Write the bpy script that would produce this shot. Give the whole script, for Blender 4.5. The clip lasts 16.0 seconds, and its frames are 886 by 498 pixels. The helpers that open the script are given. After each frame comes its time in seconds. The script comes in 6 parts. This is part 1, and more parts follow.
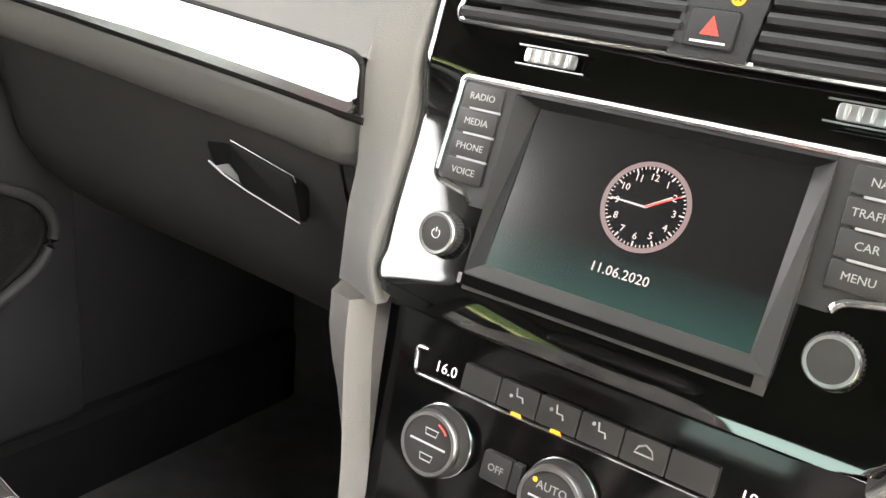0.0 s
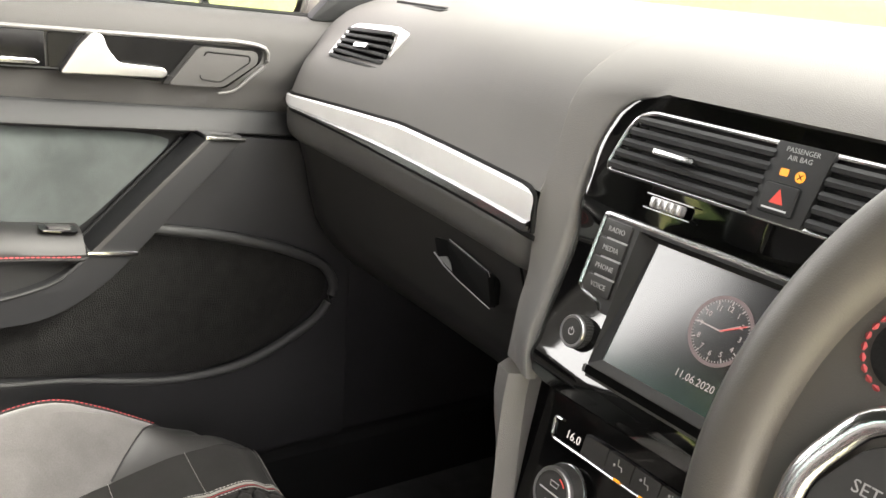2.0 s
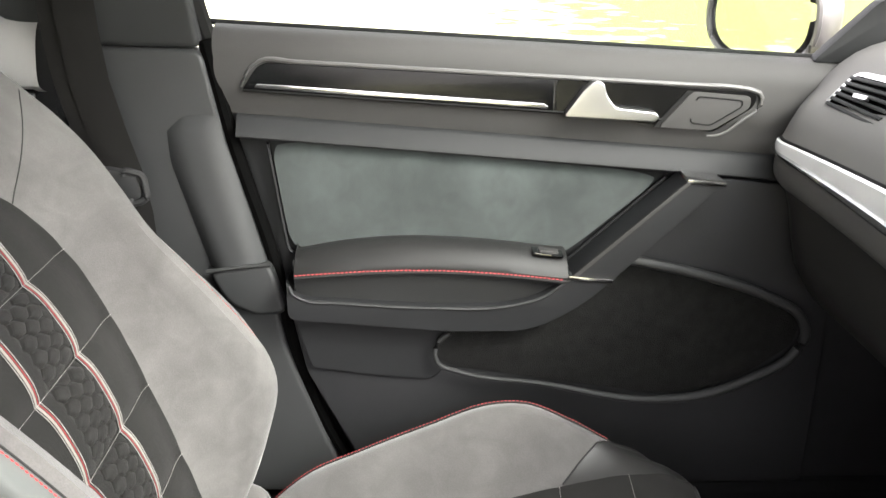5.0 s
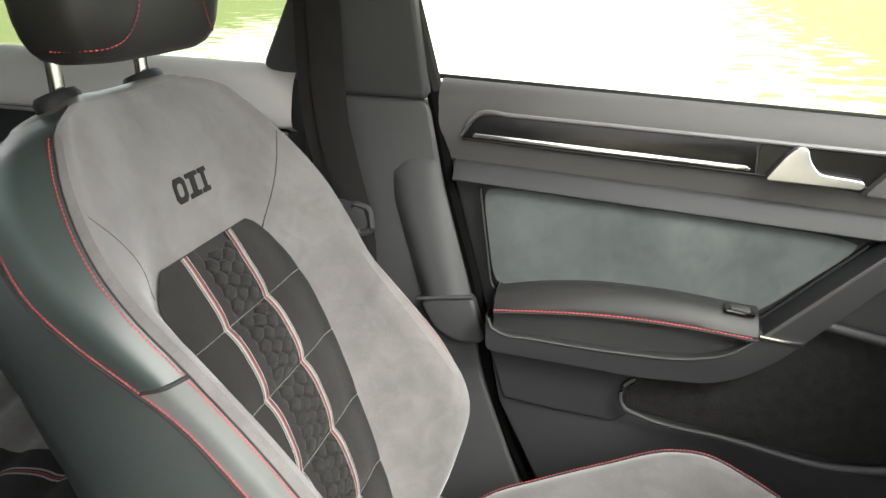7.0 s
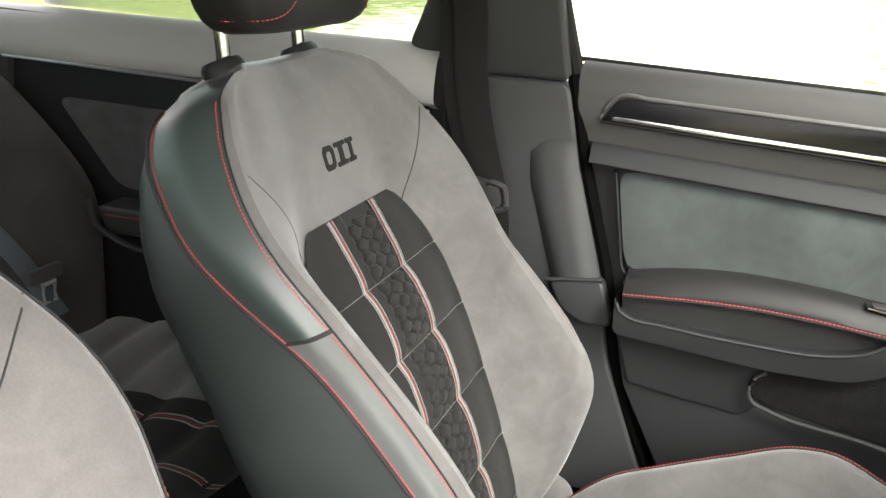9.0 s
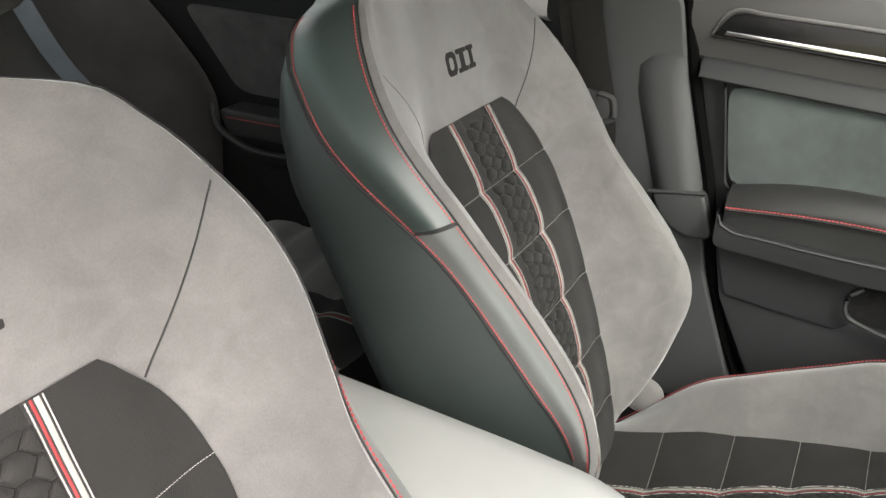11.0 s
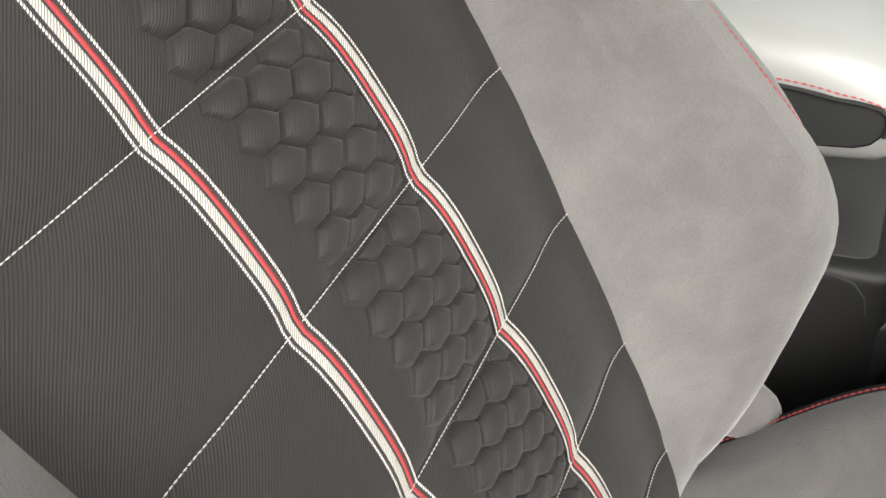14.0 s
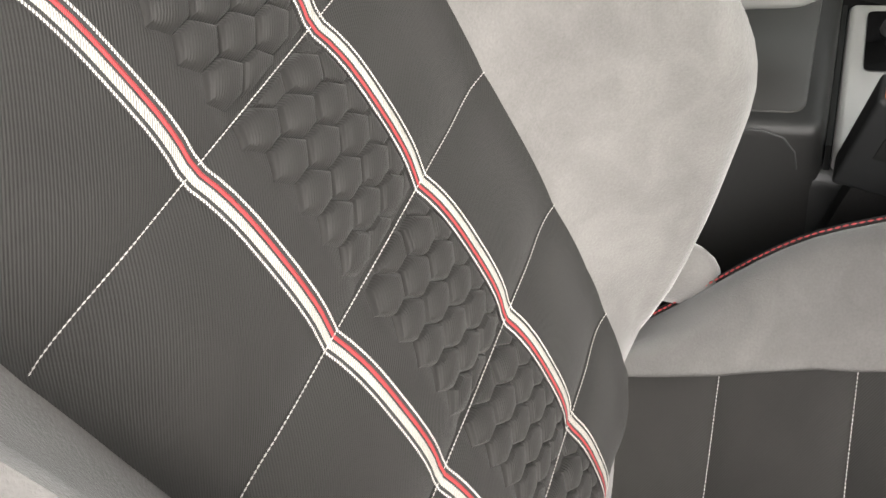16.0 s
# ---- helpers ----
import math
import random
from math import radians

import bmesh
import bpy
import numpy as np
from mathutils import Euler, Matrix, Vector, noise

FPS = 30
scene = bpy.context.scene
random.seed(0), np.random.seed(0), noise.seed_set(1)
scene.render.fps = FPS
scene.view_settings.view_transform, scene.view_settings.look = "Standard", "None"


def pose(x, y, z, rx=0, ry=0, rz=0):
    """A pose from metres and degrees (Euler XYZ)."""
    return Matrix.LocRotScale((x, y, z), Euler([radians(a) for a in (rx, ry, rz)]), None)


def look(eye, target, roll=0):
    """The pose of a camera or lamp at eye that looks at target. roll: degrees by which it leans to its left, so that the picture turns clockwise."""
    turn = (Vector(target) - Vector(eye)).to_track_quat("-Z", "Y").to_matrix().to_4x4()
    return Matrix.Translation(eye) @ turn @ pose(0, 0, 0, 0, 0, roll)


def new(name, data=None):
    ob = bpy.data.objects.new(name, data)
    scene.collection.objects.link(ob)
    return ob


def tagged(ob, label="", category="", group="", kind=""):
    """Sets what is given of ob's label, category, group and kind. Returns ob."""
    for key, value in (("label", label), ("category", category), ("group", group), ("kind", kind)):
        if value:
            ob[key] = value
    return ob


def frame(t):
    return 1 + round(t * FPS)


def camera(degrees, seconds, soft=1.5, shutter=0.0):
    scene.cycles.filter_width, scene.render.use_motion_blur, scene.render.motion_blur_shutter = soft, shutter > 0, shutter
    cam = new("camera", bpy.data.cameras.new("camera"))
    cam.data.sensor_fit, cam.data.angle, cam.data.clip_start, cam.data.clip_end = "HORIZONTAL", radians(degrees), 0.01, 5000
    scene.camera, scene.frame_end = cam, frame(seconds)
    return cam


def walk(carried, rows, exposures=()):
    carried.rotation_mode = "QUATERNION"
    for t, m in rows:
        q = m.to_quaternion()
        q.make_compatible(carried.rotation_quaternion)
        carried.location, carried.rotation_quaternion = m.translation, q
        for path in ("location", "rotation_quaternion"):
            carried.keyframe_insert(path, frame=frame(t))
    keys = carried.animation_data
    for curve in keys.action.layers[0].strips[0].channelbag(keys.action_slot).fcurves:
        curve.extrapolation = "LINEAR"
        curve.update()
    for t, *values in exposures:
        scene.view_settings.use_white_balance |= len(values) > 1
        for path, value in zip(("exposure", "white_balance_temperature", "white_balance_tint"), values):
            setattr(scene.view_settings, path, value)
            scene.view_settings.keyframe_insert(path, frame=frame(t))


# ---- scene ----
from functools import lru_cache

cam = camera(52.2, 16.0)
PATH = [
    (0, (0.191, 0.021, 1.006), (-0.893, 1.562, 0.335), 5.4),
    (0.5, (0.229, 0.005, 1.032), (-0.974, 1.471, 0.397), 5.3),
    (1, (0.271, -0.022, 1.061), (-1.056, 1.349, 0.461), 5.5),
    (1.5, (0.319, -0.016, 1.08), (-1.107, 1.249, 0.477), 4.9),
    (2, (0.384, -0.025, 1.104), (-1.186, 1.059, 0.504), 4.5),
    (2.5, (0.414, -0.045, 1.142), (-1.272, 0.839, 0.528), 3.3),
    (3, (0.415, -0.047, 1.152), (-1.336, 0.656, 0.487), 1.0),
    (3.5, (0.402, -0.042, 1.151), (-1.397, 0.506, 0.471), 0.4),
    (3.7, (0.395, -0.046, 1.152), (-1.412, 0.456, 0.454), 0.4),
    (5.8, (0.455, 0.038, 1.218), (-1.424, -0.122, 0.551), 0.6),
    (6, (0.465, 0.026, 1.22), (-1.413, -0.154, 0.556), 0.5),
    (6.5, (0.485, 0.04, 1.228), (-1.382, -0.279, 0.586), -0.1),
    (7, (0.499, 0.038, 1.232), (-1.351, -0.39, 0.604), 0.6),
    (7.5, (0.506, 0.035, 1.232), (-1.319, -0.491, 0.605), 0.3),
    (8, (0.511, 0.041, 1.227), (-1.287, -0.566, 0.595), 0.3),
    (8.5, (0.522, 0.035, 1.223), (-1.258, -0.614, 0.584), 0.8),
    (11, (0.605, 0.019, 1.219), (-1.033, -0.79, 0.406), 1.4),
    (11.5, (0.651, 0.0, 1.208), (-0.934, -0.837, 0.32), 1.4),
    (12, (0.652, -0.039, 1.158), (-0.917, -0.856, 0.225), 1.0),
    (12.5, (0.655, -0.059, 1.113), (-0.862, -0.859, 0.084), -1.1),
    (13, (0.634, -0.101, 1.066), (-0.831, -0.847, -0.072), -3.5),
    (13.5, (0.618, -0.113, 1.021), (-0.762, -0.913, -0.186), -7.9),
    (14, (0.607, -0.115, 0.989), (-0.712, -0.955, -0.258), -11.7),
    (14.5, (0.602, -0.108, 0.969), (-0.693, -0.945, -0.305), -14.4),
    (15, (0.608, -0.1, 0.954), (-0.65, -0.94, -0.354), -16.1),
    (15.5, (0.616, -0.096, 0.944), (-0.618, -0.928, -0.392), -16.7),
    (16, (0.621, -0.09, 0.948), (-0.644, -0.849, -0.402), -15.1),
]
walk(cam, [(t, look(eye, target, roll)) for t, eye, target, roll in PATH],
     exposures=[(0.0, 5.1, 7050, 17), (0.5, 4.95, 7150, 17), (1.0, 4.55, 7150, 17), (2.0, 4.00, 7150, 18), (3.0, 3.86, 6950, 17), (3.7, 3.80, 6850, 16), (6.0, 3.50, 6700, 16), (8.5, 3.45, 6850, 16), (11.0, 3.20, 6850, 15), (12.5, 2.86, 6800, 12), (14.0, 2.68, 6800, 12), (15.0, 2.78, 6850, 12), (16.0, 3.10, 6850, 12)])

# ---- daylight ----
world = bpy.data.worlds.new("overcast_sky")
scene.world = world
world.use_nodes = True
wn, wl = world.node_tree.nodes, world.node_tree.links
wn.clear()
sky = wn.new("ShaderNodeTexSky")
sky.sky_type = "NISHITA"
sky.sun_disc = False
sky.sun_elevation, sky.sun_rotation = radians(40), radians(41)
sky.air_density, sky.dust_density, sky.ozone_density = 1.0, 4.0, 1.0
soft_sky = wn.new("ShaderNodeHueSaturation")
soft_sky.inputs["Saturation"].default_value = 0.12
bg = wn.new("ShaderNodeBackground")
bg.inputs["Strength"].default_value = 0.15
wout = wn.new("ShaderNodeOutputWorld")
wl.new(sky.outputs[0], soft_sky.inputs["Color"])
wl.new(soft_sky.outputs[0], bg.inputs["Color"])
wl.new(bg.outputs[0], wout.inputs["Surface"])

sun = new("sun", bpy.data.lights.new("sun", "SUN"))
sun.data.energy, sun.data.angle, sun.data.color = 0.25, radians(6), (1.0, 0.96, 0.9)
sun.matrix_world = look((4.6, 5.3, 5.9), (0, 0, 0))


# ---- materials ----
def mat(name, color, rough=0.5, metal=0.0, vary=0.15, scale=8.0, grain=300.0, bump=0.15, coat=0.0, sheen=0.0, relief="noise", spec=0.5, dist=0.002, weave=None, along=(1.0, -0.42, 0.906), fine=0.0, nap=0.0):
    """A surface with blotchy wear at one scale and fine relief at another."""
    m = bpy.data.materials.new(name)
    m.use_nodes = True
    nt = m.node_tree
    b = nt.nodes["Principled BSDF"]
    tc = nt.nodes.new("ShaderNodeTexCoord")
    n1 = nt.nodes.new("ShaderNodeTexNoise")
    n1.inputs["Scale"].default_value, n1.inputs["Detail"].default_value = scale, 5.0
    nt.links.new(tc.outputs["Object"], n1.inputs["Vector"])
    ramp = nt.nodes.new("ShaderNodeMapRange")
    ramp.inputs["From Min"].default_value, ramp.inputs["From Max"].default_value = 0.25, 0.75
    ramp.inputs["To Min"].default_value, ramp.inputs["To Max"].default_value = 1 - vary, 1 + vary
    nt.links.new(n1.outputs["Fac"], ramp.inputs["Value"])
    mul = nt.nodes.new("ShaderNodeVectorMath")
    mul.operation = "SCALE"
    mul.inputs[0].default_value = color
    nt.links.new(ramp.outputs[0], mul.inputs["Scale"])
    if nap:
        # brushed patches of the pile
        n4 = nt.nodes.new("ShaderNodeTexNoise")
        n4.inputs["Scale"].default_value, n4.inputs["Detail"].default_value, n4.inputs["Distortion"].default_value = 24.0, 7.0, 1.4
        nt.links.new(tc.outputs["Object"], n4.inputs["Vector"])
        r4 = nt.nodes.new("ShaderNodeMapRange")
        r4.inputs["From Min"].default_value, r4.inputs["From Max"].default_value = 0.32, 0.68
        r4.inputs["To Min"].default_value, r4.inputs["To Max"].default_value = 1 - nap, 1 + nap
        nt.links.new(n4.outputs["Fac"], r4.inputs["Value"])
        m4 = nt.nodes.new("ShaderNodeVectorMath")
        m4.operation = "SCALE"
        nt.links.new(mul.outputs[0], m4.inputs[0])
        nt.links.new(r4.outputs[0], m4.inputs["Scale"])
        mul = m4
    if fine:
        # fine fibres
        n3 = nt.nodes.new("ShaderNodeTexNoise")
        n3.inputs["Scale"].default_value, n3.inputs["Detail"].default_value = 620.0, 3.0
        nt.links.new(tc.outputs["Object"], n3.inputs["Vector"])
        r3 = nt.nodes.new("ShaderNodeMapRange")
        r3.inputs["From Min"].default_value, r3.inputs["From Max"].default_value = 0.3, 0.7
        r3.inputs["To Min"].default_value, r3.inputs["To Max"].default_value = 1 - fine, 1 + fine
        nt.links.new(n3.outputs["Fac"], r3.inputs["Value"])
        m3 = nt.nodes.new("ShaderNodeVectorMath")
        m3.operation = "SCALE"
        nt.links.new(mul.outputs[0], m3.inputs[0])
        nt.links.new(r3.outputs[0], m3.inputs["Scale"])
        mul = m3
    ribs = nt.nodes.new("ShaderNodeVectorMath")
    ribs.operation = "DOT_PRODUCT"
    ribs.inputs[1].default_value = along
    nt.links.new(tc.outputs["Object"], ribs.inputs[0])
    if weave:
        # diagonal threads, darker between
        wv = nt.nodes.new("ShaderNodeTexWave")
        wv.bands_direction = "X"
        wv.inputs["Scale"].default_value, wv.inputs["Distortion"].default_value = weave[1], 0.15
        wr = nt.nodes.new("ShaderNodeMapRange")
        wr.inputs["From Min"].default_value, wr.inputs["From Max"].default_value = 0.3, 0.6
        wr.inputs["To Min"].default_value, wr.inputs["To Max"].default_value = weave[0], 1.0
        nt.links.new(ribs.outputs["Value"], wv.inputs["Vector"])
        nt.links.new(wv.outputs["Fac"], wr.inputs["Value"])
        w2 = nt.nodes.new("ShaderNodeVectorMath")
        w2.operation = "SCALE"
        nt.links.new(mul.outputs[0], w2.inputs[0])
        nt.links.new(wr.outputs[0], w2.inputs["Scale"])
        mul = w2
    nt.links.new(mul.outputs[0], b.inputs["Base Color"])
    b.inputs["Roughness"].default_value, b.inputs["Metallic"].default_value = rough, metal
    b.inputs["Specular IOR Level"].default_value = spec
    b.inputs["Coat Weight"].default_value = coat
    b.inputs["Coat Roughness"].default_value = 0.03
    b.inputs["Sheen Weight"].default_value = sheen
    b.inputs["Sheen Roughness"].default_value = 0.5
    if bump:
        if relief == "cells":
            n2 = nt.nodes.new("ShaderNodeTexVoronoi")
            n2.feature = "DISTANCE_TO_EDGE"
            out = n2.outputs["Distance"]
            n2.inputs["Scale"].default_value = grain
            nt.links.new(tc.outputs["Object"], n2.inputs["Vector"])
        elif relief == "twill":
            n2 = nt.nodes.new("ShaderNodeTexWave")
            n2.bands_direction = "X"
            n2.inputs["Scale"].default_value, n2.inputs["Distortion"].default_value = grain, 0.2
            out = n2.outputs["Fac"]
            nt.links.new(ribs.outputs["Value"], n2.inputs["Vector"])
        else:
            n2 = nt.nodes.new("ShaderNodeTexNoise")
            n2.inputs["Scale"].default_value, n2.inputs["Detail"].default_value = grain, 3.0
            out = n2.outputs["Fac"]
            nt.links.new(tc.outputs["Object"], n2.inputs["Vector"])
        bp = nt.nodes.new("ShaderNodeBump")
        bp.inputs["Strength"].default_value, bp.inputs["Distance"].default_value = bump, dist
        nt.links.new(out, bp.inputs["Height"])
        nt.links.new(bp.outputs[0], b.inputs["Normal"])
    return m


def glow(name, color, strength):
    m = bpy.data.materials.new(name)
    m.use_nodes = True
    b = m.node_tree.nodes["Principled BSDF"]
    b.inputs["Base Color"].default_value = (0.01, 0.01, 0.01, 1)
    b.inputs["Emission Color"].default_value = (*color, 1)
    b.inputs["Emission Strength"].default_value = strength
    b.inputs["Roughness"].default_value = 0.3
    return m


SUEDE = mat("grey_suede", (0.090, 0.087, 0.0845), 0.95, vary=0.25, scale=8, grain=700, bump=0.22, sheen=0.35, spec=0.15, fine=0.07, nap=0.085)
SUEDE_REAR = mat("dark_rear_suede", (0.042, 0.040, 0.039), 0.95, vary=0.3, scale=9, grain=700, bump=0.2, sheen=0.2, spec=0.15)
TONGUE = mat("bright_zinc_tongue", (0.55, 0.55, 0.54), 0.35, metal=0.3, vary=0.08, scale=60, grain=500, bump=0.1)
SUEDE_SIDE = mat("pale_side_cloth", (0.080, 0.086, 0.083), 0.75, vary=0.08, scale=12, grain=900, bump=0.15, sheen=0.2, spec=0.3)
FABRIC = mat("black_ribbed_fabric", (0.0136, 0.0131, 0.0124), 0.85, vary=0.14, scale=26, grain=180, bump=0.35, relief="twill", sheen=0.04, spec=0.2, dist=0.0006, weave=(0.66, 180))
# FABRIC with turned weave, base lightened for light on the level cushion
FABRIC_CUSHION = mat("black_ribbed_lit_cushion_fabric", (0.0158, 0.0151, 0.0143), 0.85, vary=0.14, scale=26, grain=180, bump=0.2, relief="twill", sheen=0.04, spec=0.2, dist=0.0006, weave=(0.8, 180), along=(1.0, 0.9, 0.0))
HEXFAB = mat("black_quilted_fabric", (0.0130, 0.0125, 0.0119), 0.72, vary=0.12, scale=30, grain=180, bump=0.35, relief="twill", sheen=0.04, spec=0.2, dist=0.0006, weave=(0.66, 180))
# HEXFAB likewise: turned weave, light from above added to the base
HEXFAB_CUSHION = mat("black_quilted_lit_cushion_fabric", (0.0160, 0.0148, 0.0138), 0.82, vary=0.12, scale=30, grain=180, bump=0.35, relief="twill", sheen=0.04, spec=0.2, dist=0.0006, weave=(0.66, 180), along=(1.0, 0.9, 0.0))
LEATHER = mat("black_leather", (0.022, 0.0225, 0.0225), 0.42, vary=0.15, scale=10, grain=700, bump=0.3, relief="cells", dist=0.0006)
LEATHER_WHEEL = mat("worn_wheel_leather", (0.066, 0.060, 0.053), 0.45, vary=0.1, scale=10, grain=800, bump=0.25, relief="cells", dist=0.0005)
# dark leather with the teal of reflected window light in its base
LEATHER_SIDE = mat("window_teal_grey_leather", (0.034, 0.046, 0.043), 0.40, vary=0.1, scale=10, grain=800, bump=0.25, relief="cells", dist=0.0005)
LEATHER_SHELL = mat("black_green_leather", (0.017, 0.022, 0.021), 0.42, vary=0.15, scale=10, grain=700, bump=0.3, relief="cells", dist=0.0006)
LEATHER_GREY = mat("grey_leatherette", (0.028, 0.0272, 0.0265), 0.40, vary=0.1, scale=10, grain=800, bump=0.25, relief="cells", dist=0.0005)
LEATHER_PAD = mat("dark_grey_padded_leather", (0.014, 0.014, 0.0139), 0.46, vary=0.12, scale=10, grain=800, bump=0.25, relief="cells", spec=0.3, dist=0.0005)
MID_GREY = mat("mid_grey_plastic", (0.0165, 0.0172, 0.0180), 0.6, vary=0.1, scale=7, grain=700, bump=0.35, relief="cells", spec=0.25, dist=0.0006)
PULL = mat("charcoal_plastic", (0.0150, 0.0155, 0.0165), 0.5, vary=0.12, scale=7, grain=700, bump=0.3, relief="cells", spec=0.2, dist=0.0006)
DOOR_LOW = mat("blue_black_door_plastic", (0.0190, 0.0193, 0.0205), 0.6, vary=0.15, scale=9, grain=700, bump=0.35, relief="cells", spec=0.15, dist=0.0006)
PALE_INK = mat("pale_grey_print", (0.30, 0.30, 0.295), 0.6, vary=0.02, scale=50, bump=0.0)
# seat top leather, its base raised to carry the sky light
LEATHER_TOP = mat("skylit_top_leather", (0.11, 0.105, 0.10), 0.42, vary=0.1, scale=14, grain=800, bump=0.1, relief="cells", dist=0.0005)
POST = mat("polished_post_steel", (0.42, 0.42, 0.42), 0.14, metal=1.0, vary=0.05, scale=30, grain=500, bump=0.02)
# armrest leather, base lightened to hold the glare from the windscreen
LEATHER_ARM = mat("glare_lit_grey_leather", (0.235, 0.235, 0.228), 0.42, spec=0.8, vary=0.06, scale=10, grain=800, bump=0.08, relief="cells", dist=0.0005)
LIP = mat("pale_satin_and_highlight", (0.076, 0.074, 0.073), 0.38, vary=0.05, scale=12, grain=800, bump=0.1)
DOOR_ROLL = mat("grey_door_roll", (0.038, 0.0370, 0.0363), 0.66, vary=0.08, scale=6, grain=650, bump=0.5, relief="cells", spec=0.3, dist=0.0008)
SOFT = mat("soft_touch_plastic", (0.072, 0.070, 0.068), 0.52, vary=0.08, scale=6, grain=650, bump=0.5, relief="cells", dist=0.0008)
SOFT_LIGHT = mat("light_soft_touch_plastic", (0.138, 0.134, 0.129), 0.6, vary=0.06, scale=6, grain=650, bump=0.4, relief="cells", spec=0.15, dist=0.0008)
PLASTIC = mat("black_moulded_plastic", (0.0115, 0.0120, 0.0125), 0.5, vary=0.15, scale=9, grain=700, bump=0.35, relief="cells", spec=0.17, dist=0.0006)
PLASTIC_GREY = mat("dark_grey_plastic", (0.024, 0.0245, 0.025), 0.58, vary=0.12, scale=7, grain=700, bump=0.3, relief="cells", spec=0.25, dist=0.0006)
GLOVE = mat("dark_glovebox_plastic", (0.026, 0.0255, 0.025), 0.55, vary=0.12, scale=9, grain=700, bump=0.35, relief="cells", spec=0.25, dist=0.0006)
LATCH = mat("black_latch_plastic", (0.005, 0.005, 0.0052), 0.32, vary=0.1, scale=40, grain=900, bump=0.1, spec=0.08)
BUTTON = mat("matt_button_plastic", (0.034, 0.0335, 0.033), 0.45, spec=0.35, vary=0.1, scale=40, grain=1500, bump=0.1, dist=0.0002)
GLOSS_LOW = mat("black_climate_panel", (0.0012, 0.0012, 0.0013), 0.10, vary=0.3, scale=20, grain=60, bump=0.0, spec=0.28)
PIANO = mat("piano_black", (0.0006, 0.0006, 0.0007), 0.04, vary=0.3, scale=20, grain=60, bump=0.0, spec=1.0, coat=0.6)
CARBON = mat("carbon_trim", (0.003, 0.003, 0.0032), 0.20, vary=0.3, scale=40, grain=420, bump=0.3, relief="cells", spec=0.2, dist=0.0005)
SATIN_DARK = mat("dark_satin_metal", (0.34, 0.34, 0.34), 0.33, metal=1.0, vary=0.05, scale=30, grain=700, bump=0.05)
CHROME = mat("satin_chrome", (0.62, 0.62, 0.63), 0.16, metal=1.0, vary=0.05, scale=30, grain=500, bump=0.03)
SILVER = mat("silver_paint", (0.60, 0.60, 0.60), 0.30, metal=0.9, vary=0.05, scale=30, grain=900, bump=0.05)
GAP = mat("black_gap_rubber", (0.002, 0.002, 0.002), 0.9, spec=0.03, vary=0.2, scale=20, grain=500, bump=0.1)
RUBBER = mat("black_rubber", (0.008, 0.008, 0.008), 0.7, spec=0.15, vary=0.2, scale=20, grain=500, bump=0.2)
CARPET = mat("black_carpet", (0.062, 0.062, 0.064), 1.0, vary=0.3, scale=30, grain=1200, bump=0.9, sheen=0.1, spec=0.1)
WHITE_TAPE = mat("white_woven_tape", (0.28, 0.275, 0.25), 0.85, vary=0.06, scale=60, grain=230, bump=0.6, relief="twill", dist=0.0005, weave=(0.50, 230))
ROPE_TAPE = mat("twisted_black_white_thread", (0.40, 0.39, 0.37), 0.85, vary=0.06, scale=60, grain=230, bump=0.6, relief="twill", dist=0.0005, weave=(0.12, 230))
RED_TAPE = mat("red_woven_tape", (0.20, 0.016, 0.018), 0.85, vary=0.1, scale=60, grain=420, bump=0.5, relief="twill", dist=0.0006)
BLACK_TAPE = mat("black_woven_tape", (0.011, 0.011, 0.011), 0.9, vary=0.1, scale=60, grain=420, bump=0.5, relief="twill", dist=0.0006)
RED_THREAD = mat("red_thread", (0.31, 0.040, 0.043), 0.8, vary=0.15, scale=90, grain=900, bump=0.2)
PALE_THREAD = mat("pale_grey_thread", (0.26, 0.255, 0.24), 0.8, vary=0.15, scale=90, grain=900, bump=0.2)
DARK_THREAD = mat("dark_seam", (0.012, 0.012, 0.012), 0.9, vary=0.1, scale=50, grain=900, bump=0.1)
EMBOSS = mat("embossed_dark_suede", (0.017, 0.016, 0.0155), 0.95, vary=0.15, scale=60, grain=900, bump=0.2, spec=0.1)
WHITE_INK = mat("white_ink", (0.55, 0.55, 0.55), 0.6, vary=0.02, scale=50, bump=0.0)
GREY_INK = mat("grey_ink", (0.30, 0.30, 0.30), 0.6, vary=0.02, scale=50, bump=0.0)
RED_INK = mat("red_print", (0.65, 0.05, 0.035), 0.5, vary=0.05, scale=50, bump=0.0)
BELT = mat("black_belt_webbing", (0.0125, 0.0120, 0.0115), 0.75, spec=0.1, vary=0.1, scale=30, grain=300, bump=0.5, relief="twill", dist=0.0006)
REAR_BELT = mat("blue_grey_belt_webbing", (0.12, 0.14, 0.16), 0.7, vary=0.1, scale=30, grain=300, bump=0.5, relief="twill", dist=0.0006)
BUCKLE_RED = mat("orange_red_buckle_button", (0.75, 0.23, 0.11), 0.3, vary=0.05, scale=40, bump=0.0)
HEADLINER = mat("black_roof_lining", (0.030, 0.030, 0.031), 0.95, vary=0.08, scale=20, grain=900, bump=0.2)
PAINT = mat("white_body_paint", (0.75, 0.76, 0.76), 0.25, vary=0.03, scale=4, bump=0.0, coat=0.8)
AMBER = glow("amber_indicator", (1.0, 0.36, 0.02), 0.10)
LCD = glow("white_display_digits", (1.0, 0.98, 0.95), 0.06)
SCREEN_INK = glow("pale_display_ink", (0.95, 0.86, 0.84), 0.034)
SCREEN_RING = glow("rose_display_ring", (0.42, 0.31, 0.31), 0.028)
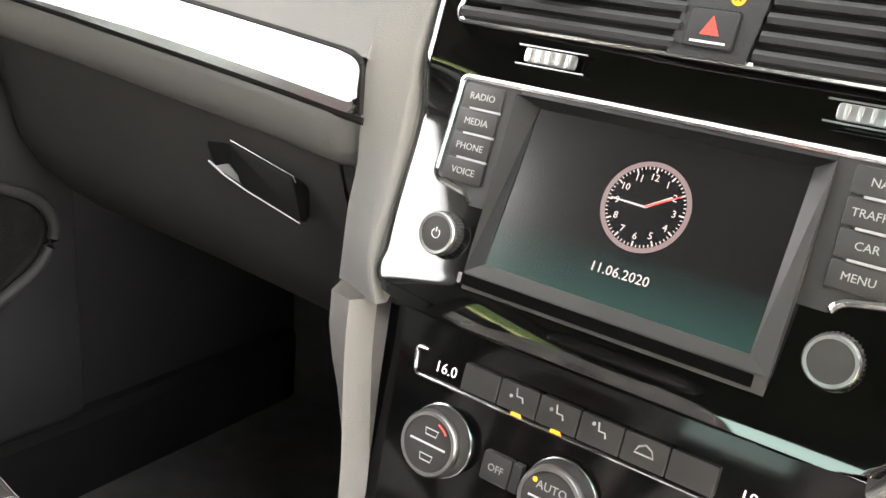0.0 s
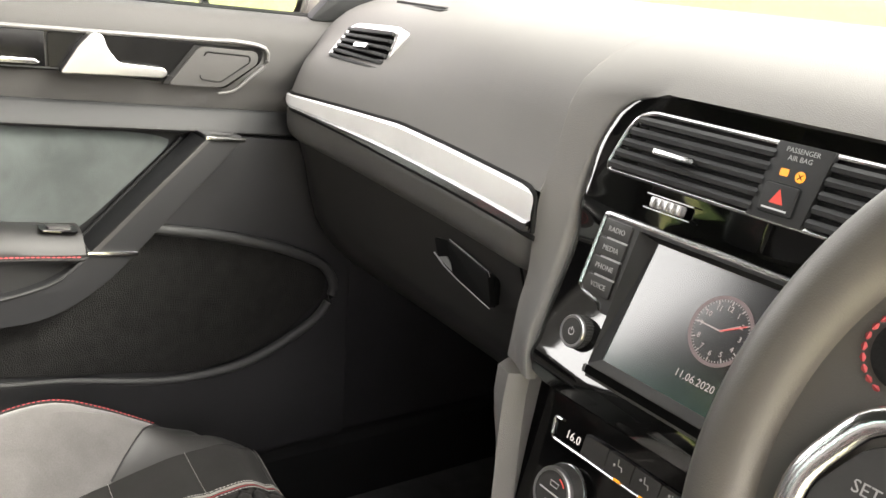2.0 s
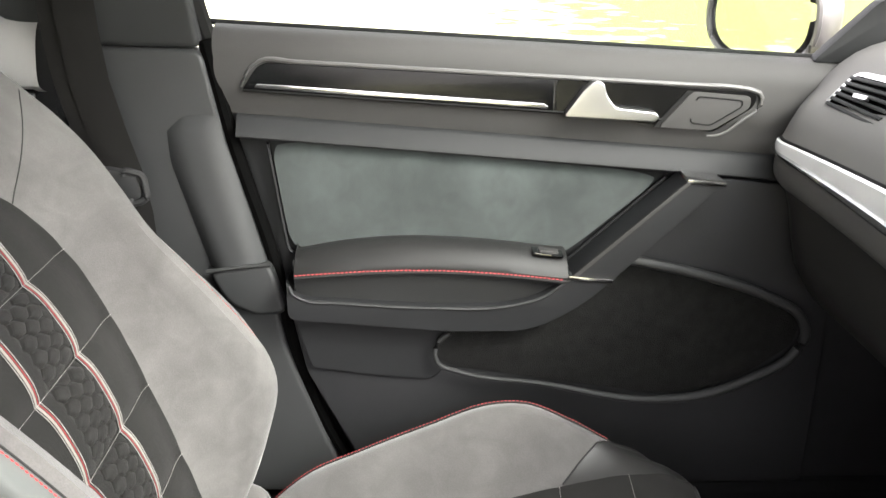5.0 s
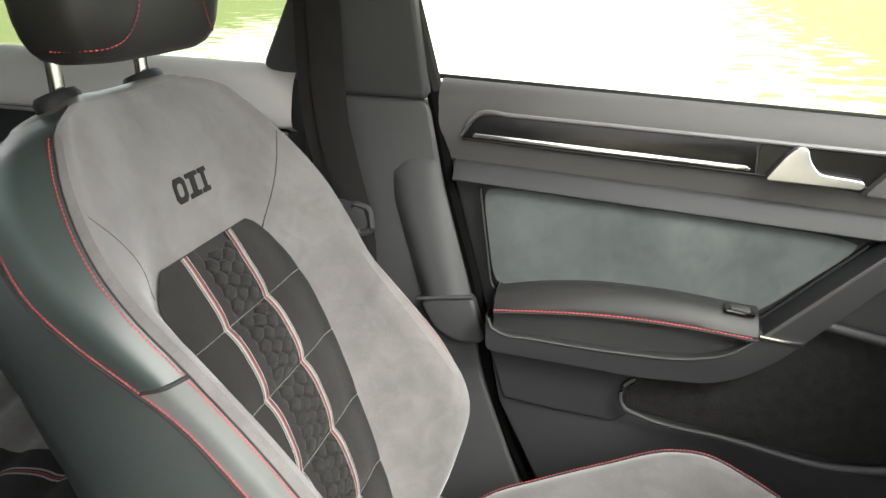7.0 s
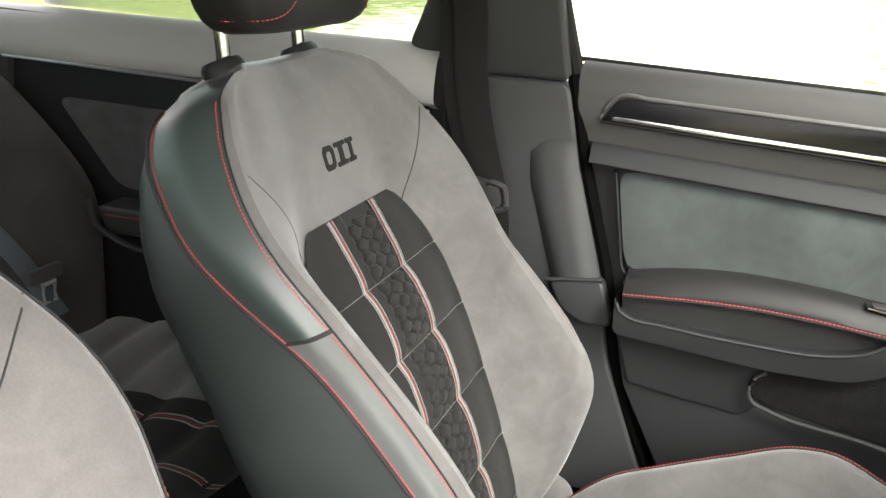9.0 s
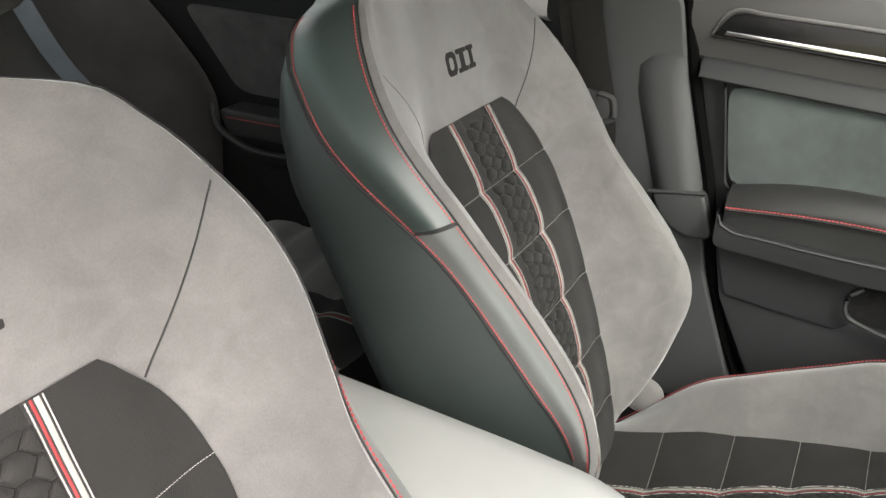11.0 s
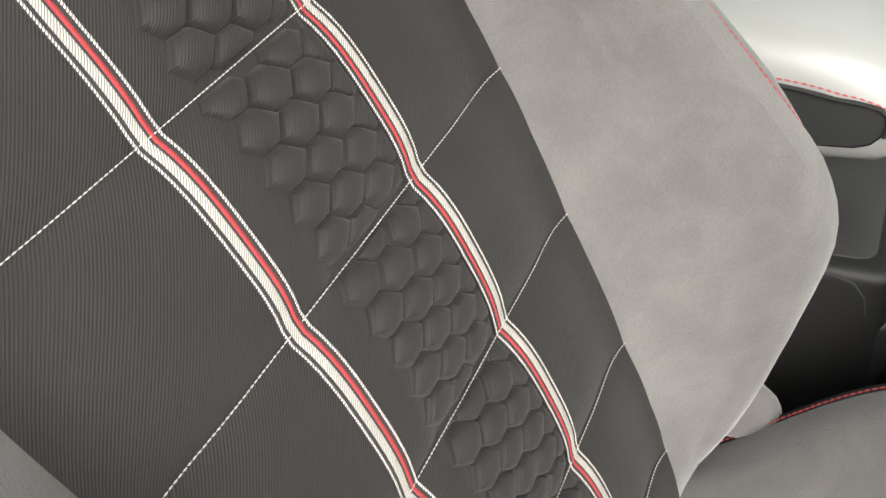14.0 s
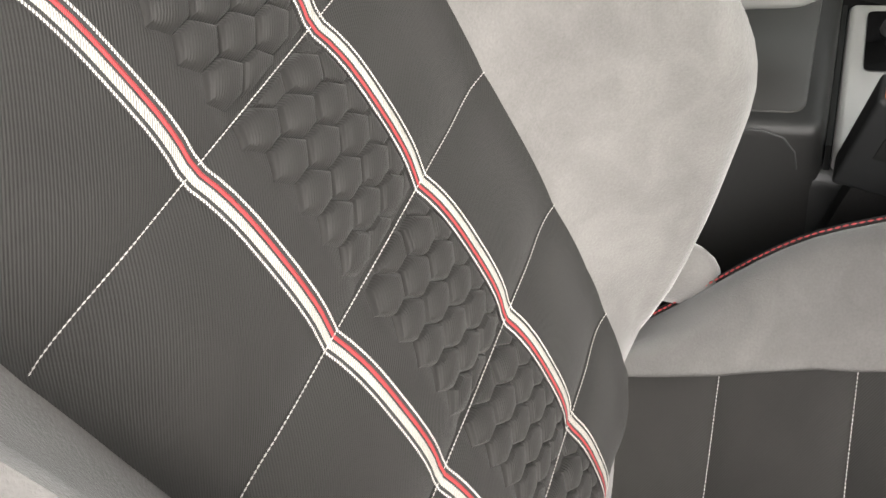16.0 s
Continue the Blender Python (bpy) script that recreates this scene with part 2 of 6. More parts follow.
SCREEN_RED = glow("red_display_hand", (1.0, 0.06, 0.05), 0.06)

# mirror
MIRROR = bpy.data.materials.new("mirror_glass")
MIRROR.use_nodes = True
mb = MIRROR.node_tree.nodes["Principled BSDF"]
mb.inputs["Base Color"].default_value, mb.inputs["Metallic"].default_value, mb.inputs["Roughness"].default_value = (0.85, 0.87, 0.87, 1), 1.0, 0.02

# window glass: clear, with a faint gloss
GLASS = bpy.data.materials.new("window_glass")
GLASS.use_nodes = True
gn, gl = GLASS.node_tree.nodes, GLASS.node_tree.links
gn.clear()
g_t, g_g, g_m, g_f, g_o = (gn.new(k) for k in ("ShaderNodeBsdfTransparent", "ShaderNodeBsdfGlossy", "ShaderNodeMixShader", "ShaderNodeFresnel", "ShaderNodeOutputMaterial"))
g_t.inputs["Color"].default_value = (0.90, 0.95, 0.92, 1)
g_g.inputs["Roughness"].default_value = 0.02
g_f.inputs["IOR"].default_value = 1.3
gl.new(g_f.outputs[0], g_m.inputs["Fac"])
gl.new(g_t.outputs[0], g_m.inputs[1])
gl.new(g_g.outputs[0], g_m.inputs[2])
gl.new(g_m.outputs[0], g_o.inputs["Surface"])

# shaded screen glass
GLASS_SCREEN = GLASS.copy()
GLASS_SCREEN.name = "shaded_windscreen_glass"
GLASS_SCREEN.node_tree.nodes["Transparent BSDF"].inputs["Color"].default_value = (0.64, 0.69, 0.66, 1)

# tinted rear glass
GLASS_TINT = GLASS.copy()
GLASS_TINT.name = "tinted_rear_glass"
GLASS_TINT.node_tree.nodes["Transparent BSDF"].inputs["Color"].default_value = (0.42, 0.52, 0.48, 1)

GLASS_DARK = GLASS.copy()
GLASS_DARK.name = "dark_tinted_rear_glass"
GLASS_DARK.node_tree.nodes["Transparent BSDF"].inputs["Color"].default_value = (0.22, 0.32, 0.29, 1)

# display: dark picture with a green haze low down, behind gloss
DISPLAY = bpy.data.materials.new("display_picture")
DISPLAY.use_nodes = True
dn, dl = DISPLAY.node_tree.nodes, DISPLAY.node_tree.links
db = dn["Principled BSDF"]
dtc, dsep, dmap, dramp = (dn.new(k) for k in ("ShaderNodeTexCoord", "ShaderNodeSeparateXYZ", "ShaderNodeMapRange", "ShaderNodeValToRGB"))
dl.new(dtc.outputs["Object"], dsep.inputs[0])
dl.new(dsep.outputs["Y"], dmap.inputs["Value"])
dmap.inputs["From Min"].default_value, dmap.inputs["From Max"].default_value = 0.069, 0.172
dl.new(dmap.outputs[0], dramp.inputs["Fac"])
dramp.color_ramp.elements[0].color = (0.035, 0.13, 0.11, 1)
dramp.color_ramp.elements[0].position = 0.0
dramp.color_ramp.elements[1].color = (0.002, 0.002, 0.003, 1)
dramp.color_ramp.elements[1].position = 0.34
db.inputs["Base Color"].default_value = (0.004, 0.004, 0.0045, 1)
dl.new(dramp.outputs[0], db.inputs["Emission Color"])
db.inputs["Emission Strength"].default_value = 0.018
db.inputs["Roughness"].default_value = 0.17
db.inputs["Specular IOR Level"].default_value = 1.0
db.inputs["Coat Weight"].default_value, db.inputs["Coat Roughness"].default_value = 0.9, 0.16

# grass field
GRASS = bpy.data.materials.new("meadow")
GRASS.use_nodes = True
rn, rl = GRASS.node_tree.nodes, GRASS.node_tree.links
rb = rn["Principled BSDF"]
rt, ra, rbn, rr = (rn.new(k) for k in ("ShaderNodeTexCoord", "ShaderNodeTexNoise", "ShaderNodeTexNoise", "ShaderNodeValToRGB"))
ra.inputs["Scale"].default_value, ra.inputs["Detail"].default_value = 2.6, 9.0
rbn.inputs["Scale"].default_value = 40.0
rl.new(rt.outputs["Object"], ra.inputs["Vector"])
rl.new(rt.outputs["Object"], rbn.inputs["Vector"])
# overexposed glare painted pale beside the car; greener away from it, before and behind
rsep, rmap, rsub = (rn.new(k) for k in ("ShaderNodeSeparateXYZ", "ShaderNodeMapRange", "ShaderNodeMath"))
rl.new(rt.outputs["Object"], rsep.inputs[0])
rabs = rn.new("ShaderNodeMath")
rabs.operation = "ABSOLUTE"
rshift = rn.new("ShaderNodeMath")
rshift.operation = "ADD"
rshift.inputs[1].default_value = 2.5
rl.new(rsep.outputs["Y"], rshift.inputs[0])
rl.new(rshift.outputs[0], rabs.inputs[0])
rl.new(rabs.outputs[0], rmap.inputs["Value"])
rmap.inputs["From Min"].default_value, rmap.inputs["From Max"].default_value = 6.0, 1.9
rmap.inputs["To Min"].default_value, rmap.inputs["To Max"].default_value = 0.38, -0.10
rsub.operation = "SUBTRACT"
rl.new(ra.outputs["Fac"], rsub.inputs[0])
rl.new(rmap.outputs[0], rsub.inputs[1])
rl.new(rsub.outputs[0], rr.inputs["Fac"])
rr.color_ramp.elements[0].color, rr.color_ramp.elements[0].position = (0.115, 0.130, 0.019, 1), 0.28
rr.color_ramp.elements[1].color, rr.color_ramp.elements[1].position = (0.72, 0.72, 0.46, 1), 0.54
rl.new(rr.outputs[0], rb.inputs["Base Color"])
rb.inputs["Roughness"].default_value = 0.9
rbp = rn.new("ShaderNodeBump")
rbp.inputs["Strength"].default_value, rbp.inputs["Distance"].default_value = 0.8, 0.05
rl.new(rbn.outputs["Fac"], rbp.inputs["Height"])
rl.new(rbp.outputs[0], rb.inputs["Normal"])


# ---- mesh helpers ----
def part(name, bm, material, parent=None, label="", smooth=True, matrix=None):
    """Links a bmesh as one mesh object under a thing or part."""
    if smooth:
        for f in bm.faces:
            f.smooth = True
    me = bpy.data.meshes.new(name)
    bm.to_mesh(me)
    bm.free()
    me.materials.append(material)
    if smooth:
        me.set_sharp_from_angle(angle=radians(38))
    ob = new(name, me)
    if parent is not None:
        ob.parent = parent
    if matrix is not None:
        ob.matrix_basis = matrix
    return tagged(ob, label) if label else ob


def empty(name, m, label="", category="", group="", kind=""):
    ob = new(name)
    ob.empty_display_size = 0.05
    ob.matrix_basis = m
    return tagged(ob, label, category, group, kind)


def spline(xs, ys):
    """A smooth curve through (x, y) pairs."""
    xs, ys = np.array(xs, float), np.array(ys, float)
    d = np.gradient(ys, xs, axis=0)

    def at(x):
        x = min(max(x, xs[0]), xs[-1])
        i = int(min(max(np.searchsorted(xs, x) - 1, 0), len(xs) - 2))
        h = xs[i + 1] - xs[i]
        s = (x - xs[i]) / h
        return (2 * s**3 - 3 * s**2 + 1) * ys[i] + (s**3 - 2 * s**2 + s) * h * d[i] + (3 * s**2 - 2 * s**3) * ys[i + 1] + (s**3 - s**2) * h * d[i + 1]
    return at


def smooth_line(points, n):
    """n points evenly along a smooth line through the given points."""
    p = [np.array(q, float) for q in points]
    length = np.r_[0, np.cumsum([max(np.linalg.norm(b - a), 1e-6) for a, b in zip(p, p[1:])])]
    f = spline(length, np.array(p))
    return [f(s) for s in np.linspace(0, length[-1], n)]


def sheet(rows, closed=False):
    """A grid of quads through rows of points."""
    bm = bmesh.new()
    vs = [[bm.verts.new(tuple(p)) for p in r] for r in rows]
    n = len(rows[0])
    for a, b in zip(vs, vs[1:]):
        for i in range(n if closed else n - 1):
            j = (i + 1) % n
            bm.faces.new((a[i], a[j], b[j], b[i]))
    return bm


def caps(bm, rows_n):
    """Closes both ends of a closed sheet with rows of rows_n points."""
    bm.verts.ensure_lookup_table()
    n = len(bm.verts)
    bm.faces.new([bm.verts[i] for i in range(rows_n)][::-1])
    bm.faces.new([bm.verts[n - rows_n + i] for i in range(rows_n)])
    return bm


def tube(points, r, seg=8, closed=False, flat=1.0):
    """A round tube along points; flat squashes it across."""
    p = [Vector(q) for q in points]
    rows = []
    n = len(p)
    for i in range(n):
        a, b = (p[(i - 1) % n], p[(i + 1) % n]) if closed else (p[max(i - 1, 0)], p[min(i + 1, n - 1)])
        t = (b - a).normalized()
        up = Vector((0, 0, 1)) if abs(t.z) < 0.9 else Vector((0, 1, 0))
        e1 = t.cross(up).normalized()
        e2 = e1.cross(t)
        rad = r[i] if isinstance(r, (list, tuple)) else r
        rows.append([p[i] + (e1 * math.cos(k * math.tau / seg) + e2 * flat * math.sin(k * math.tau / seg)) * rad for k in range(seg)])
    if closed:
        rows.append(rows[0])
    bm = sheet(rows, True)
    if closed:
        bmesh.ops.remove_doubles(bm, verts=bm.verts, dist=1e-6)
    else:
        caps(bm, seg)
    return bm


def dashes(points, r, dash, gap):
    """Stitches: short thread pieces along a line."""
    p = [Vector(q) for q in points]
    bm = bmesh.new()
    pos, total = 0.0, []
    seg = [(b - a).length for a, b in zip(p, p[1:])]
    cum = [0.0]
    for s in seg:
        cum.append(cum[-1] + s)

    def at(s):
        i = max(0, min(int(np.searchsorted(cum, s)) - 1, len(seg) - 1))
        return p[i].lerp(p[i + 1], (s - cum[i]) / max(seg[i], 1e-9))
    while pos + dash < cum[-1]:
        a, b = at(pos), at(pos + dash)
        t = (b - a).normalized()
        e1 = t.cross(Vector((0.3, 0.2, 1))).normalized()
        e2 = e1.cross(t)
        ring = []
        for q, k in ((a, 0.4), ((a + b) / 2, 1.0), (b, 0.4)):
            ring.append([bm.verts.new(q + (e1 * math.cos(j * math.tau / 4) + e2 * math.sin(j * math.tau / 4)) * r * k) for j in range(4)])
        for u, v in zip(ring, ring[1:]):
            for j in range(4):
                bm.faces.new((u[j], u[(j + 1) % 4], v[(j + 1) % 4], v[j]))
        pos += dash + gap
    return bm


def rpoly(points, r, seg=5):
    """Rounds the corners of an outline in a plane."""
    out = []
    n = len(points)
    for i, q in enumerate(points):
        rad = r[i] if isinstance(r, (list, tuple)) else r
        a, b, c = Vector(points[i - 1]), Vector(q), Vector(points[(i + 1) % n])
        d1, d2 = (a - b), (c - b)
        cut = min(rad, d1.length * 0.45, d2.length * 0.45)
        if cut < 1e-5:
            out.append(tuple(b))
            continue
        p1, p2 = b + d1.normalized() * cut, b + d2.normalized() * cut
        for k in range(seg + 1):
            s = k / seg
            out.append(tuple(p1.lerp(b, s).lerp(b.lerp(p2, s), s)))
    return out


def prism(outline, z0, z1, bevel=0.0, seg=2, place=None):
    """An outline in the x, y plane with thickness from z0 to z1 and rounded upper edges. place maps (x, y, z) to a point."""
    bm = bmesh.new()
    lo = [bm.verts.new((x, y, z0)) for x, y in outline]
    hi = [bm.verts.new((x, y, z1)) for x, y in outline]
    n = len(outline)
    bm.faces.new(lo[::-1])
    top = bm.faces.new(hi)
    for i in range(n):
        bm.faces.new((lo[i], lo[(i + 1) % n], hi[(i + 1) % n], hi[i]))
    bm.normal_update()
    if bevel:
        bmesh.ops.bevel(bm, geom=list(top.edges), offset=bevel, segments=seg, affect="EDGES", profile=0.6, clamp_overlap=True)
    if place:
        for v in bm.verts:
            v.co = place(*v.co)
        bmesh.ops.recalc_face_normals(bm, faces=bm.faces)
    return bm


def box(x0, x1, y0, y1, z0, z1, bevel=0.0, seg=2):
    bm = bmesh.new()
    bmesh.ops.create_cube(bm, size=1.0)
    for v in bm.verts:
        v.co = ((x0 + x1) / 2 + v.co.x * (x1 - x0), (y0 + y1) / 2 + v.co.y * (y1 - y0), (z0 + z1) / 2 + v.co.z * (z1 - z0))
    if bevel:
        bmesh.ops.bevel(bm, geom=list(bm.edges), offset=bevel, segments=seg, affect="EDGES", profile=0.6, clamp_overlap=True)
    return bm


def rect(cx, cy, w, h, r=0.0, seg=4):
    pts = [(cx - w / 2, cy - h / 2), (cx + w / 2, cy - h / 2), (cx + w / 2, cy + h / 2), (cx - w / 2, cy + h / 2)]
    return rpoly(pts, r, seg) if r else pts


def lathe(profile, cx=0.0, cy=0.0, seg=40):
    """A turned shape about the z axis through (cx, cy): profile of (radius, z)."""
    rows = [[(cx + r * math.cos(k * math.tau / seg), cy + r * math.sin(k * math.tau / seg), z) for k in range(seg)] for r, z in profile]
    return caps(sheet(rows, True), seg)


def words(body, size, cx, cy, z, turn=0.0, thick=0.0002):
    """Printed words as a mesh, centred, in the x, y plane."""
    c = bpy.data.curves.new("print", "FONT")
    c.body, c.size, c.extrude, c.align_x, c.align_y, c.resolution_u = body, size, thick, "CENTER", "CENTER", 2
    ob = bpy.data.objects.new("print", c)
    scene.collection.objects.link(ob)
    me = bpy.data.meshes.new_from_object(ob.evaluated_get(bpy.context.evaluated_depsgraph_get()))
    bm = bmesh.new()
    bm.from_mesh(me)
    bmesh.ops.transform(bm, matrix=Matrix.Translation((cx, cy, z)) @ Matrix.Rotation(turn, 4, "Z"), verts=bm.verts)
    bpy.data.objects.remove(ob)
    bpy.data.curves.remove(c)
    bpy.data.meshes.remove(me)
    return bm


# ---- ground and distance ----
bm = bmesh.new()
bmesh.ops.create_grid(bm, x_segments=8, y_segments=8, size=1500)
tagged(part("ground", bm, GRASS, smooth=False), "sunlit meadow of short green grass, overexposed glare coloured in pale", "ground", kind="structure")


# ---- body shell: the setting ----
def structure(name, bm, material, label, smooth=True):
    return tagged(part(name, bm, material, smooth=smooth), label, kind="structure")


structure("sill_rear", box(-0.80, -0.706, -1.75, -0.32, 0.24, 0.66), PLASTIC, "black inner sill beside the rear seat", False)
structure("floor", box(-0.78, 0.78, -1.6, 1.0, 0.24, 0.28), CARPET, "black carpeted car floor", False)
structure("ceiling", sheet([[(x, y, 1.43 - 0.10 * (x / 0.6) ** 4 - 0.06 * max(0, (y + 0.3)) ** 2 - 0.10 * max(0, -0.7 - y) ** 2 + dz) for x in np.linspace(-0.60, 0.60, 13)] for dz, y in [(0.0, v) for v in np.linspace(-1.55, 0.20, 12)]]), HEADLINER, "black roof lining")
structure("roof_skin", sheet([[(x, y, 1.47 - 0.10 * (x / 0.6) ** 4 - 0.06 * max(0, (y + 0.3)) ** 2 - 0.10 * max(0, -0.7 - y) ** 2) for x in np.linspace(-0.62, 0.62, 13)] for y in np.linspace(-1.57, 0.22, 12)]), PAINT, "white painted car roof")
structure("wall_firewall", box(-0.78, 0.78, 0.95, 1.0, 0.24, 0.98), CARPET, "dark footwell bulkhead", False)
structure("wall_rear", box(-0.75, 0.75, -1.75, -1.70, 0.24, 1.05), PLASTIC, "dark boot wall behind the rear seats", False)
structure("sill", box(0.70, 0.80, -0.5, 0.95, 0.24, 0.40, 0.02), PLASTIC, "black plastic door sill", False)
structure("sill", box(-0.80, -0.72, -0.6, 0.95, 0.24, 0.40, 0.02), PLASTIC, "black plastic door sill", False)

structure("pillar_inner", box(-0.80, -0.745, -0.60, 0.02, 0.26, 1.0), RUBBER, "dark body side behind the door gap", False)
structure("wall_footwell", box(-0.80, -0.735, 0.45, 1.0, 0.24, 1.0), DOOR_LOW, "dark carpeted footwell side", False)
structure("wall_footwell", box(0.735, 0.80, 0.50, 1.0, 0.24, 1.0), CARPET, "dark carpeted footwell side", False)
for side in (-1, 1):
    # roof rail with the screen and rear pillars, one sweep a side
    line = smooth_line([(0.73, 0.98, 1.00), (0.69, 0.62, 1.16), (0.62, 0.22, 1.38), (0.60, -0.5, 1.42), (0.60, -1.2, 1.38), (0.64, -1.62, 1.12)], 24)
    structure("pillar", tube([(side * x, y, z) for x, y, z in line], [0.034] * 24, 10), PLASTIC_GREY, "dark grey lined roof pillar and rail")
    structure("roof_lining_edge", sheet([[(side * (0.588 + 0.062 * k ** 1.6), y, 1.405 - 0.165 * k - 0.03 * max(0, -0.9 - y)) for k in np.linspace(0, 1, 6)] for y in np.linspace(-1.45, -0.30, 8)]), HEADLINER, "black edge of the roof lining over the rear windows")


# bonnet beyond the screen
structure("bonnet", sheet([[(x, y, 0.985 - 0.12 * (y - 1.0) - 0.06 * (x / 0.75) ** 2) for x in np.linspace(-0.75, 0.75, 9)] for y in np.linspace(1.0, 1.9, 8)]), PAINT, "white painted bonnet")


def pane(name, pts, label, glass=GLASS):
    bm = bmesh.new()
    bm.faces.new([bm.verts.new(p) for p in pts])
    ob = structure(name, bm, glass, label, False)
    ob.visible_shadow = False
    return ob


pane("window_1", [(-0.735, 0.47, 1.02), (-0.735, -0.25, 1.05), (-0.605, -0.33, 1.40), (-0.625, 0.20, 1.37)], "clear side window glass of the front door")
pane("window_2", [(-0.725, -0.42, 1.07), (-0.725, -1.20, 1.10), (-0.615, -1.15, 1.38), (-0.605, -0.42, 1.40)], "green-tinted side window glass of the rear door", GLASS_TINT)
pane("window_3", [(0.725, -0.42, 1.07), (0.725, -1.20, 1.10), (0.615, -1.15, 1.38), (0.605, -0.42, 1.40)], "green-tinted side window glass of the rear door", GLASS_TINT)
pane("windscreen", [(-0.71, 0.97, 1.01), (0.71, 0.97, 1.01), (0.61, 0.21, 1.39), (-0.61, 0.21, 1.39)], "sloping green-shaded windscreen glass", GLASS_SCREEN).visible_shadow = True
pane("rear_window", [(-0.58, -1.62, 1.10), (0.58, -1.62, 1.10), (0.56, -1.50, 1.36), (-0.56, -1.50, 1.36)], "dark green-tinted tailgate window glass", GLASS_DARK)

# rear door on the driver's side, plain inside trim
structure("wall_rear_side", box(0.70, 0.76, -1.62, -0.42, 0.28, 1.07, 0.02), PLASTIC, "dark rear door trim", False)
structure("pillar_side", box(0.66, 0.74, -0.47, -0.36, 0.28, 1.40, 0.02), PLASTIC_GREY, "dark grey centre pillar trim", False)


# ---- seats ----
REC = radians(25)
UP = Vector((0, -math.sin(REC), math.cos(REC)))
FW = Vector((0, math.cos(REC), math.sin(REC)))
SEAT_AT = Vector((-0.364, 0.05, 0.28))
PIVOT = Vector((-0.364, -0.279, 0.591)) - SEAT_AT


SET = {"lean": 0.0, "side": 0.0, "top": 0.0, "shift": 0.0}


def back(u, v, w):
    """A point of the backrest: across, up along it, and forward of it."""
    w += SET["lean"] * max(0.0, v - 0.12) + SET["top"] * max(0.0, v - 0.22)
    u += SET["shift"] - SET["side"] * max(0.0, v)
    if u < 0 and v > 0.29:
        k = min(1.0, (v - 0.29) / 0.13)
        u *= 1 + 0.050 * k * k * (3 - 2 * k)
    return PIVOT + Vector((u, 0, 0)) + UP * v + FW * w


B_W0 = spline([-0.20, -0.10, 0, 0.095, 0.19, 0.276, 0.365, 0.44, 0.50, 0.53, 0.545], [-0.045, -0.020, -0.003, 0.007, 0.012, 0.008, 0.0, 0.013, 0.012, 0.006, -0.002])
B_UI = spline([-0.20, -0.1, 0, 0.10, 0.20, 0.28, 0.33, 0.37, 0.45, 0.53, 0.545], [0.13, 0.138, 0.140, 0.143, 0.148, 0.148, 0.132, 0.10, 0.08, 0.05, 0.04])
B_V = [-0.20, -0.16, -0.11, -0.05, 0, 0.05, 0.10, 0.15, 0.20, 0.25, 0.30, 0.35, 0.40, 0.45, 0.50, 0.53, 0.545]
B_R = spline(B_V, [(0.14, -0.08), (0.165, -0.048), (0.196, 0.023), (0.217, 0.082), (0.223, 0.120), (0.220, 0.132), (0.215, 0.126), (0.214, 0.114), (0.214, 0.100), (0.217, 0.086), (0.227, 0.077), (0.235, 0.065), (0.230, 0.051), (0.212, 0.039), (0.181, 0.029), (0.149, 0.022), (0.108, 0.012)])
B_S = spline(B_V, [(0.12, -0.13), (0.146, -0.095), (0.186, -0.006), (0.204, 0.062), (0.213, 0.092), (0.223, 0.098), (0.234, 0.091), (0.234, 0.077), (0.232, 0.061), (0.231, 0.042), (0.236, 0.018), (0.240, -0.009), (0.236, -0.035), (0.214, -0.058), (0.182, -0.076), (0.145, -0.080), (0.105, -0.076)])
B_B = spline([-0.20, -0.1, 0, 0.28, 0.40, 0.45, 0.50, 0.53, 0.545], [(0.20, -0.10), (0.238, -0.105), (0.243, -0.105), (0.243, -0.11), (0.234, -0.115), (0.212, -0.115), (0.178, -0.108), (0.140, -0.098), (0.100, -0.090)])


@lru_cache(maxsize=None)
def section(v):
    w0, ui, (ur, wr) = B_W0(v), B_UI(v), B_R(v)
    pts = [(0, w0), (ui * 0.6, w0), (ui, w0 + 0.002), (ui + 0.5 * (ur - ui), w0 + 0.56 * (wr - w0)), (ur - 0.022, wr - 0.004), (ur - 0.008, wr - 0.001), (ur, wr - 0.008)]
    return [tuple(p) for p in smooth_line(pts, 22)]


def front_points(v):
    """Half of the facing's cross-section at a height, from the middle outwards."""
    return section(round(float(v), 4))


def front_w(u, v):
    """How far forward the facing stands at a place."""
    p = front_points(v)
    return float(np.interp(abs(u), [a for a, _ in p], [b for _, b in p]))


SEAMS = [0.365, 0.276, 0.1876, 0.095, 0.0, -0.092, -0.17]


def row_puff(v, seams, height=0.007):
    for hi, lo in zip(seams, seams[1:]):
        if lo <= v <= hi:
            t = (v - lo) / (hi - lo)
            return height * (0.6 if hi == seams[0] else 1.0) * (1 - abs(2 * t - 1) ** 3.2)
    return 0.0


def back_face(u, v, lift=0.0):
    fade = max(0.0, 1 - (abs(u) / (B_UI(v) + 0.006)) ** 6)
    return back(u, v, front_w(u, v) + 0.0030 + row_puff(v, SEAMS) * fade + lift)


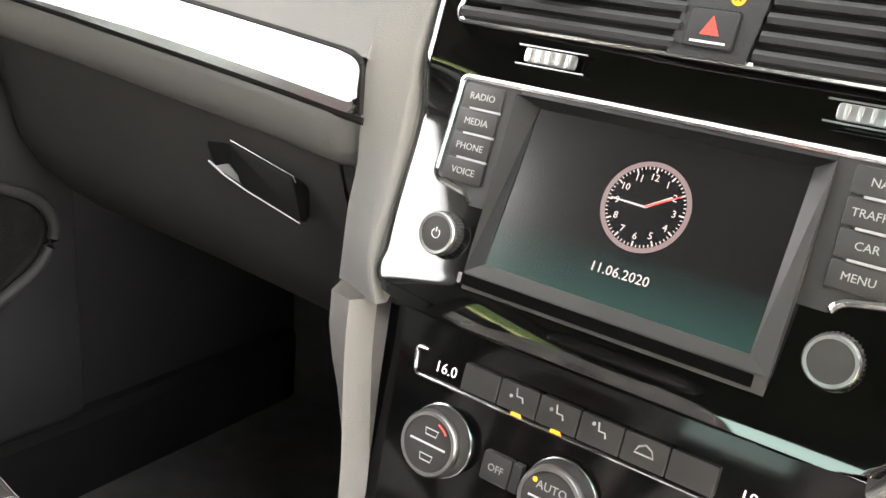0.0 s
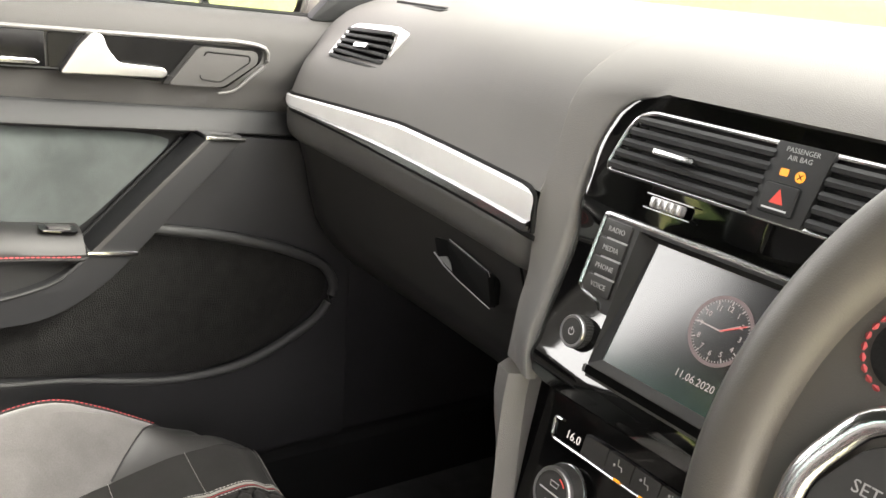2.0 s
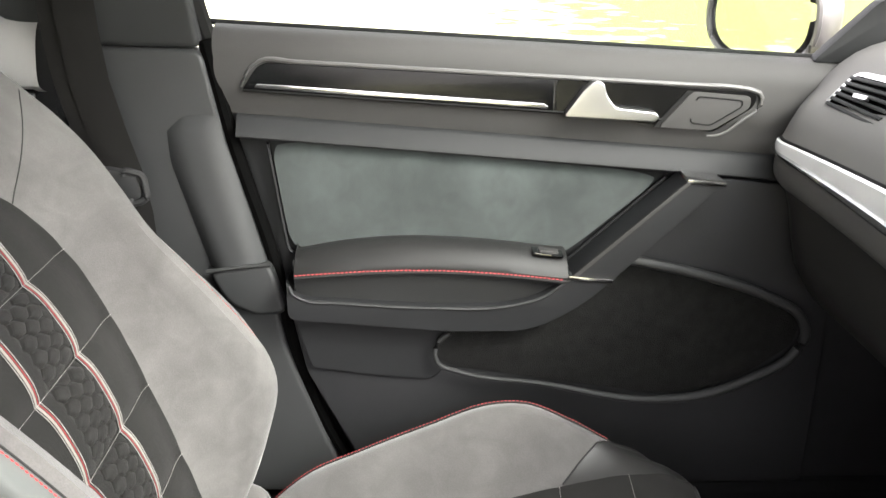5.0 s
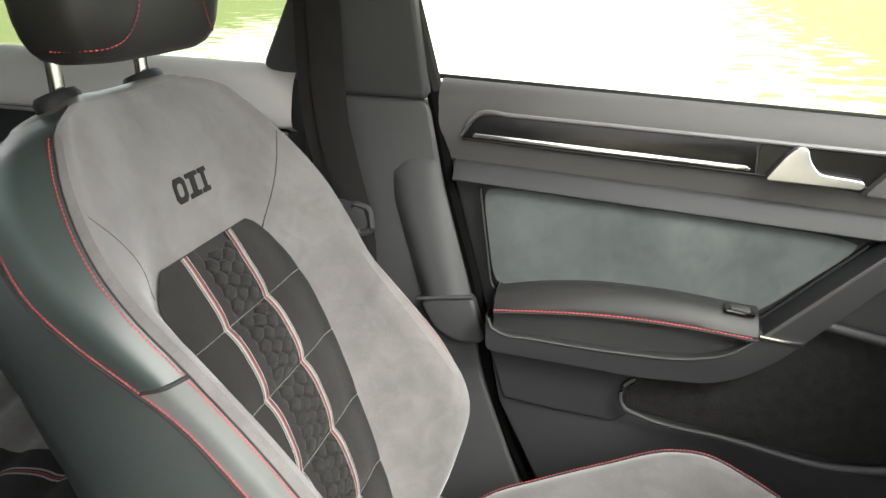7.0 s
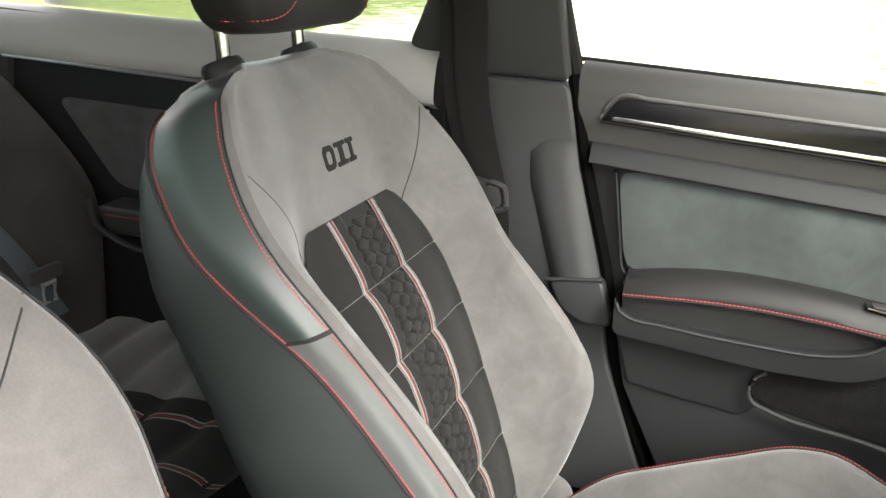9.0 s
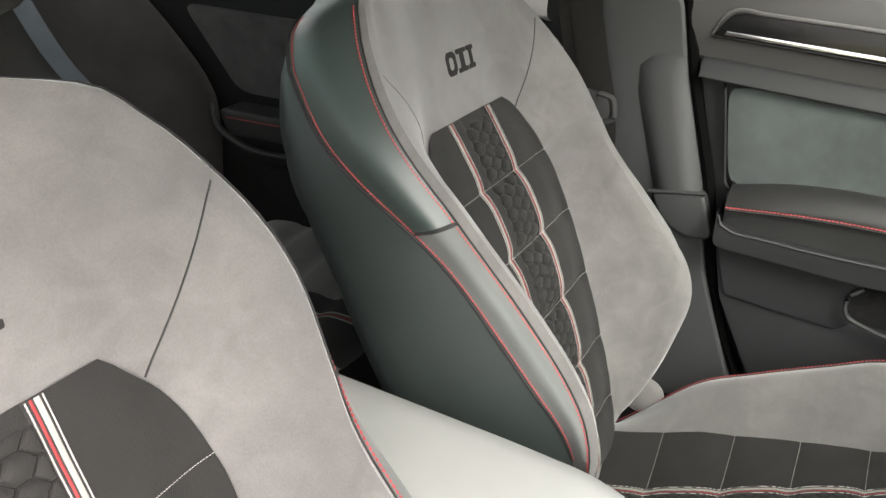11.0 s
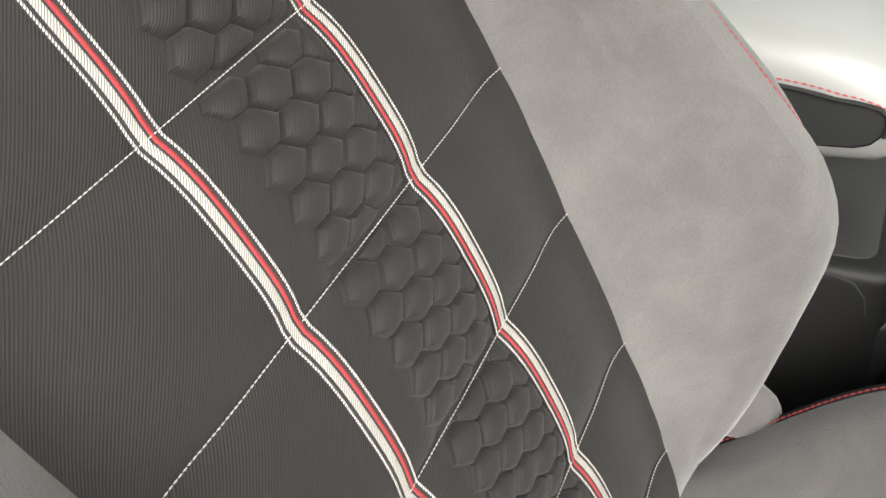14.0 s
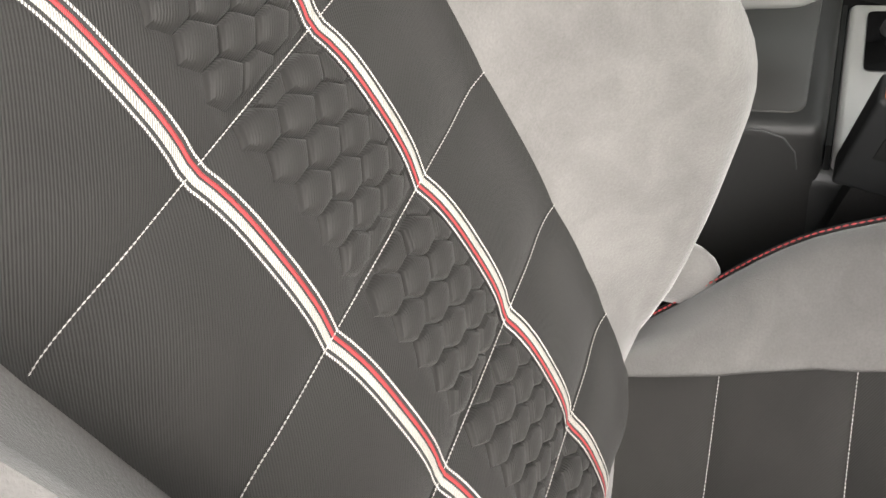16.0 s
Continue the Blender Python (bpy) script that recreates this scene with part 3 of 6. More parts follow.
C_Z = spline([-0.31, -0.22, -0.16, -0.075, 0.007, 0.10, 0.20, 0.27, 0.315, 0.345, 0.356], [0.378, 0.395, 0.415, 0.447, 0.480, 0.513, 0.540, 0.551, 0.543, 0.500, 0.420])
C_R = spline([-0.31, -0.22, -0.14, -0.074, 0.015, 0.095, 0.14, 0.19, 0.25, 0.30, 0.335, 0.35],
             [(0.190, 0.370), (0.203, 0.447), (0.207, 0.520), (0.208, 0.552), (0.210, 0.590), (0.208, 0.622), (0.205, 0.624), (0.200, 0.605), (0.195, 0.572), (0.190, 0.545), (0.182, 0.50), (0.178, 0.43)])


@lru_cache(maxsize=None)
def cushion_section(y):
    z, (ur, zr) = C_Z(y), C_R(y)
    lift = 0.012 + 0.040 * min(1.0, max(0.0, (0.10 - y) / 0.22))
    pts = [(0, z), (0.060, z + 0.002), (0.132, z + lift), (0.168, z + lift * 0.5 + 0.55 * (zr - z)), (ur - 0.016, zr - 0.003), (ur, zr - 0.004), (ur + 0.018, zr - 0.02)]
    return [tuple(p) for p in smooth_line(pts, 22)]


def cushion_points(y):
    return cushion_section(round(float(y), 4))


def cushion_z(u, y):
    p = cushion_points(y)
    return float(np.interp(abs(u), [a for a, _ in p], [b for _, b in p]))


CSEAMS = [0.336, 0.255, 0.173, 0.091, 0.009, -0.073, -0.168, -0.27]


def seat_point(u, y, z):
    return Vector((u + SEAT_AT.x, y, z)) - SEAT_AT


def cush_face(u, y, lift=0.0):
    fade = max(0.0, 1 - (abs(u) / 0.136) ** 6)
    return seat_point(u, y, cushion_z(u, y) + 0.0030 + row_puff(y, CSEAMS, 0.006) * fade + lift)


HEX_FLAT, HEX_POINT, HEX_TALL = 0.0105, 0.0090, 0.0172
HEX_COLUMNS = [(-0.0450, 0.0), (-0.0255, 0.5), (-0.0060, 0.0), (0.0135, 0.5)]


def clipped(poly, axis, limit, keep_above):
    """The part of a convex outline on one side of a line."""
    out = []
    for a, b in zip(poly, poly[1:] + poly[:1]):
        ia, ib = (a[axis] >= limit) == keep_above, (b[axis] >= limit) == keep_above
        if ia:
            out.append(a)
        if ia != ib:
            t = (limit - a[axis]) / (b[axis] - a[axis])
            out.append((a[0] + t * (b[0] - a[0]), a[1] + t * (b[1] - a[1])))
    return out


def hexagon_pads(root, face, lo, hi, first):
    """One row of quilted pads, each a domed hexagon that follows the panel, cut off at the seams and the tape."""
    for column, (cu, half_step) in enumerate(HEX_COLUMNS):
        for r in range(-1, 7):
            cv = lo + 0.0043 + HEX_TALL * (r + half_step)
            a, b, t = HEX_FLAT / 2, HEX_FLAT / 2 + HEX_POINT, HEX_TALL / 2
            poly = [(cu - b, cv), (cu - a, cv - t), (cu + a, cv - t), (cu + b, cv), (cu + a, cv + t), (cu - a, cv + t)]
            for axis, limit, above in ((1, lo + 0.002, True), (1, hi - (0.011 if first else 0.002), False), (0, -0.0445, True)):
                poly = clipped(poly, axis, limit, above)
                if len(poly) < 3:
                    break
            if len(poly) < 3:
                continue
            us, vs = [p[0] for p in poly], [p[1] for p in poly]
            if max(vs) - min(vs) < 0.005 or max(us) - min(us) < 0.006:
                continue
            c = (sum(us) / len(us), sum(vs) / len(vs))
            size = min(1.0, (max(vs) - min(vs)) / HEX_TALL + 0.1) * (0.55 if column == 0 else 1.0)
            ring = []
            for p, q in zip(poly, poly[1:] + poly[:1]):
                ring += [p, ((p[0] + q[0]) / 2, (p[1] + q[1]) / 2)]
            bm = bmesh.new()
            loops = []
            for k, h in ((1.0, -0.0024), (0.95, -0.0004), (0.87, 0.0017), (0.72, 0.0034), (0.40, 0.0043)):
                loops.append([bm.verts.new(face(c[0] + (p[0] - c[0]) * k, c[1] + (p[1] - c[1]) * k, -0.0024 + (h + 0.0024) * size)) for p in ring])
            top = bm.verts.new(face(c[0], c[1], -0.0024 + 0.0071 * size))
            n = len(ring)
            for x, y in zip(loops, loops[1:]):
                for k in range(n):
                    bm.faces.new((x[k], x[(k + 1) % n], y[(k + 1) % n], y[k]))
            for k in range(n):
                bm.faces.new((loops[-1][k], loops[-1][(k + 1) % n], top))
            part("hexagon_pad", bm, HEXFAB if face is back_face else HEXFAB_CUSHION, root)


def quilt_bed(u, v, lo, hi):
    """Height of the cloth under and beside the pads: sunk between them, with short creases running out of the last column."""
    out = max(0.0, u - 0.019)
    v_in = (v - lo - 0.0043) / (HEX_TALL / 2)
    crease = math.exp(-((abs((v_in % 2.0) - 1.0) - 0.0) / 0.16) ** 2) * max(0.0, 1 - max(0.0, u - 0.019) / 0.014) if u > 0.012 else 0.0
    lift = -0.0022 + 0.0022 * min(1.0, out / 0.008)
    return lift - 0.0014 * crease * (1 if out > 0 else 0)


STRIPE = [("stripe_thread", 0.0000, 0.0012, ROPE_TAPE), ("stripe_white", 0.0029, 0.0068, WHITE_TAPE), ("stripe_red", 0.0079, 0.0100, RED_TAPE), ("stripe_thread", 0.0118, 0.0131, ROPE_TAPE)]


def centre_panels(root, face, seams, half, first):
    """Rows of quilted panels with striped tape, hexagons and pale seams on a face(u, v)."""
    for i, (hi, lo) in enumerate(zip(seams, seams[1:])):
        for name, a, b in (("side_panel", 0.0485, None), ("centre_panel", -0.0515, 0.0515), ("side_panel", None, -0.0485)):
            rows = []
            quilt = name == "centre_panel"
            for v in np.linspace(hi, lo, 31 if quilt else 13):
                u0 = -half(v) if a is None else a
                u1 = half(v) if b is None else b
                rows.append([face(u, v, quilt_bed(u, v, lo, hi) if quilt and abs(u) < 0.044 else 0.0) for u in np.linspace(u0, u1, 42 if quilt else 13)])
            part(name, sheet(rows), (HEXFAB if face is back_face else HEXFAB_CUSHION) if quilt else (FABRIC if face is back_face else FABRIC_CUSHION), root)
        hexagon_pads(root, face, lo, hi, first and i == 0)
        # pale seam across
        if i or not first:
            line = [face(u, hi, 0.0022) for u in np.linspace(-half(hi) + 0.001, half(hi) - 0.001, 40)]
            part("seam_stitching", dashes(line, 0.00038, 0.0021, 0.0004), PALE_THREAD, root)
    # tape
    for s in (-1, 1):
        for name, a, b, m in STRIPE + [("tape_ground", -0.0003, 0.0134, BLACK_TAPE)]:
            lift = 0.0010 if name == "tape_ground" else 0.0016
            rows = []
            for v in np.linspace(seams[0] - 0.001, seams[-1], 80):
                u0, u1 = s * (0.0576 - a), s * (0.0576 - b)
                rows.append([face(u0, v, lift - 0.0004), face((u0 + u1) / 2, v, lift), face(u1, v, lift - 0.0004)])
            part(name, sheet(rows), m, root)


def backrest(root):
    vs = list(np.linspace(-0.19, 0.50, 46)) + [0.512, 0.522, 0.530, 0.536, 0.541, 0.545]
    rows = []
    for v in vs:
        p = front_points(v)
        rows.append([back(-u, v, w) for u, w in p[:0:-1]] + [back(u, v, w) for u, w in p])
    part("suede_facing", sheet(rows), SUEDE, root, "grey suede facing")
    for s in (-1, 1):
        rows = []
        for v in vs:
            (ur, wr), (us, ws) = B_R(v), B_S(v)
            mid = ((ur + us) / 2 + 0.010 * min(1.0, max(0.0, (v + 0.06) / 0.16)), (wr + ws) / 2 + 0.006)
            rows.append([back(s * u, v, w) for u, w in smooth_line([(ur, wr - 0.008), mid, (us, ws)], 14)])
        near = [r[0].lerp(r[1], 0.50) + Vector((0.0009, 0, 0)) if s > 0 else r[1].lerp(r[2], 0.20) + Vector((-0.0012, 0.0004, 0)) for r in rows[4:-4]]
        far = [r[-2] + Vector((s * 0.0008, 0, 0)) for r in rows[13:-2]]
        cut = next(i for i, v in enumerate(vs) if v > 0.283)
        part("side_bolster", sheet(rows[cut:]), LEATHER_SIDE, root, "smooth dark grey leather shoulder side")
        part("side_bolster", sheet(rows[:cut + 1]), SUEDE_SIDE, root, "pale grey side facing")
        part("seam", tube([p + Vector((s * 0.0005, 0, 0.003 * k / 13)) for k, p in enumerate(rows[cut])], 0.0022, 6), DARK_THREAD, root)
        # seams and stitching
        part("piping", tube([back(s * B_R(v)[0], v, B_R(v)[1] - 0.007) for v in vs[4:]], 0.0010, 6), DARK_THREAD, root)
        part("red_stitching", dashes(near, 0.0011, 0.0036, 0.0009), RED_THREAD, root, "red stitching")
        part("piping", tube([back(s * (B_S(v)[0] + 0.001), v, B_S(v)[1]) for v in vs[13:-2]], 0.0020, 6), DARK_THREAD, root)
        part("red_stitching", dashes(far, 0.0011, 0.0036, 0.0009), RED_THREAD, root, "red stitching")
        # shoulder seam on the facing
        line = smooth_line([(s * 0.126, 0.344), (s * 0.146, 0.376), (s * 0.178, 0.418), (s * 0.207, 0.452)], 12)
        part("seam", tube([back(u, v, front_w(u, v) + 0.0001) for u, v in line], 0.0008 if s < 0 else 0.0004, 6), DARK_THREAD, root)
    rows = []
    for v in vs:
        (us, ws), (ub, wb) = B_S(v), B_B(v)
        half = smooth_line([(us, ws), (ub + 0.002, (ws + wb) / 2 + 0.01), (ub - 0.006, wb + 0.02), (ub - 0.04, wb), (ub * 0.5, wb - 0.008), (0, wb - 0.012)], 16)
        rows.append([back(u, v, w) for u, w in half] + [back(-u, v, w) for u, w in half[-2::-1]])
    part("back_shell", sheet(rows), LEATHER_SHELL, root, "dark leather back shell")
    # top leather cap, drawn in from the last section
    v = vs[-1]
    p, (us, ws), (ub, wb) = front_points(v), B_S(v), B_B(v)
    ring = [(u, w) for u, w in p] + smooth_line([(p[-1]), ((p[-1][0] + us) / 2 + 0.008, (p[-1][1] + ws) / 2), (us, ws)], 6)[1:] + smooth_line([(us, ws), (ub - 0.006, wb + 0.02), (ub - 0.04, wb), (0, wb - 0.012)], 10)[1:]
    ring = ring + [(-u, w) for u, w in ring[-2:0:-1]]
    cw = -0.045
    rows = [[back(u * k, v + dv, cw + (w - cw) * k) for u, w in ring] for k, dv in ((1.0, 0), (0.93, 0.005), (0.80, 0.009), (0.60, 0.012), (0.3, 0.013))]
    bm = sheet(rows, True)
    bm.verts.ensure_lookup_table()
    n = len(ring)
    bm.faces.new([bm.verts[i] for i in range(4 * n, 5 * n)])
    part("top_panel", bm, LEATHER_TOP, root, "leather top with sky light in its pale colour")
    # quilted centre, its upper corners rounded
    top_v = SEAMS[0] - 0.371
    CORNER = spline([0.20 + top_v, 0.28 + top_v, 0.30 + top_v, 0.32 + top_v, 0.34 + top_v, 0.355 + top_v, 0.365 + top_v, 0.371 + top_v], [0.152, 0.149, 0.1455, 0.139, 0.129, 0.118, 0.107, 0.097])
    def half(q):
        return max(0.03, B_UI(q) + 0.0005)
    centre_panels(root, back_face, SEAMS, lambda q: min(half(q), CORNER(q)), True)
    # three pressed badge shapes, plain
    beam = [(-1, -0.02), (1, -0.02), (1, -0.012), (0.4, -0.012), (0.4, 0.012), (1, 0.012), (1, 0.02), (-1, 0.02), (-1, 0.012), (-0.4, 0.012), (-0.4, -0.012), (-1, -0.012)]
    block = [(-0.6, -0.02), (0.6, -0.02), (1, -0.012), (1, 0.012), (0.6, 0.02), (-0.6, 0.02), (-1, 0.012), (-1, -0.012)]
    for du, half_w, shape in ((0.010, 0.0120, block), (-0.018, 0.0120, beam), (-0.041, 0.0080, beam)):
        outline = rpoly([(x * half_w, y * 0.70) for x, y in shape], 0.0015, 2)
        bm = prism(outline, 0.0, 0.0012)
        if shape is block:
            # a ring: the middle of the block is open
            bm.free()
            n = len(outline)
            bm = sheet([[(x * k, y * k, z) for x, y in outline] for k, z in ((0.52, 0.0), (0.52, 0.0012), (1.0, 0.0012), (1.0, 0.0))], True)
        for vert in bm.verts:
            x, y, z = vert.co
            vert.co = back(du + x, 0.428 + y, front_w(du + x, 0.428 + y) + z)
        bmesh.ops.recalc_face_normals(bm, faces=bm.faces)
        part("badge_shape", bm, EMBOSS, root, "dark pressed badge shape")


def cushion(root):
    for s in (-1, 1):
        rows = []
        for a in np.linspace(-1.45, 1.45, 10):
            rows.append([seat_point(s * 0.221 + 0.017 * math.cos(a) * math.cos(t), -0.224 + 0.034 * math.cos(a) * math.sin(t), 0.462 + 0.030 * math.sin(a)) for t in np.linspace(0, math.tau, 20, endpoint=False)])
        part("hinge_cover", caps(sheet(rows, True), 20), SUEDE, root, "rounded suede hinge cover")
    ys = list(np.linspace(-0.30, 0.352, 50))
    def join(u):
        return 0.172 + 0.085 * min(1.0, max(0.0, (abs(u) - 0.13) / 0.075))
    us = sorted({-u for u, _ in cushion_points(0.0)} | {u for u, _ in cushion_points(0.0)})
    for name, m in (("cushion_facing", SUEDE), ("thigh_support", LEATHER_GREY)):
        rows = []
        for t in np.linspace(0, 1, 34):
            row = []
            for u in us:
                y = -0.30 + (join(u) + 0.30) * t if m is SUEDE else join(u) + (0.352 - join(u)) * t
                row.append(seat_point(u, y, cushion_z(u, y) + (0 if m is SUEDE else 0.003 * math.sin(math.pi * t))))
            rows.append(row)
        part(name, sheet(rows), m, root)
    for s in (-1, 1):
        rows = []
        for y in ys:
            ur, zr = C_R(y)
            rows.append([seat_point(s * u, y, z) for u, z in smooth_line([(ur + 0.018, zr - 0.02), (ur + 0.030, zr - 0.06), (ur + 0.028, zr - 0.12), (ur + 0.02, 0.33)], 9)])
        part("cushion_side", sheet(rows), LEATHER, root)
        edge = [(C_R(y)[0] + 0.012, y, C_R(y)[1] - 0.011) for y in ys[3:-8]]
        part("piping", tube([seat_point(s * u, y, z) for u, y, z in edge], 0.0022, 6), DARK_THREAD, root)
        part("red_stitching", dashes([seat_point(s * (u - 0.006), y, z + 0.0065) for u, y, z in edge], 0.0009, 0.0036, 0.0014), RED_THREAD, root, "red stitching")
        part("seam", tube([seat_point(s * u, join(u), cushion_z(u, join(u)) + 0.0004) for u in np.linspace(0.135, 0.21, 10)], 0.0012, 6), DARK_THREAD, root)
    part("front_face", sheet([[seat_point(u, 0.352 + 0.004 * k, z) for u in np.linspace(-0.19, 0.19, 9)] for k, z in ((0, 0.44), (0.5, 0.40), (0, 0.34))]), LEATHER, root)
    part("seat_base", box(-0.2, 0.2, -0.28, 0.26, 0.0, 0.12, 0.02), PLASTIC, root)
    centre_panels(root, cush_face, CSEAMS, lambda q: 0.131, False)


HEAD_UP, HEAD_FW = Vector((0, -math.sin(radians(4)), math.cos(radians(4)))), Vector((0, math.cos(radians(4)), math.sin(radians(4))))


def head(u, h, d):
    """A point of the headrest: across, up from the top of the backrest, and forward."""
    return back(0, 0.553, -0.024) + Vector((u, 0, 0)) + HEAD_UP * h + HEAD_FW * d


def headrest(root):
    for s in (-1, 1):
        u = s * 0.0775
        part("post", tube([head(u, h, 0) for h in (-0.03, 0.0, 0.03, 0.09)], 0.0078, 14), POST, root, "polished steel post")
        part("post_collar", sheet([[back(u + r * 1.45 * math.cos(k * math.tau / 24), v, -0.024 + r * math.sin(k * math.tau / 24)) for k in range(24)] for r, v in ((0.020, 0.548), (0.0205, 0.560), (0.018, 0.565), (0.009, 0.566))], True), PLASTIC, root, "black plastic collar")
    rows = []
    for k in range(15):
        a = -math.pi / 2 + math.pi * k / 14
        f = max(0.02, math.cos(a)) ** 0.28
        sv = math.sin(a)
        h = 0.128 + 0.090 * abs(sv) ** 0.85 * (1 if sv > 0 else -1)
        ring = []
        for j in range(40):
            t = j * math.tau / 40
            c, s2 = math.cos(t), math.sin(t)
            ring.append(head(0.142 * f * abs(c) ** 0.42 * (1 if c > 0 else -1), h, 0.040 + 0.056 * f * abs(s2) ** 0.6 * (1 if s2 > 0 else -1)))
        rows.append(ring)
    part("headrest_cushion", caps(sheet(rows, True), 40), LEATHER_PAD, root, "dark leather headrest")
    def head_face(u, h):
        """A point on the front of the headrest cushion."""
        f = max(0.02, math.cos(math.asin(min(1.0, abs((h - 0.128) / 0.090) ** (1 / 0.85))))) ** 0.28
        c = min(1.0, (abs(u) / (0.142 * f)) ** (1 / 0.42))
        return head(u, h, 0.0408 + 0.056 * f * (1 - c * c) ** 0.3)
    for s in (-1, 1):
        line = [head_face(s * u, h) for u, h in smooth_line([(0.134, 0.056), (0.112, 0.054), (0.088, 0.060), (0.070, 0.078), (0.060, 0.11), (0.056, 0.19)], 40)]
        part("red_stitching", dashes(line, 0.0009, 0.0036, 0.0014), RED_THREAD, root, "red stitching")


seat = empty("front_seat", Matrix.Translation(SEAT_AT), "passenger sports seat, grey suede, black quilted centre with red-white stripes", "car seat", "front seats")
backrest(seat)
cushion(seat)
headrest(seat)
# the driver's backrest stands a little more upright
SET["lean"], SET["side"], SET["top"], SET["shift"] = 0.034, 0.013, 0.033, 0.0025
SEAMS[:] = [0.371, 0.276, 0.1885, 0.0975, 0.003, -0.090, -0.17]
CSEAMS[:] = [0.311, 0.230, 0.148, 0.066, -0.016, -0.098, -0.178, -0.27]
driver = empty("front_seat", Matrix.Translation(SEAT_AT + Vector((0.738, 0.039, -0.007))), "driver's sports seat, grey suede, black quilted centre with red-white stripes", "car seat", "front seats")
backrest(driver)
cushion(driver)
headrest(driver)


# ---- front passenger door ----
def door_at(x):
    """Maps an outline in (y, z) with a depth into the cabin to the door's side."""
    return lambda a, b, c: Vector((x + c, a, b))


door = empty("car_door", pose(0, 0, 0), "closed front passenger door lined in black plastic with grey suede insert", "car door")
REAR_EDGE = [(-0.251, 1.046), (-0.225, 0.919), (-0.182, 0.759), (-0.160, 0.629), (-0.094, 0.454), (-0.06, 0.40)]
outline = [(0.56, 0.40), (0.58, 0.97), (0.50, 0.99)] + [(-0.243, 1.005)] + REAR_EDGE[1:]
part("door_shell", prism(outline, -0.075, 0.0, 0.004, place=door_at(-0.715)), PLASTIC, door)


def belt(y):
    return 1.050 - 0.052 * y


def strip_rows(profile, y0, y1, n=24, close=None):
    """Sweeps profile(y) -> [(x, z)] along the door."""
    return [[Vector((x, y, z)) for x, z in profile(y)] for y in np.linspace(y0, y1, n)]


def edge_y(z):
    return float(np.interp(z, [q[1] for q in REAR_EDGE[::-1]], [q[0] for q in REAR_EDGE[::-1]]))


def t_top(y):
    return 1.0125 - 0.052 * y


def t_bot(y):
    return 0.972 - 0.066 * y


def upper(y):
    b, l1 = 0.966 - 0.062 * y, 0.9375 - 0.075 * y
    t = t_top(y)
    return smooth_line([(-0.760, belt(y) - 0.01), (-0.752, belt(y) - 0.001), (-0.740, belt(y)), (-0.724, belt(y) - 0.005), (-0.713, belt(y) - 0.016), (-0.707, t + 0.008), (-0.7055, t - 0.002), (-0.7055, t_bot(y)), (-0.7075, b - 0.002), (-0.7125, l1 + 0.008), (-0.7145, l1 + 0.001)], 34)


part("top_roll", sheet(strip_rows(upper, -0.250, 0.55)), DOOR_ROLL, door, "grey soft-touch upper door roll")


def ledge(y):
    l1, l2 = 0.9375 - 0.075 * y, 0.9115 - 0.078 * y
    return [(-0.716, l1 + 0.001), (-0.708, l1), (-0.7045, l1 - 0.0025), (-0.698, l1 - 0.012), (-0.6915, l2 + 0.005), (-0.6905, l2 + 0.002), (-0.692, l2), (-0.714, l2 - 0.004)]


part("mid_roll", sheet(strip_rows(ledge, -0.225, 0.55)), MID_GREY, door, "grey moulded ledge")

# trim strip with fine chrome edges
strip = [(y, t_top(y) - 0.002) for y in np.linspace(-0.192, 0.172, 10)] + [(y, t_bot(y)) for y in np.linspace(0.172, -0.216, 10)]
part("trim_strip", prism(rpoly(strip, [0.014] + [0] * 18 + [0.006], 4), -0.002, 0.0012, 0.0006, place=door_at(-0.7025)), CARBON, door, "dark glossy carbon-look trim")
part("chrome_strip", prism(rpoly([(y, t_bot(y) + 0.0105) for y in np.linspace(-0.196, 0.160, 12)] + [(0.166, t_bot(0.166) + 0.007)] + [(y, t_bot(y) + 0.0045) for y in np.linspace(0.164, -0.200, 12)], 0.001, 2), 0.0, 0.0035, 0.001, place=door_at(-0.7020)), CHROME, door, "bright chrome strip")
part("trim_gap", tube([(-0.7018, y, t_bot(y) + 0.0005) for y in np.linspace(-0.214, 0.375, 24)], 0.0032, 6, flat=0.6), RUBBER, door)
# handle recess, plate and lever
rec = [(0.175, t_bot(0.175)), (0.378, 0.936), (0.425, 0.968), (0.428, 0.982), (0.42, 0.986), (0.175, t_top(0.175) - 0.002)]
part("handle_recess", prism(rpoly(rec, 0.008, 3), -0.006, 0.0008, place=door_at(-0.7025)), CARBON, door, "dark handle recess")
plate = [(0.306, 0.942), (0.374, 0.938), (0.420, 0.967), (0.420, 0.982), (0.345, 0.988)]
part("handle_plate", prism(rpoly(plate, 0.007, 3), -0.002, 0.0045, 0.0015, place=door_at(-0.7025)), DOOR_ROLL, door, "grey plastic plate")
part("plate_edge", prism([(0.300, 0.943), (0.308, 0.942), (0.347, 0.988), (0.339, 0.989)], 0.0, 0.0030, place=door_at(-0.7025)), RUBBER, door)
part("plate_groove", tube([(-0.6978, y, z) for y, z in rpoly([(0.345, 0.949), (0.371, 0.945), (0.409, 0.969), (0.409, 0.977), (0.352, 0.982)], 0.005, 3)], 0.0010, 6), RUBBER, door)
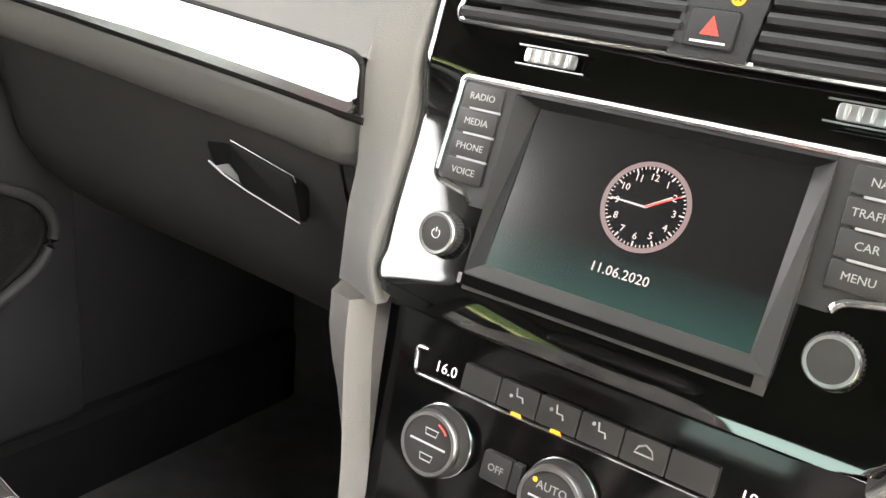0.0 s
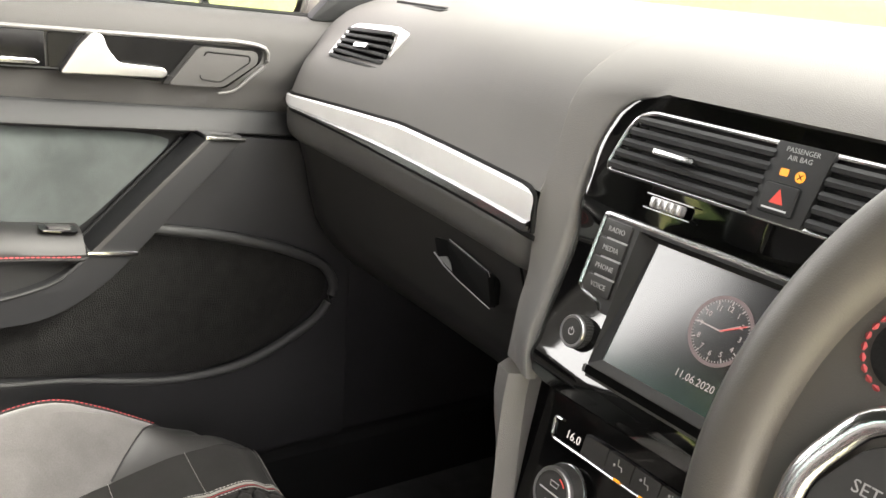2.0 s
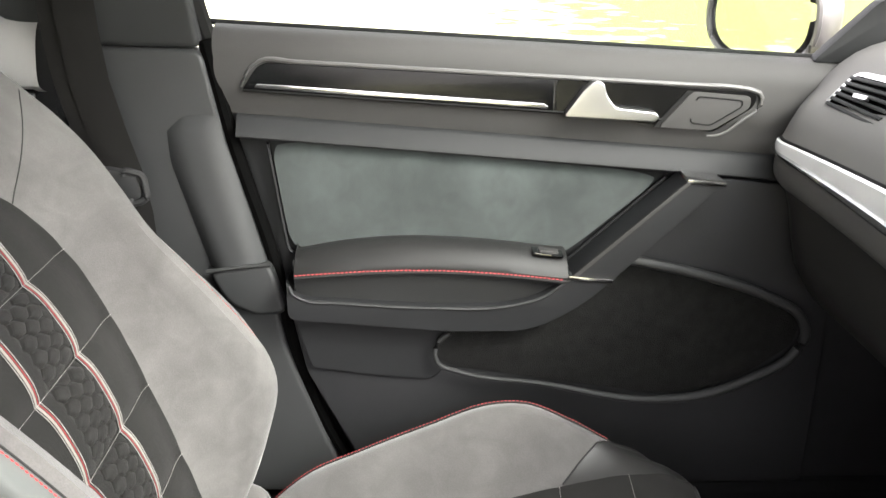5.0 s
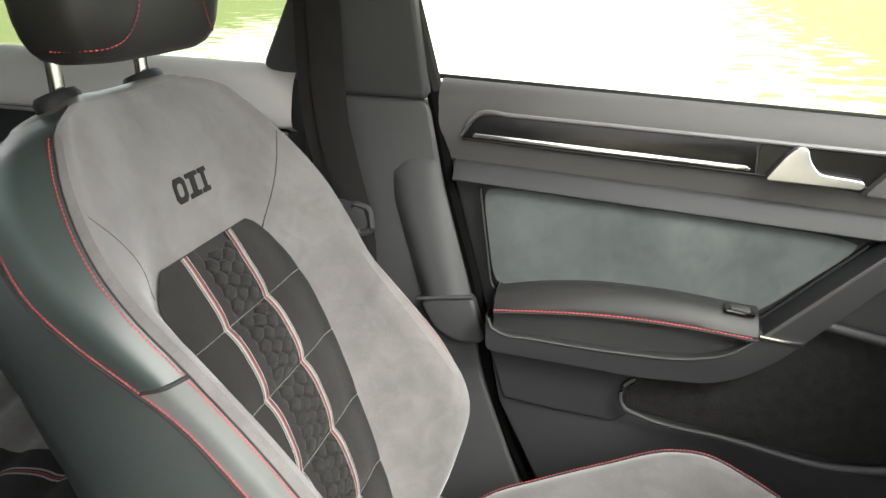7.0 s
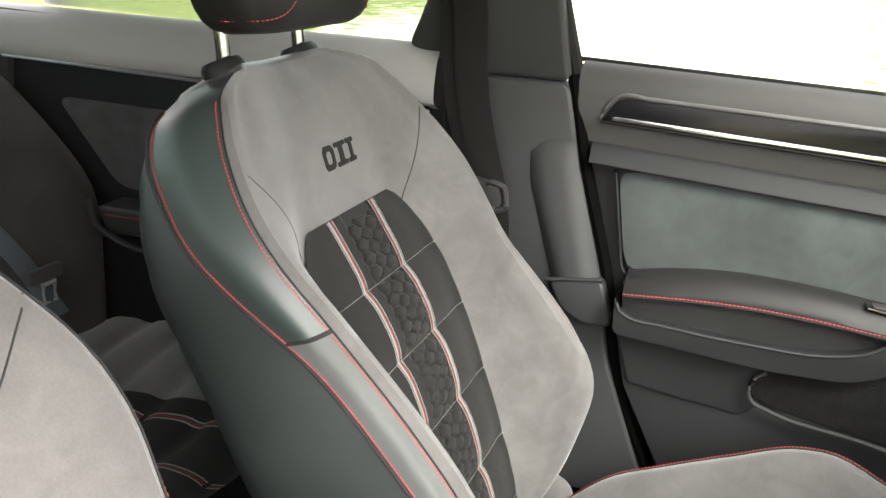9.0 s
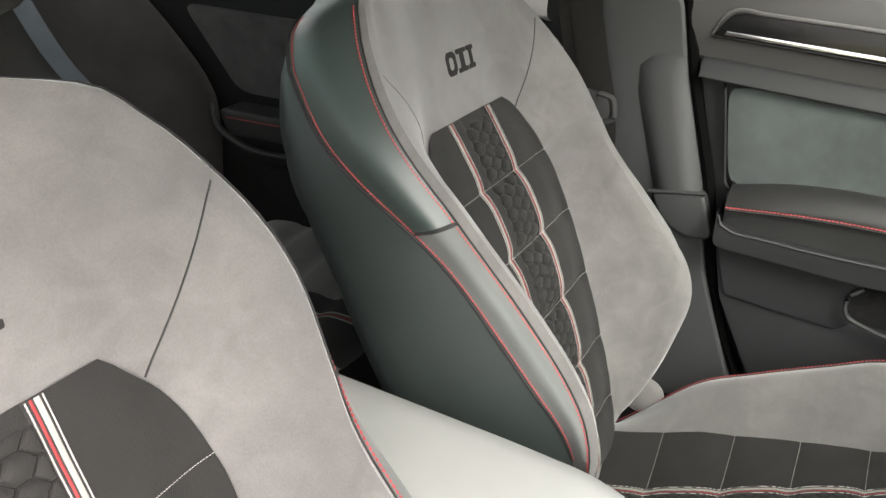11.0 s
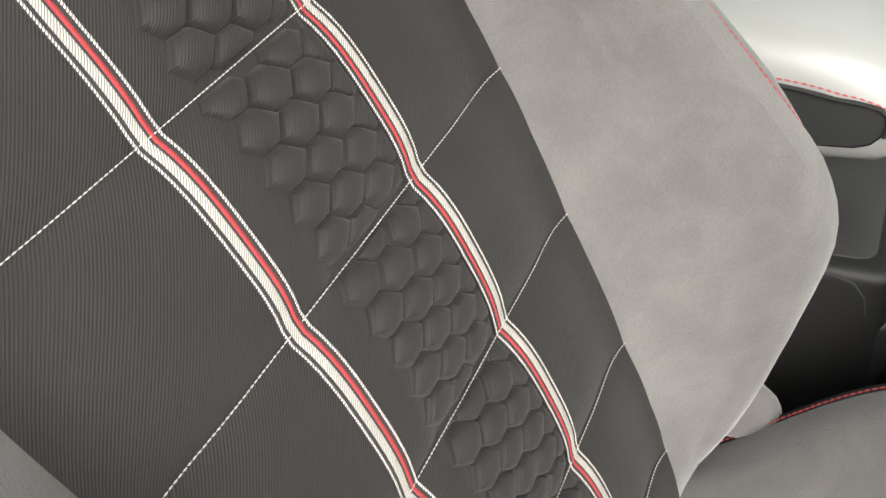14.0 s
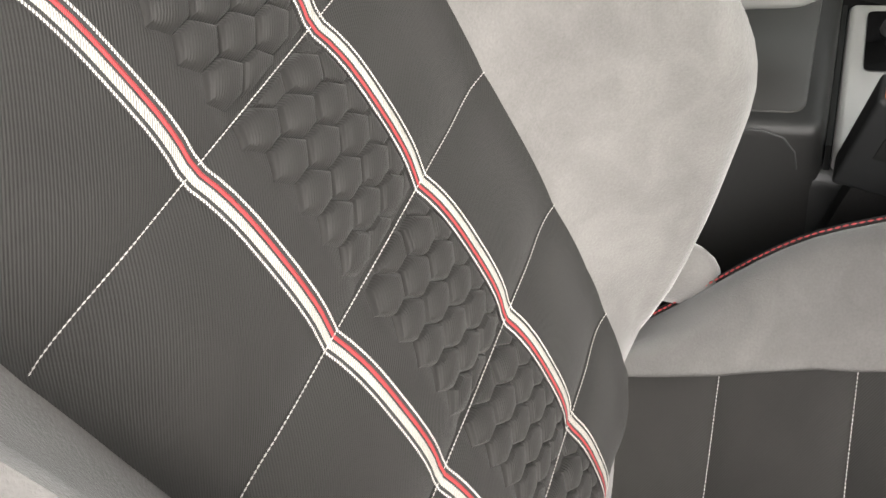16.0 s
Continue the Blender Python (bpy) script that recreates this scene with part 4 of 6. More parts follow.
lip_line = [(-0.216, t_bot(-0.216) + 0.004), (-0.206, t_top(-0.206) - 0.012), (-0.190, t_top(-0.190) + 0.0008)] + [(y, t_top(y) + 0.0012) for y in np.linspace(-0.15, 0.40, 12)] + [(0.424, 0.9885), (0.433, 0.984), (0.434, 0.972), (0.412, 0.951), (0.384, 0.932), (0.370, 0.931)]
# the upward edge's highlight is painted as the lip's pale colour
part("trim_lip", tube(smooth_line([(-0.7018, y, z) for y, z in lip_line], 90), [0.0012 + 0.0018 * min(1, i / 8, (89 - i) / 8) for i in range(90)], 8), LIP, door, "satin lip round the trim, coloured pale as its highlight")
lever = [(0.183, 0.957), (0.298, 0.951), (0.304, 0.957), (0.300, 0.963), (0.248, 0.969), (0.236, 0.985), (0.232, 1.000), (0.220, 1.003), (0.206, 0.990), (0.192, 0.970)]
part("door_handle", prism(rpoly(lever, 0.006, 4), 0.0, 0.015, 0.009, 5, place=door_at(-0.7025)), SATIN_DARK, door, "satin silver door lever")

# suede insert, puffed
rows = []
for i in range(41):
    a = i / 40
    row = []
    for j in range(25):
        b = j / 24
        p, r = 2 * a - 1, 2 * b - 1
        pp, rr_ = p * (1 - 0.035 * abs(r) ** 7), r * (1 - 0.12 * abs(p) ** 9)
        ta, tb = (pp + 1) / 2, (rr_ + 1) / 2
        q = Vector((-0.186 + ta * 0.512, 0.926 - ta * 0.045, 0)).lerp(Vector((-0.165 + ta * 0.355, 0.772 - ta * 0.010, 0)), tb)
        puff = 0.006 * (1 - r ** 6) * (1 - p ** 8)
        row.append(Vector((-0.707 + puff, q.x, q.y)))
    rows.append(row)
SUEDE_DOOR = mat("grey_green_door_suede", (0.0395, 0.0465, 0.0455), 0.95, vary=0.34, scale=11, grain=900, bump=0.25, sheen=0.4, spec=0.12, nap=0.08)
part("suede_insert", sheet(rows), SUEDE_DOOR, door, "grey suede insert with brushed nap")
part("insert_rim", tube([(-0.704, y, z) for y, z in rpoly([(-0.190, 0.928), (0.331, 0.883), (0.197, 0.757), (-0.168, 0.768)], 0.016, 5)], 0.0024, 6, True), PLASTIC, door)

# armrest with red stitching
A_TOP = spline([-0.158, -0.10, -0.03, 0.08, 0.19], [0.778, 0.790, 0.797, 0.794, 0.781])
A_RED = spline([-0.158, -0.05, 0.01, 0.10, 0.19], [0.756, 0.763, 0.764, 0.760, 0.751])
A_LOW = spline([-0.158, -0.148, -0.10, 0.02, 0.13, 0.165, 0.19], [0.736, 0.727, 0.7225, 0.716, 0.720, 0.733, 0.748])


def arm(y):
    return smooth_line([(-0.708, A_TOP(y) - 0.002), (-0.690, A_TOP(y)), (-0.668, A_TOP(y) - 0.004), (-0.654, A_TOP(y) - 0.018), (-0.650, A_RED(y) + 0.004), (-0.6515, A_RED(y))], 14)


part("armrest_pad", sheet(strip_rows(arm, -0.156, 0.195)), LEATHER_PAD, door, "padded grey leather armrest")
part("armrest_side", sheet(strip_rows(lambda y: smooth_line([(-0.6515, A_RED(y)), (-0.655, A_RED(y) - 0.006), (-0.660, (A_RED(y) + A_LOW(y)) / 2), (-0.666, A_LOW(y) - 0.004)], 8), -0.156, 0.195)), LEATHER, door)
part("piping", tube([(-0.6505, y, A_RED(y)) for y in np.linspace(-0.155, 0.193, 40)], 0.0022, 6), DARK_THREAD, door)
part("red_stitching", dashes([(-0.6488, y, A_RED(y) + 0.0035) for y in np.linspace(-0.155, 0.193, 60)], 0.0013, 0.0042, 0.0012), RED_THREAD, door, "red stitching")
part("armrest_end", sheet([[(-0.708, -0.156, 0.784 - 0.045 * k), (-0.66, -0.157, 0.774 - 0.04 * k)] for k in (0, 0.5, 1)]), LEATHER, door)
part("window_switch", prism(rpoly([(0.150, -0.686), (0.19, -0.686), (0.19, -0.662), (0.150, -0.662)], 0.004, 3), 0.0, 0.003, 0.001, place=lambda a, b, c: Vector((b, a, A_TOP(a) - 0.002 + c))), PIANO, door, "black window switch plate")
part("switch_key", prism(rpoly([(0.158, -0.681), (0.184, -0.681), (0.184, -0.667), (0.158, -0.667)], 0.003, 3), 0.003, 0.006, 0.002, place=lambda a, b, c: Vector((b, a, A_TOP(a) - 0.002 + c))), BUTTON, door, "black window switch key")

# pull handle: one strut sweeping into the rim under the armrest
pull = [(0.338, 0.886), (0.380, 0.879), (0.252, 0.752), (0.221, 0.722), (0.178, 0.694), (0.138, 0.681), (0.048, 0.680), (-0.166, 0.697), (-0.166, 0.752), (-0.161, 0.734), (-0.146, 0.726), (0.02, 0.715), (0.118, 0.717), (0.165, 0.730), (0.198, 0.757)]
part("pull_handle", prism(rpoly(pull, [0.004, 0.004, 0.02, 0.03, 0.03, 0.03, 0.0, 0.012, 0.004, 0.012, 0.02, 0.0, 0.02, 0.03, 0.02], 5), 0.0, 0.050, 0.010, 3, place=door_at(-0.702)), PULL, door, "dark diagonal pull handle")
part("pull_edge", prism(rpoly([(0.338, 0.886), (0.3435, 0.885), (0.205, 0.756), (0.198, 0.757)], 0.001, 2), 0.048, 0.0525, 0.002, place=door_at(-0.702)), DOOR_ROLL, door, "lighter edge of the pull handle")
part("pull_edge", tube(smooth_line([(-0.6515, 0.198, 0.755), (-0.6515, 0.165, 0.729), (-0.6515, 0.118, 0.716), (-0.6515, 0.02, 0.7135), (-0.6515, -0.10, 0.7205), (-0.6515, -0.146, 0.7250), (-0.6515, -0.159, 0.733), (-0.6515, -0.163, 0.745)], 30), 0.0022, 6), PLASTIC_GREY, door, "lighter edge of the pull handle")
for y, z, w in ((0.337, 0.8865, 0.048), (0.197, 0.757, 0.056)):
    part("chrome_band", prism([(y - 0.001, z - 0.003), (y + w, z - 0.008), (y + w, z - 0.003), (y - 0.001, z + 0.003)], 0.0, 0.0535, 0.002, place=door_at(-0.702)), CHROME, door, "slim chrome band")
# black flank in front of the handle and lower panel
door_flank = [(0.39, 0.878), (0.56, 0.862), (0.56, 0.42), (-0.06, 0.42), (-0.150, 0.60), (-0.168, 0.690), (0.05, 0.672), (0.16, 0.672), (0.235, 0.712)]
part("lower_panel", prism(rpoly(door_flank, 0.01, 3), -0.01, 0.0, 0.004, place=door_at(-0.690)), DOOR_LOW, door, "black lower door panel")
part("pocket_lip", tube(smooth_line([(-0.672, -0.145, 0.692), (-0.664, -0.05, 0.688), (-0.662, 0.01, 0.679), (-0.668, 0.026, 0.675)], 16), 0.0016, 8), PLASTIC_GREY, door)
shelf = [(-0.166, 0.693), (-0.062, 0.683), (0.050, 0.672), (0.026, 0.650), (0.022, 0.628), (0.040, 0.608), (0.018, 0.592), (-0.07, 0.600), (-0.142, 0.610)]
part("map_pocket_panel", prism(rpoly(shelf, [0.004, 0, 0.01, 0.02, 0.02, 0.02, 0.0, 0.0, 0.004], 3), 0.0, 0.006, 0.0055, 4, place=door_at(-0.690)), PULL, door, "charcoal moulded panel under the armrest")
spk = [(0.285, 0.772), (0.379, 0.751), (0.478, 0.716), (0.520, 0.688), (0.518, 0.645), (0.455, 0.597), (0.39, 0.572), (0.327, 0.568), (0.17, 0.592), (0.05, 0.611), (0.026, 0.626), (0.028, 0.652), (0.05, 0.672), (0.16, 0.672), (0.235, 0.715)]
spk_r = rpoly(spk, 0.022, 4)
GRILLE = mat("speaker_grille", (0.0105, 0.0105, 0.0102), 0.8, spec=0.12, vary=0.35, scale=60, grain=420, bump=1.0, relief="cells", dist=0.002)
part("speaker_grille", prism(spk_r, -0.006, 0.003, 0.002, place=door_at(-0.690)), GRILLE, door, "black perforated speaker grille")
rim = smooth_line([(-0.672, y, z) for y, z in [(0.276, 0.774), (0.379, 0.751), (0.470, 0.719), (0.512, 0.694), (0.524, 0.667), (0.512, 0.637), (0.455, 0.597), (0.39, 0.573), (0.327, 0.567), (0.17, 0.592), (0.055, 0.611), (0.030, 0.622), (0.0245, 0.640), (0.031, 0.657), (0.045, 0.668)]], 90)
part("speaker_rim", tube(rim, [0.0070 - 0.0036 * min(1, max(0, (i - 45) / 25)) for i in range(90)], 10), PLASTIC_GREY, door, "grey moulded rim")
# seal along the rear edge
seal = empty("door_seal", pose(0, 0, 0), "black rubber door seal", "door seal")
part("seal_strip", tube(smooth_line([(-0.712, y - 0.008, z) for y, z in REAR_EDGE], 40), 0.0090, 8), GAP, seal)
part("window_frame", tube([(-0.728, -0.258, 1.045), (-0.690, -0.283, 1.18), (-0.625, -0.318, 1.40)], 0.011, 8), RUBBER, seal)
part("window_seal", tube([(-0.747, y, belt(y) + 0.001) for y in np.linspace(-0.26, 0.55, 20)], 0.004, 6), RUBBER, seal)

# door mirror outside
mirror = empty("door_mirror", pose(-0.970, 0.538, 1.055, rz=30), "white-edged door mirror on the passenger side", "mirror")
rings = []
for k, (r, d) in enumerate(((0.2, 0.075), (0.75, 0.055), (0.95, 0.02), (1.0, -0.02), (0.97, -0.03))):
    rings.append([(0.105 * r * abs(math.cos(a)) ** 0.7 * (1 if math.cos(a) > 0 else -1), d, 0.072 * r * abs(math.sin(a)) ** 0.8 * (1 if math.sin(a) > 0 else -1)) for a in np.linspace(0, math.tau, 32, endpoint=False)])
part("housing", sheet(rings, True), LIP, mirror, "pale grey housing")
part("bezel", tube([(x, y, z) for x, y, z in rings[-1]], 0.005, 6, True), LIP, mirror)
bm = bmesh.new()
bm.faces.new([bm.verts.new((0.86 * x, -0.031, 0.86 * z)) for x, y, z in rings[-1]])
part("mirror_glass", bm, MIRROR, mirror, "silvered glass", smooth=False)
part("mount", tube([(0.09, 0.03, -0.05), (0.17, 0.05, -0.07), (0.25, 0.07, -0.07)], [0.02, 0.018, 0.022], 10), PLASTIC, mirror)
tri = [(0.50, 1.02), (0.64, 1.02), (0.62, 1.09), (0.58, 1.10)]
structure("quarter_trim", prism(rpoly(tri, 0.01, 3), 0.0, 0.02, 0.004, place=door_at(-0.745)), PLASTIC, "black triangular mirror base trim")

# ---- centre pillar, belt, rear door ----
up = [(-0.262, 1.037), (-0.40, 1.040), (-0.50, 1.075), (-0.42, 1.22), (-0.38, 1.42), (-0.295, 1.42), (-0.275, 1.20)]
PILLAR = mat("charcoal_pillar_trim", (0.0240, 0.0252, 0.0258), 0.55, vary=0.12, scale=7, grain=700, bump=0.3, relief="cells", spec=0.4, dist=0.0006)
structure("pillar_upper", prism(rpoly(up, 0.012, 3), -0.03, 0.0, 0.012, 3, place=lambda a, b, c: Vector((-0.700 + c + 0.35 * max(0, b - 1.04) * 0.8, a, b))), PILLAR, "charcoal upper centre pillar trim")
low = [(-0.262, 1.036), (-0.42, 1.039), (-0.44, 0.90), (-0.40, 0.70), (-0.34, 0.50), (-0.30, 0.40), (-0.09, 0.40), (-0.115, 0.454), (-0.178, 0.629), (-0.198, 0.759), (-0.240, 0.919)]
structure("pillar_lower", prism(rpoly(low, 0.015, 3), -0.03, 0.0, 0.014, 3, place=door_at(-0.700)), PILLAR, "charcoal lower centre pillar trim")
rows = []
for a in [-0.16, -0.11, -0.07, -0.04, -0.02, -0.005, 0.012, 0.03, 0.06] + list(np.linspace(0.1, 1.0, 16)):
    z = 0.955 - 0.200 * a
    y0, y1 = float(np.interp(a, [-0.16, 0, 0.1, 0.3, 1], [-0.276, -0.292, -0.313, -0.312, -0.272])), edge_y(z) - 0.016
    deep = float(np.interp(a, [-0.16, -0.05, 0.0, 0.03, 0.08, 0.2, 1.0], [-0.001, -0.001, 0.0005, 0.003, 0.006, 0.009, 0.018]))
    rows.append([Vector((-0.7005 + deep * (1 - abs(2 * b - 1) ** 3), y0 + (y1 - y0) * b, z)) for b in np.linspace(0, 1.0, 20)])
structure("pillar_bulge", sheet(rows), PILLAR, "moulded swelling of the charcoal pillar trim")
cup = [(-0.272, 0.750), (-0.192, 0.762), (-0.172, 0.69), (-0.215, 0.688), (-0.250, 0.706)]
structure("pillar_cup", prism(rpoly(cup, 0.014, 4), -0.01, 0.016, 0.006, 3, place=door_at(-0.700)), PILLAR, "moulded ledge on the pillar trim")
structure("pillar_cup_rim", tube(smooth_line([(-0.682, y, z) for y, z in [(-0.274, 0.752), (-0.230, 0.758), (-0.190, 0.762)]], 8), 0.003, 6), PLASTIC_GREY, "raised lip on the pillar trim")

seat_belt = empty("seat_belt", pose(0, 0, 0), "black front seat belt hanging beside the pillar", "seat belt")
for off in (0.0, 0.006):
    line = smooth_line([(-0.652 + off, -0.412, 1.40), (-0.655 + off, -0.412, 1.17), (-0.655 + off, -0.402, 1.0), (-0.652 + off, -0.372, 0.89)], 14)
    if off:
        line = smooth_line([(-0.645, -0.40, 1.40), (-0.648, -0.392, 1.17), (-0.650, -0.382, 1.0), (-0.648, -0.352, 0.88), (-0.66, -0.36, 0.6), (-0.67, -0.38, 0.34)], 20)
    part("webbing", sheet([[(p[0], p[1] - 0.024, p[2]), (p[0] + 0.002, p[1], p[2]), (p[0], p[1] + 0.024, p[2])] for p in line]), BELT, seat_belt)
tongue = [(-0.378, 0.905), (-0.337, 0.898), (-0.330, 0.870), (-0.345, 0.855), (-0.385, 0.872)]
part("tongue", prism(rpoly(tongue, 0.008, 3), 0.0, 0.012, 0.004, place=door_at(-0.648)), PLASTIC_GREY, seat_belt, "plastic belt tongue")
part("tongue_loop", tube([(-0.637, y, z) for y, z in rpoly([(-0.352, 0.902), (-0.328, 0.896), (-0.325, 0.865), (-0.345, 0.858)], 0.008, 4)], 0.0045, 8), PLASTIC_GREY, seat_belt)
part("tongue_pin", prism([(-0.365, 0.858), (-0.350, 0.855), (-0.352, 0.836), (-0.366, 0.838)], 0.003, 0.006, place=door_at(-0.648)), CHROME, seat_belt)

# dark roll plastic with direct daylight put into its pale base
REAR_ROLL = mat("daylit_roll_plastic", (0.30, 0.295, 0.285), 0.5, vary=0.06, scale=6, grain=650, bump=0.4, relief="cells", dist=0.0008)
rear_door = empty("rear_door", pose(0, 0, 0), "closed dark rear door with armrest and upper roll coloured as lit", "car door")
part("door_shell", prism([(-0.44, 0.36), (-0.44, 1.06), (-1.30, 1.095), (-1.22, 0.70), (-1.02, 0.36)], -0.05, 0.0, 0.004, place=door_at(-0.69)), PLASTIC, rear_door)


def rear_roll(y):
    b = 1.06 - 0.03 * (y + 0.44)
    return smooth_line([(-0.73, b + 0.008), (-0.715, b + 0.016), (-0.69, b + 0.006), (-0.672, b - 0.03), (-0.670, b - 0.065), (-0.69, b - 0.075)], 14)


part("top_roll", sheet(strip_rows(rear_roll, -0.45, -1.62)), REAR_ROLL, rear_door, "upper door roll with daylight in its pale colour")
part("trim_strip", prism([(-0.46, 1.013), (-0.46, 0.983), (-1.26, 1.013), (-1.28, 1.043)], 0.0, 0.012, 0.003, place=door_at(-0.69)), PIANO, rear_door, "black trim strip")
part("chrome_strip", tube([(-0.676, -0.46, 0.983), (-0.676, -1.26, 1.015)], 0.003, 6), SILVER, rear_door)
part("door_insert", prism(rpoly([(-0.50, 0.93), (-0.50, 0.79), (-1.04, 0.80), (-1.16, 0.95)], 0.03, 4), 0.0, 0.008, 0.006, place=door_at(-0.69)), CARPET, rear_door, "dark fabric insert")
part("armrest_pad", prism(rpoly([(-0.58, 0.775), (-0.58, 0.735), (-1.03, 0.735), (-1.05, 0.782)], 0.015, 4), 0.0, 0.06, 0.015, 3, place=door_at(-0.69)), LEATHER, rear_door, "padded dark armrest")
part("armrest_rim", tube(smooth_line([(-0.625, -1.055, 0.792), (-0.622, -1.048, 0.755), (-0.625, -1.01, 0.728), (-0.63, -0.85, 0.715), (-0.64, -0.6, 0.70)], 24), 0.006, 8), PLASTIC_GREY, rear_door)
part("red_stitching", dashes([(-0.6285, y, 0.768) for y in np.linspace(-1.03, -0.60, 30)], 0.0016, 0.005, 0.0012), RED_THREAD, rear_door, "red stitching")
part("door_pull", prism(rpoly([(-0.60, 0.68), (-0.60, 0.58), (-0.98, 0.60), (-1.0, 0.67)], 0.03, 4), 0.0, 0.014, 0.008, place=door_at(-0.69)), PLASTIC, rear_door)
structure("rear_pillar", prism([(-1.24, 1.06), (-1.32, 0.6), (-1.72, 0.6), (-1.72, 1.15)], -0.05, 0.0, 0.01, place=door_at(-0.675)), PLASTIC_GREY, "grey rear quarter trim")

# rear bench
bench = empty("rear_bench", pose(0, -1.0, 0.28), "dark rear bench with grey suede back and striped quilted cushion", "car seat")


def bench_back(x, s, w):
    return Vector((x, -0.20 - 0.42 * s + 0.91 * w, 0.20 + 0.91 * s + 0.42 * w))


def bench_w(x):
    return 0.05 + 0.035 * math.cos(math.pi * min(1, abs(abs(x) - 0.50) / 0.13)) * 0.8


for x0, x1, m in ((-0.66, -0.40, SUEDE), (-0.40, -0.16, FABRIC), (-0.16, 0.16, SUEDE), (0.16, 0.40, FABRIC), (0.40, 0.66, SUEDE)):
    rows = [[bench_back(x, s, bench_w(x) * (1 - (2 * (s / 0.66) - 1) ** 8) - 0.02) for x in np.linspace(x0, x1, 10)] for s in np.linspace(0, 0.66, 14)]
    part("back_panel", sheet(rows), m, bench)
part("back_core", sheet([[bench_back(x, s, w) for x in np.linspace(-0.68, 0.68, 9)] for s, w in ((0, -0.03), (0.62, -0.03), (0.66, -0.06), (0.62, -0.14), (0, -0.14))]), LEATHER, bench)
for x in (-0.40, 0.40):
    part("red_stitching", dashes([bench_back(x, s, bench_w(x) - 0.016) for s in np.linspace(0.02, 0.62, 30)], 0.0016, 0.005, 0.0012), RED_THREAD, bench, "red stitching")


WING = spline([0.44, 0.50, 0.58, 0.66, 0.74, 0.80, 0.88, 0.96, 1.02, 1.06], [-1.10, -1.095, -1.085, -1.08, -1.075, -1.085, -1.15, -1.24, -1.32, -1.40])
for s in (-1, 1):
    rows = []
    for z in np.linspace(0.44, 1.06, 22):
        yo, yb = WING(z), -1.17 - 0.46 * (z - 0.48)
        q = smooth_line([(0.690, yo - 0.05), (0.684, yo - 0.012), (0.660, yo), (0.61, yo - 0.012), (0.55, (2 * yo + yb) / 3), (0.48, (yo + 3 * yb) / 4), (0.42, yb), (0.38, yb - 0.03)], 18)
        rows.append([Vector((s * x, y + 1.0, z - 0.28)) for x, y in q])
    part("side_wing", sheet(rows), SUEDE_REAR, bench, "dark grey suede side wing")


def bench_cush(x, y):
    q = abs(abs(x) - 0.36)
    z = 0.245 + 0.10 * (y + 0.25) - 0.035 * math.exp(-(q / 0.16) ** 2) + 0.012 * (1 - abs(((y * 10) % 1) * 2 - 1) ** 3)
    return Vector((x, y, z - 0.35 * max(0, y - 0.32) ** 1.3))


for x0, x1, m in ((-0.68, -0.46, SUEDE), (-0.46, 0.46, FABRIC), (0.46, 0.68, SUEDE)):
    part("cushion_top", sheet([[bench_cush(x, y) for x in np.linspace(x0, x1, 10 if m is SUEDE else 40)] for y in np.linspace(-0.28, 0.42, 50)]), m, bench, "grey suede cushion border" if m is SUEDE else "black quilted cushion middle")
part("cushion_front", sheet([[Vector((x, 0.42 + 0.02 * k, bench_cush(x, 0.42).z * (1 - k))) for x in np.linspace(-0.68, 0.68, 30)] for k in (0, 0.3, 1)]), LEATHER, bench)
for x0 in (-0.42, -0.30, 0.30, 0.42):
    for dx, wd, m in ((0.0, 0.0035, WHITE_TAPE), (0.006, 0.003, RED_TAPE), (0.011, 0.0035, WHITE_TAPE)):
        part("stripe", sheet([[bench_cush(x0 + dx, y) + Vector((0, 0, 0.0015)), bench_cush(x0 + dx + wd, y) + Vector((0, 0, 0.0015))] for y in np.linspace(-0.26, 0.42, 60)]), m, bench)
rear_belt = empty("rear_seat_belt", pose(0, 0, 0), "blue-grey rear seat belt with metal tongue against the seat back", "seat belt")
line = smooth_line([(-0.44, -1.50, 1.09), (-0.45, -1.38, 1.04), (-0.47, -1.26, 0.87), (-0.53, -1.14, 0.70), (-0.56, -1.10, 0.60)], 18)
part("webbing", sheet([[(p[0] - 0.022, p[1] + 0.015, p[2]), (p[0], p[1] + 0.02, p[2] + 0.002), (p[0] + 0.022, p[1] + 0.015, p[2])] for p in line]), REAR_BELT, rear_belt)
part("tongue_body", box(-0.585, -0.515, -1.105, -1.09, 0.665, 0.690, 0.005), LIP, rear_belt, "grey plastic tongue grip")
part("tongue_plate", tube([(-0.566, -1.095, 0.660), (-0.540, -1.095, 0.660), (-0.538, -1.095, 0.628), (-0.564, -1.095, 0.628)], 0.005, 6, True), TONGUE, rear_belt, "bright metal tongue")

# ---- dashboard ----
dash = empty("dashboard", pose(0, 0, 0), "grey soft-touch dashboard with a decor strip white from reflection", "dashboard")


def ease(t):
    t = min(1.0, max(0.0, t))
    return t * t * (3 - 2 * t)


def fascia_y(x):
    """How far ahead the fascia stands: it sweeps back towards the door."""
    return 0.487 - 0.036 * max(0.0, (-0.22 - x) / 0.42) ** 2 - 0.05 * max(0.0, (-0.64 - x) / 0.08) ** 2 * -1.0


def strip_top(x):
    return float(np.interp(x, [-0.70, -0.64, -0.44, -0.216], [0.934, 0.936, 0.937, 0.918]))


def strip_bot(x):
    return float(np.interp(x, [-0.70, -0.64, -0.44, -0.216], [0.920, 0.917, 0.896, 0.876]))


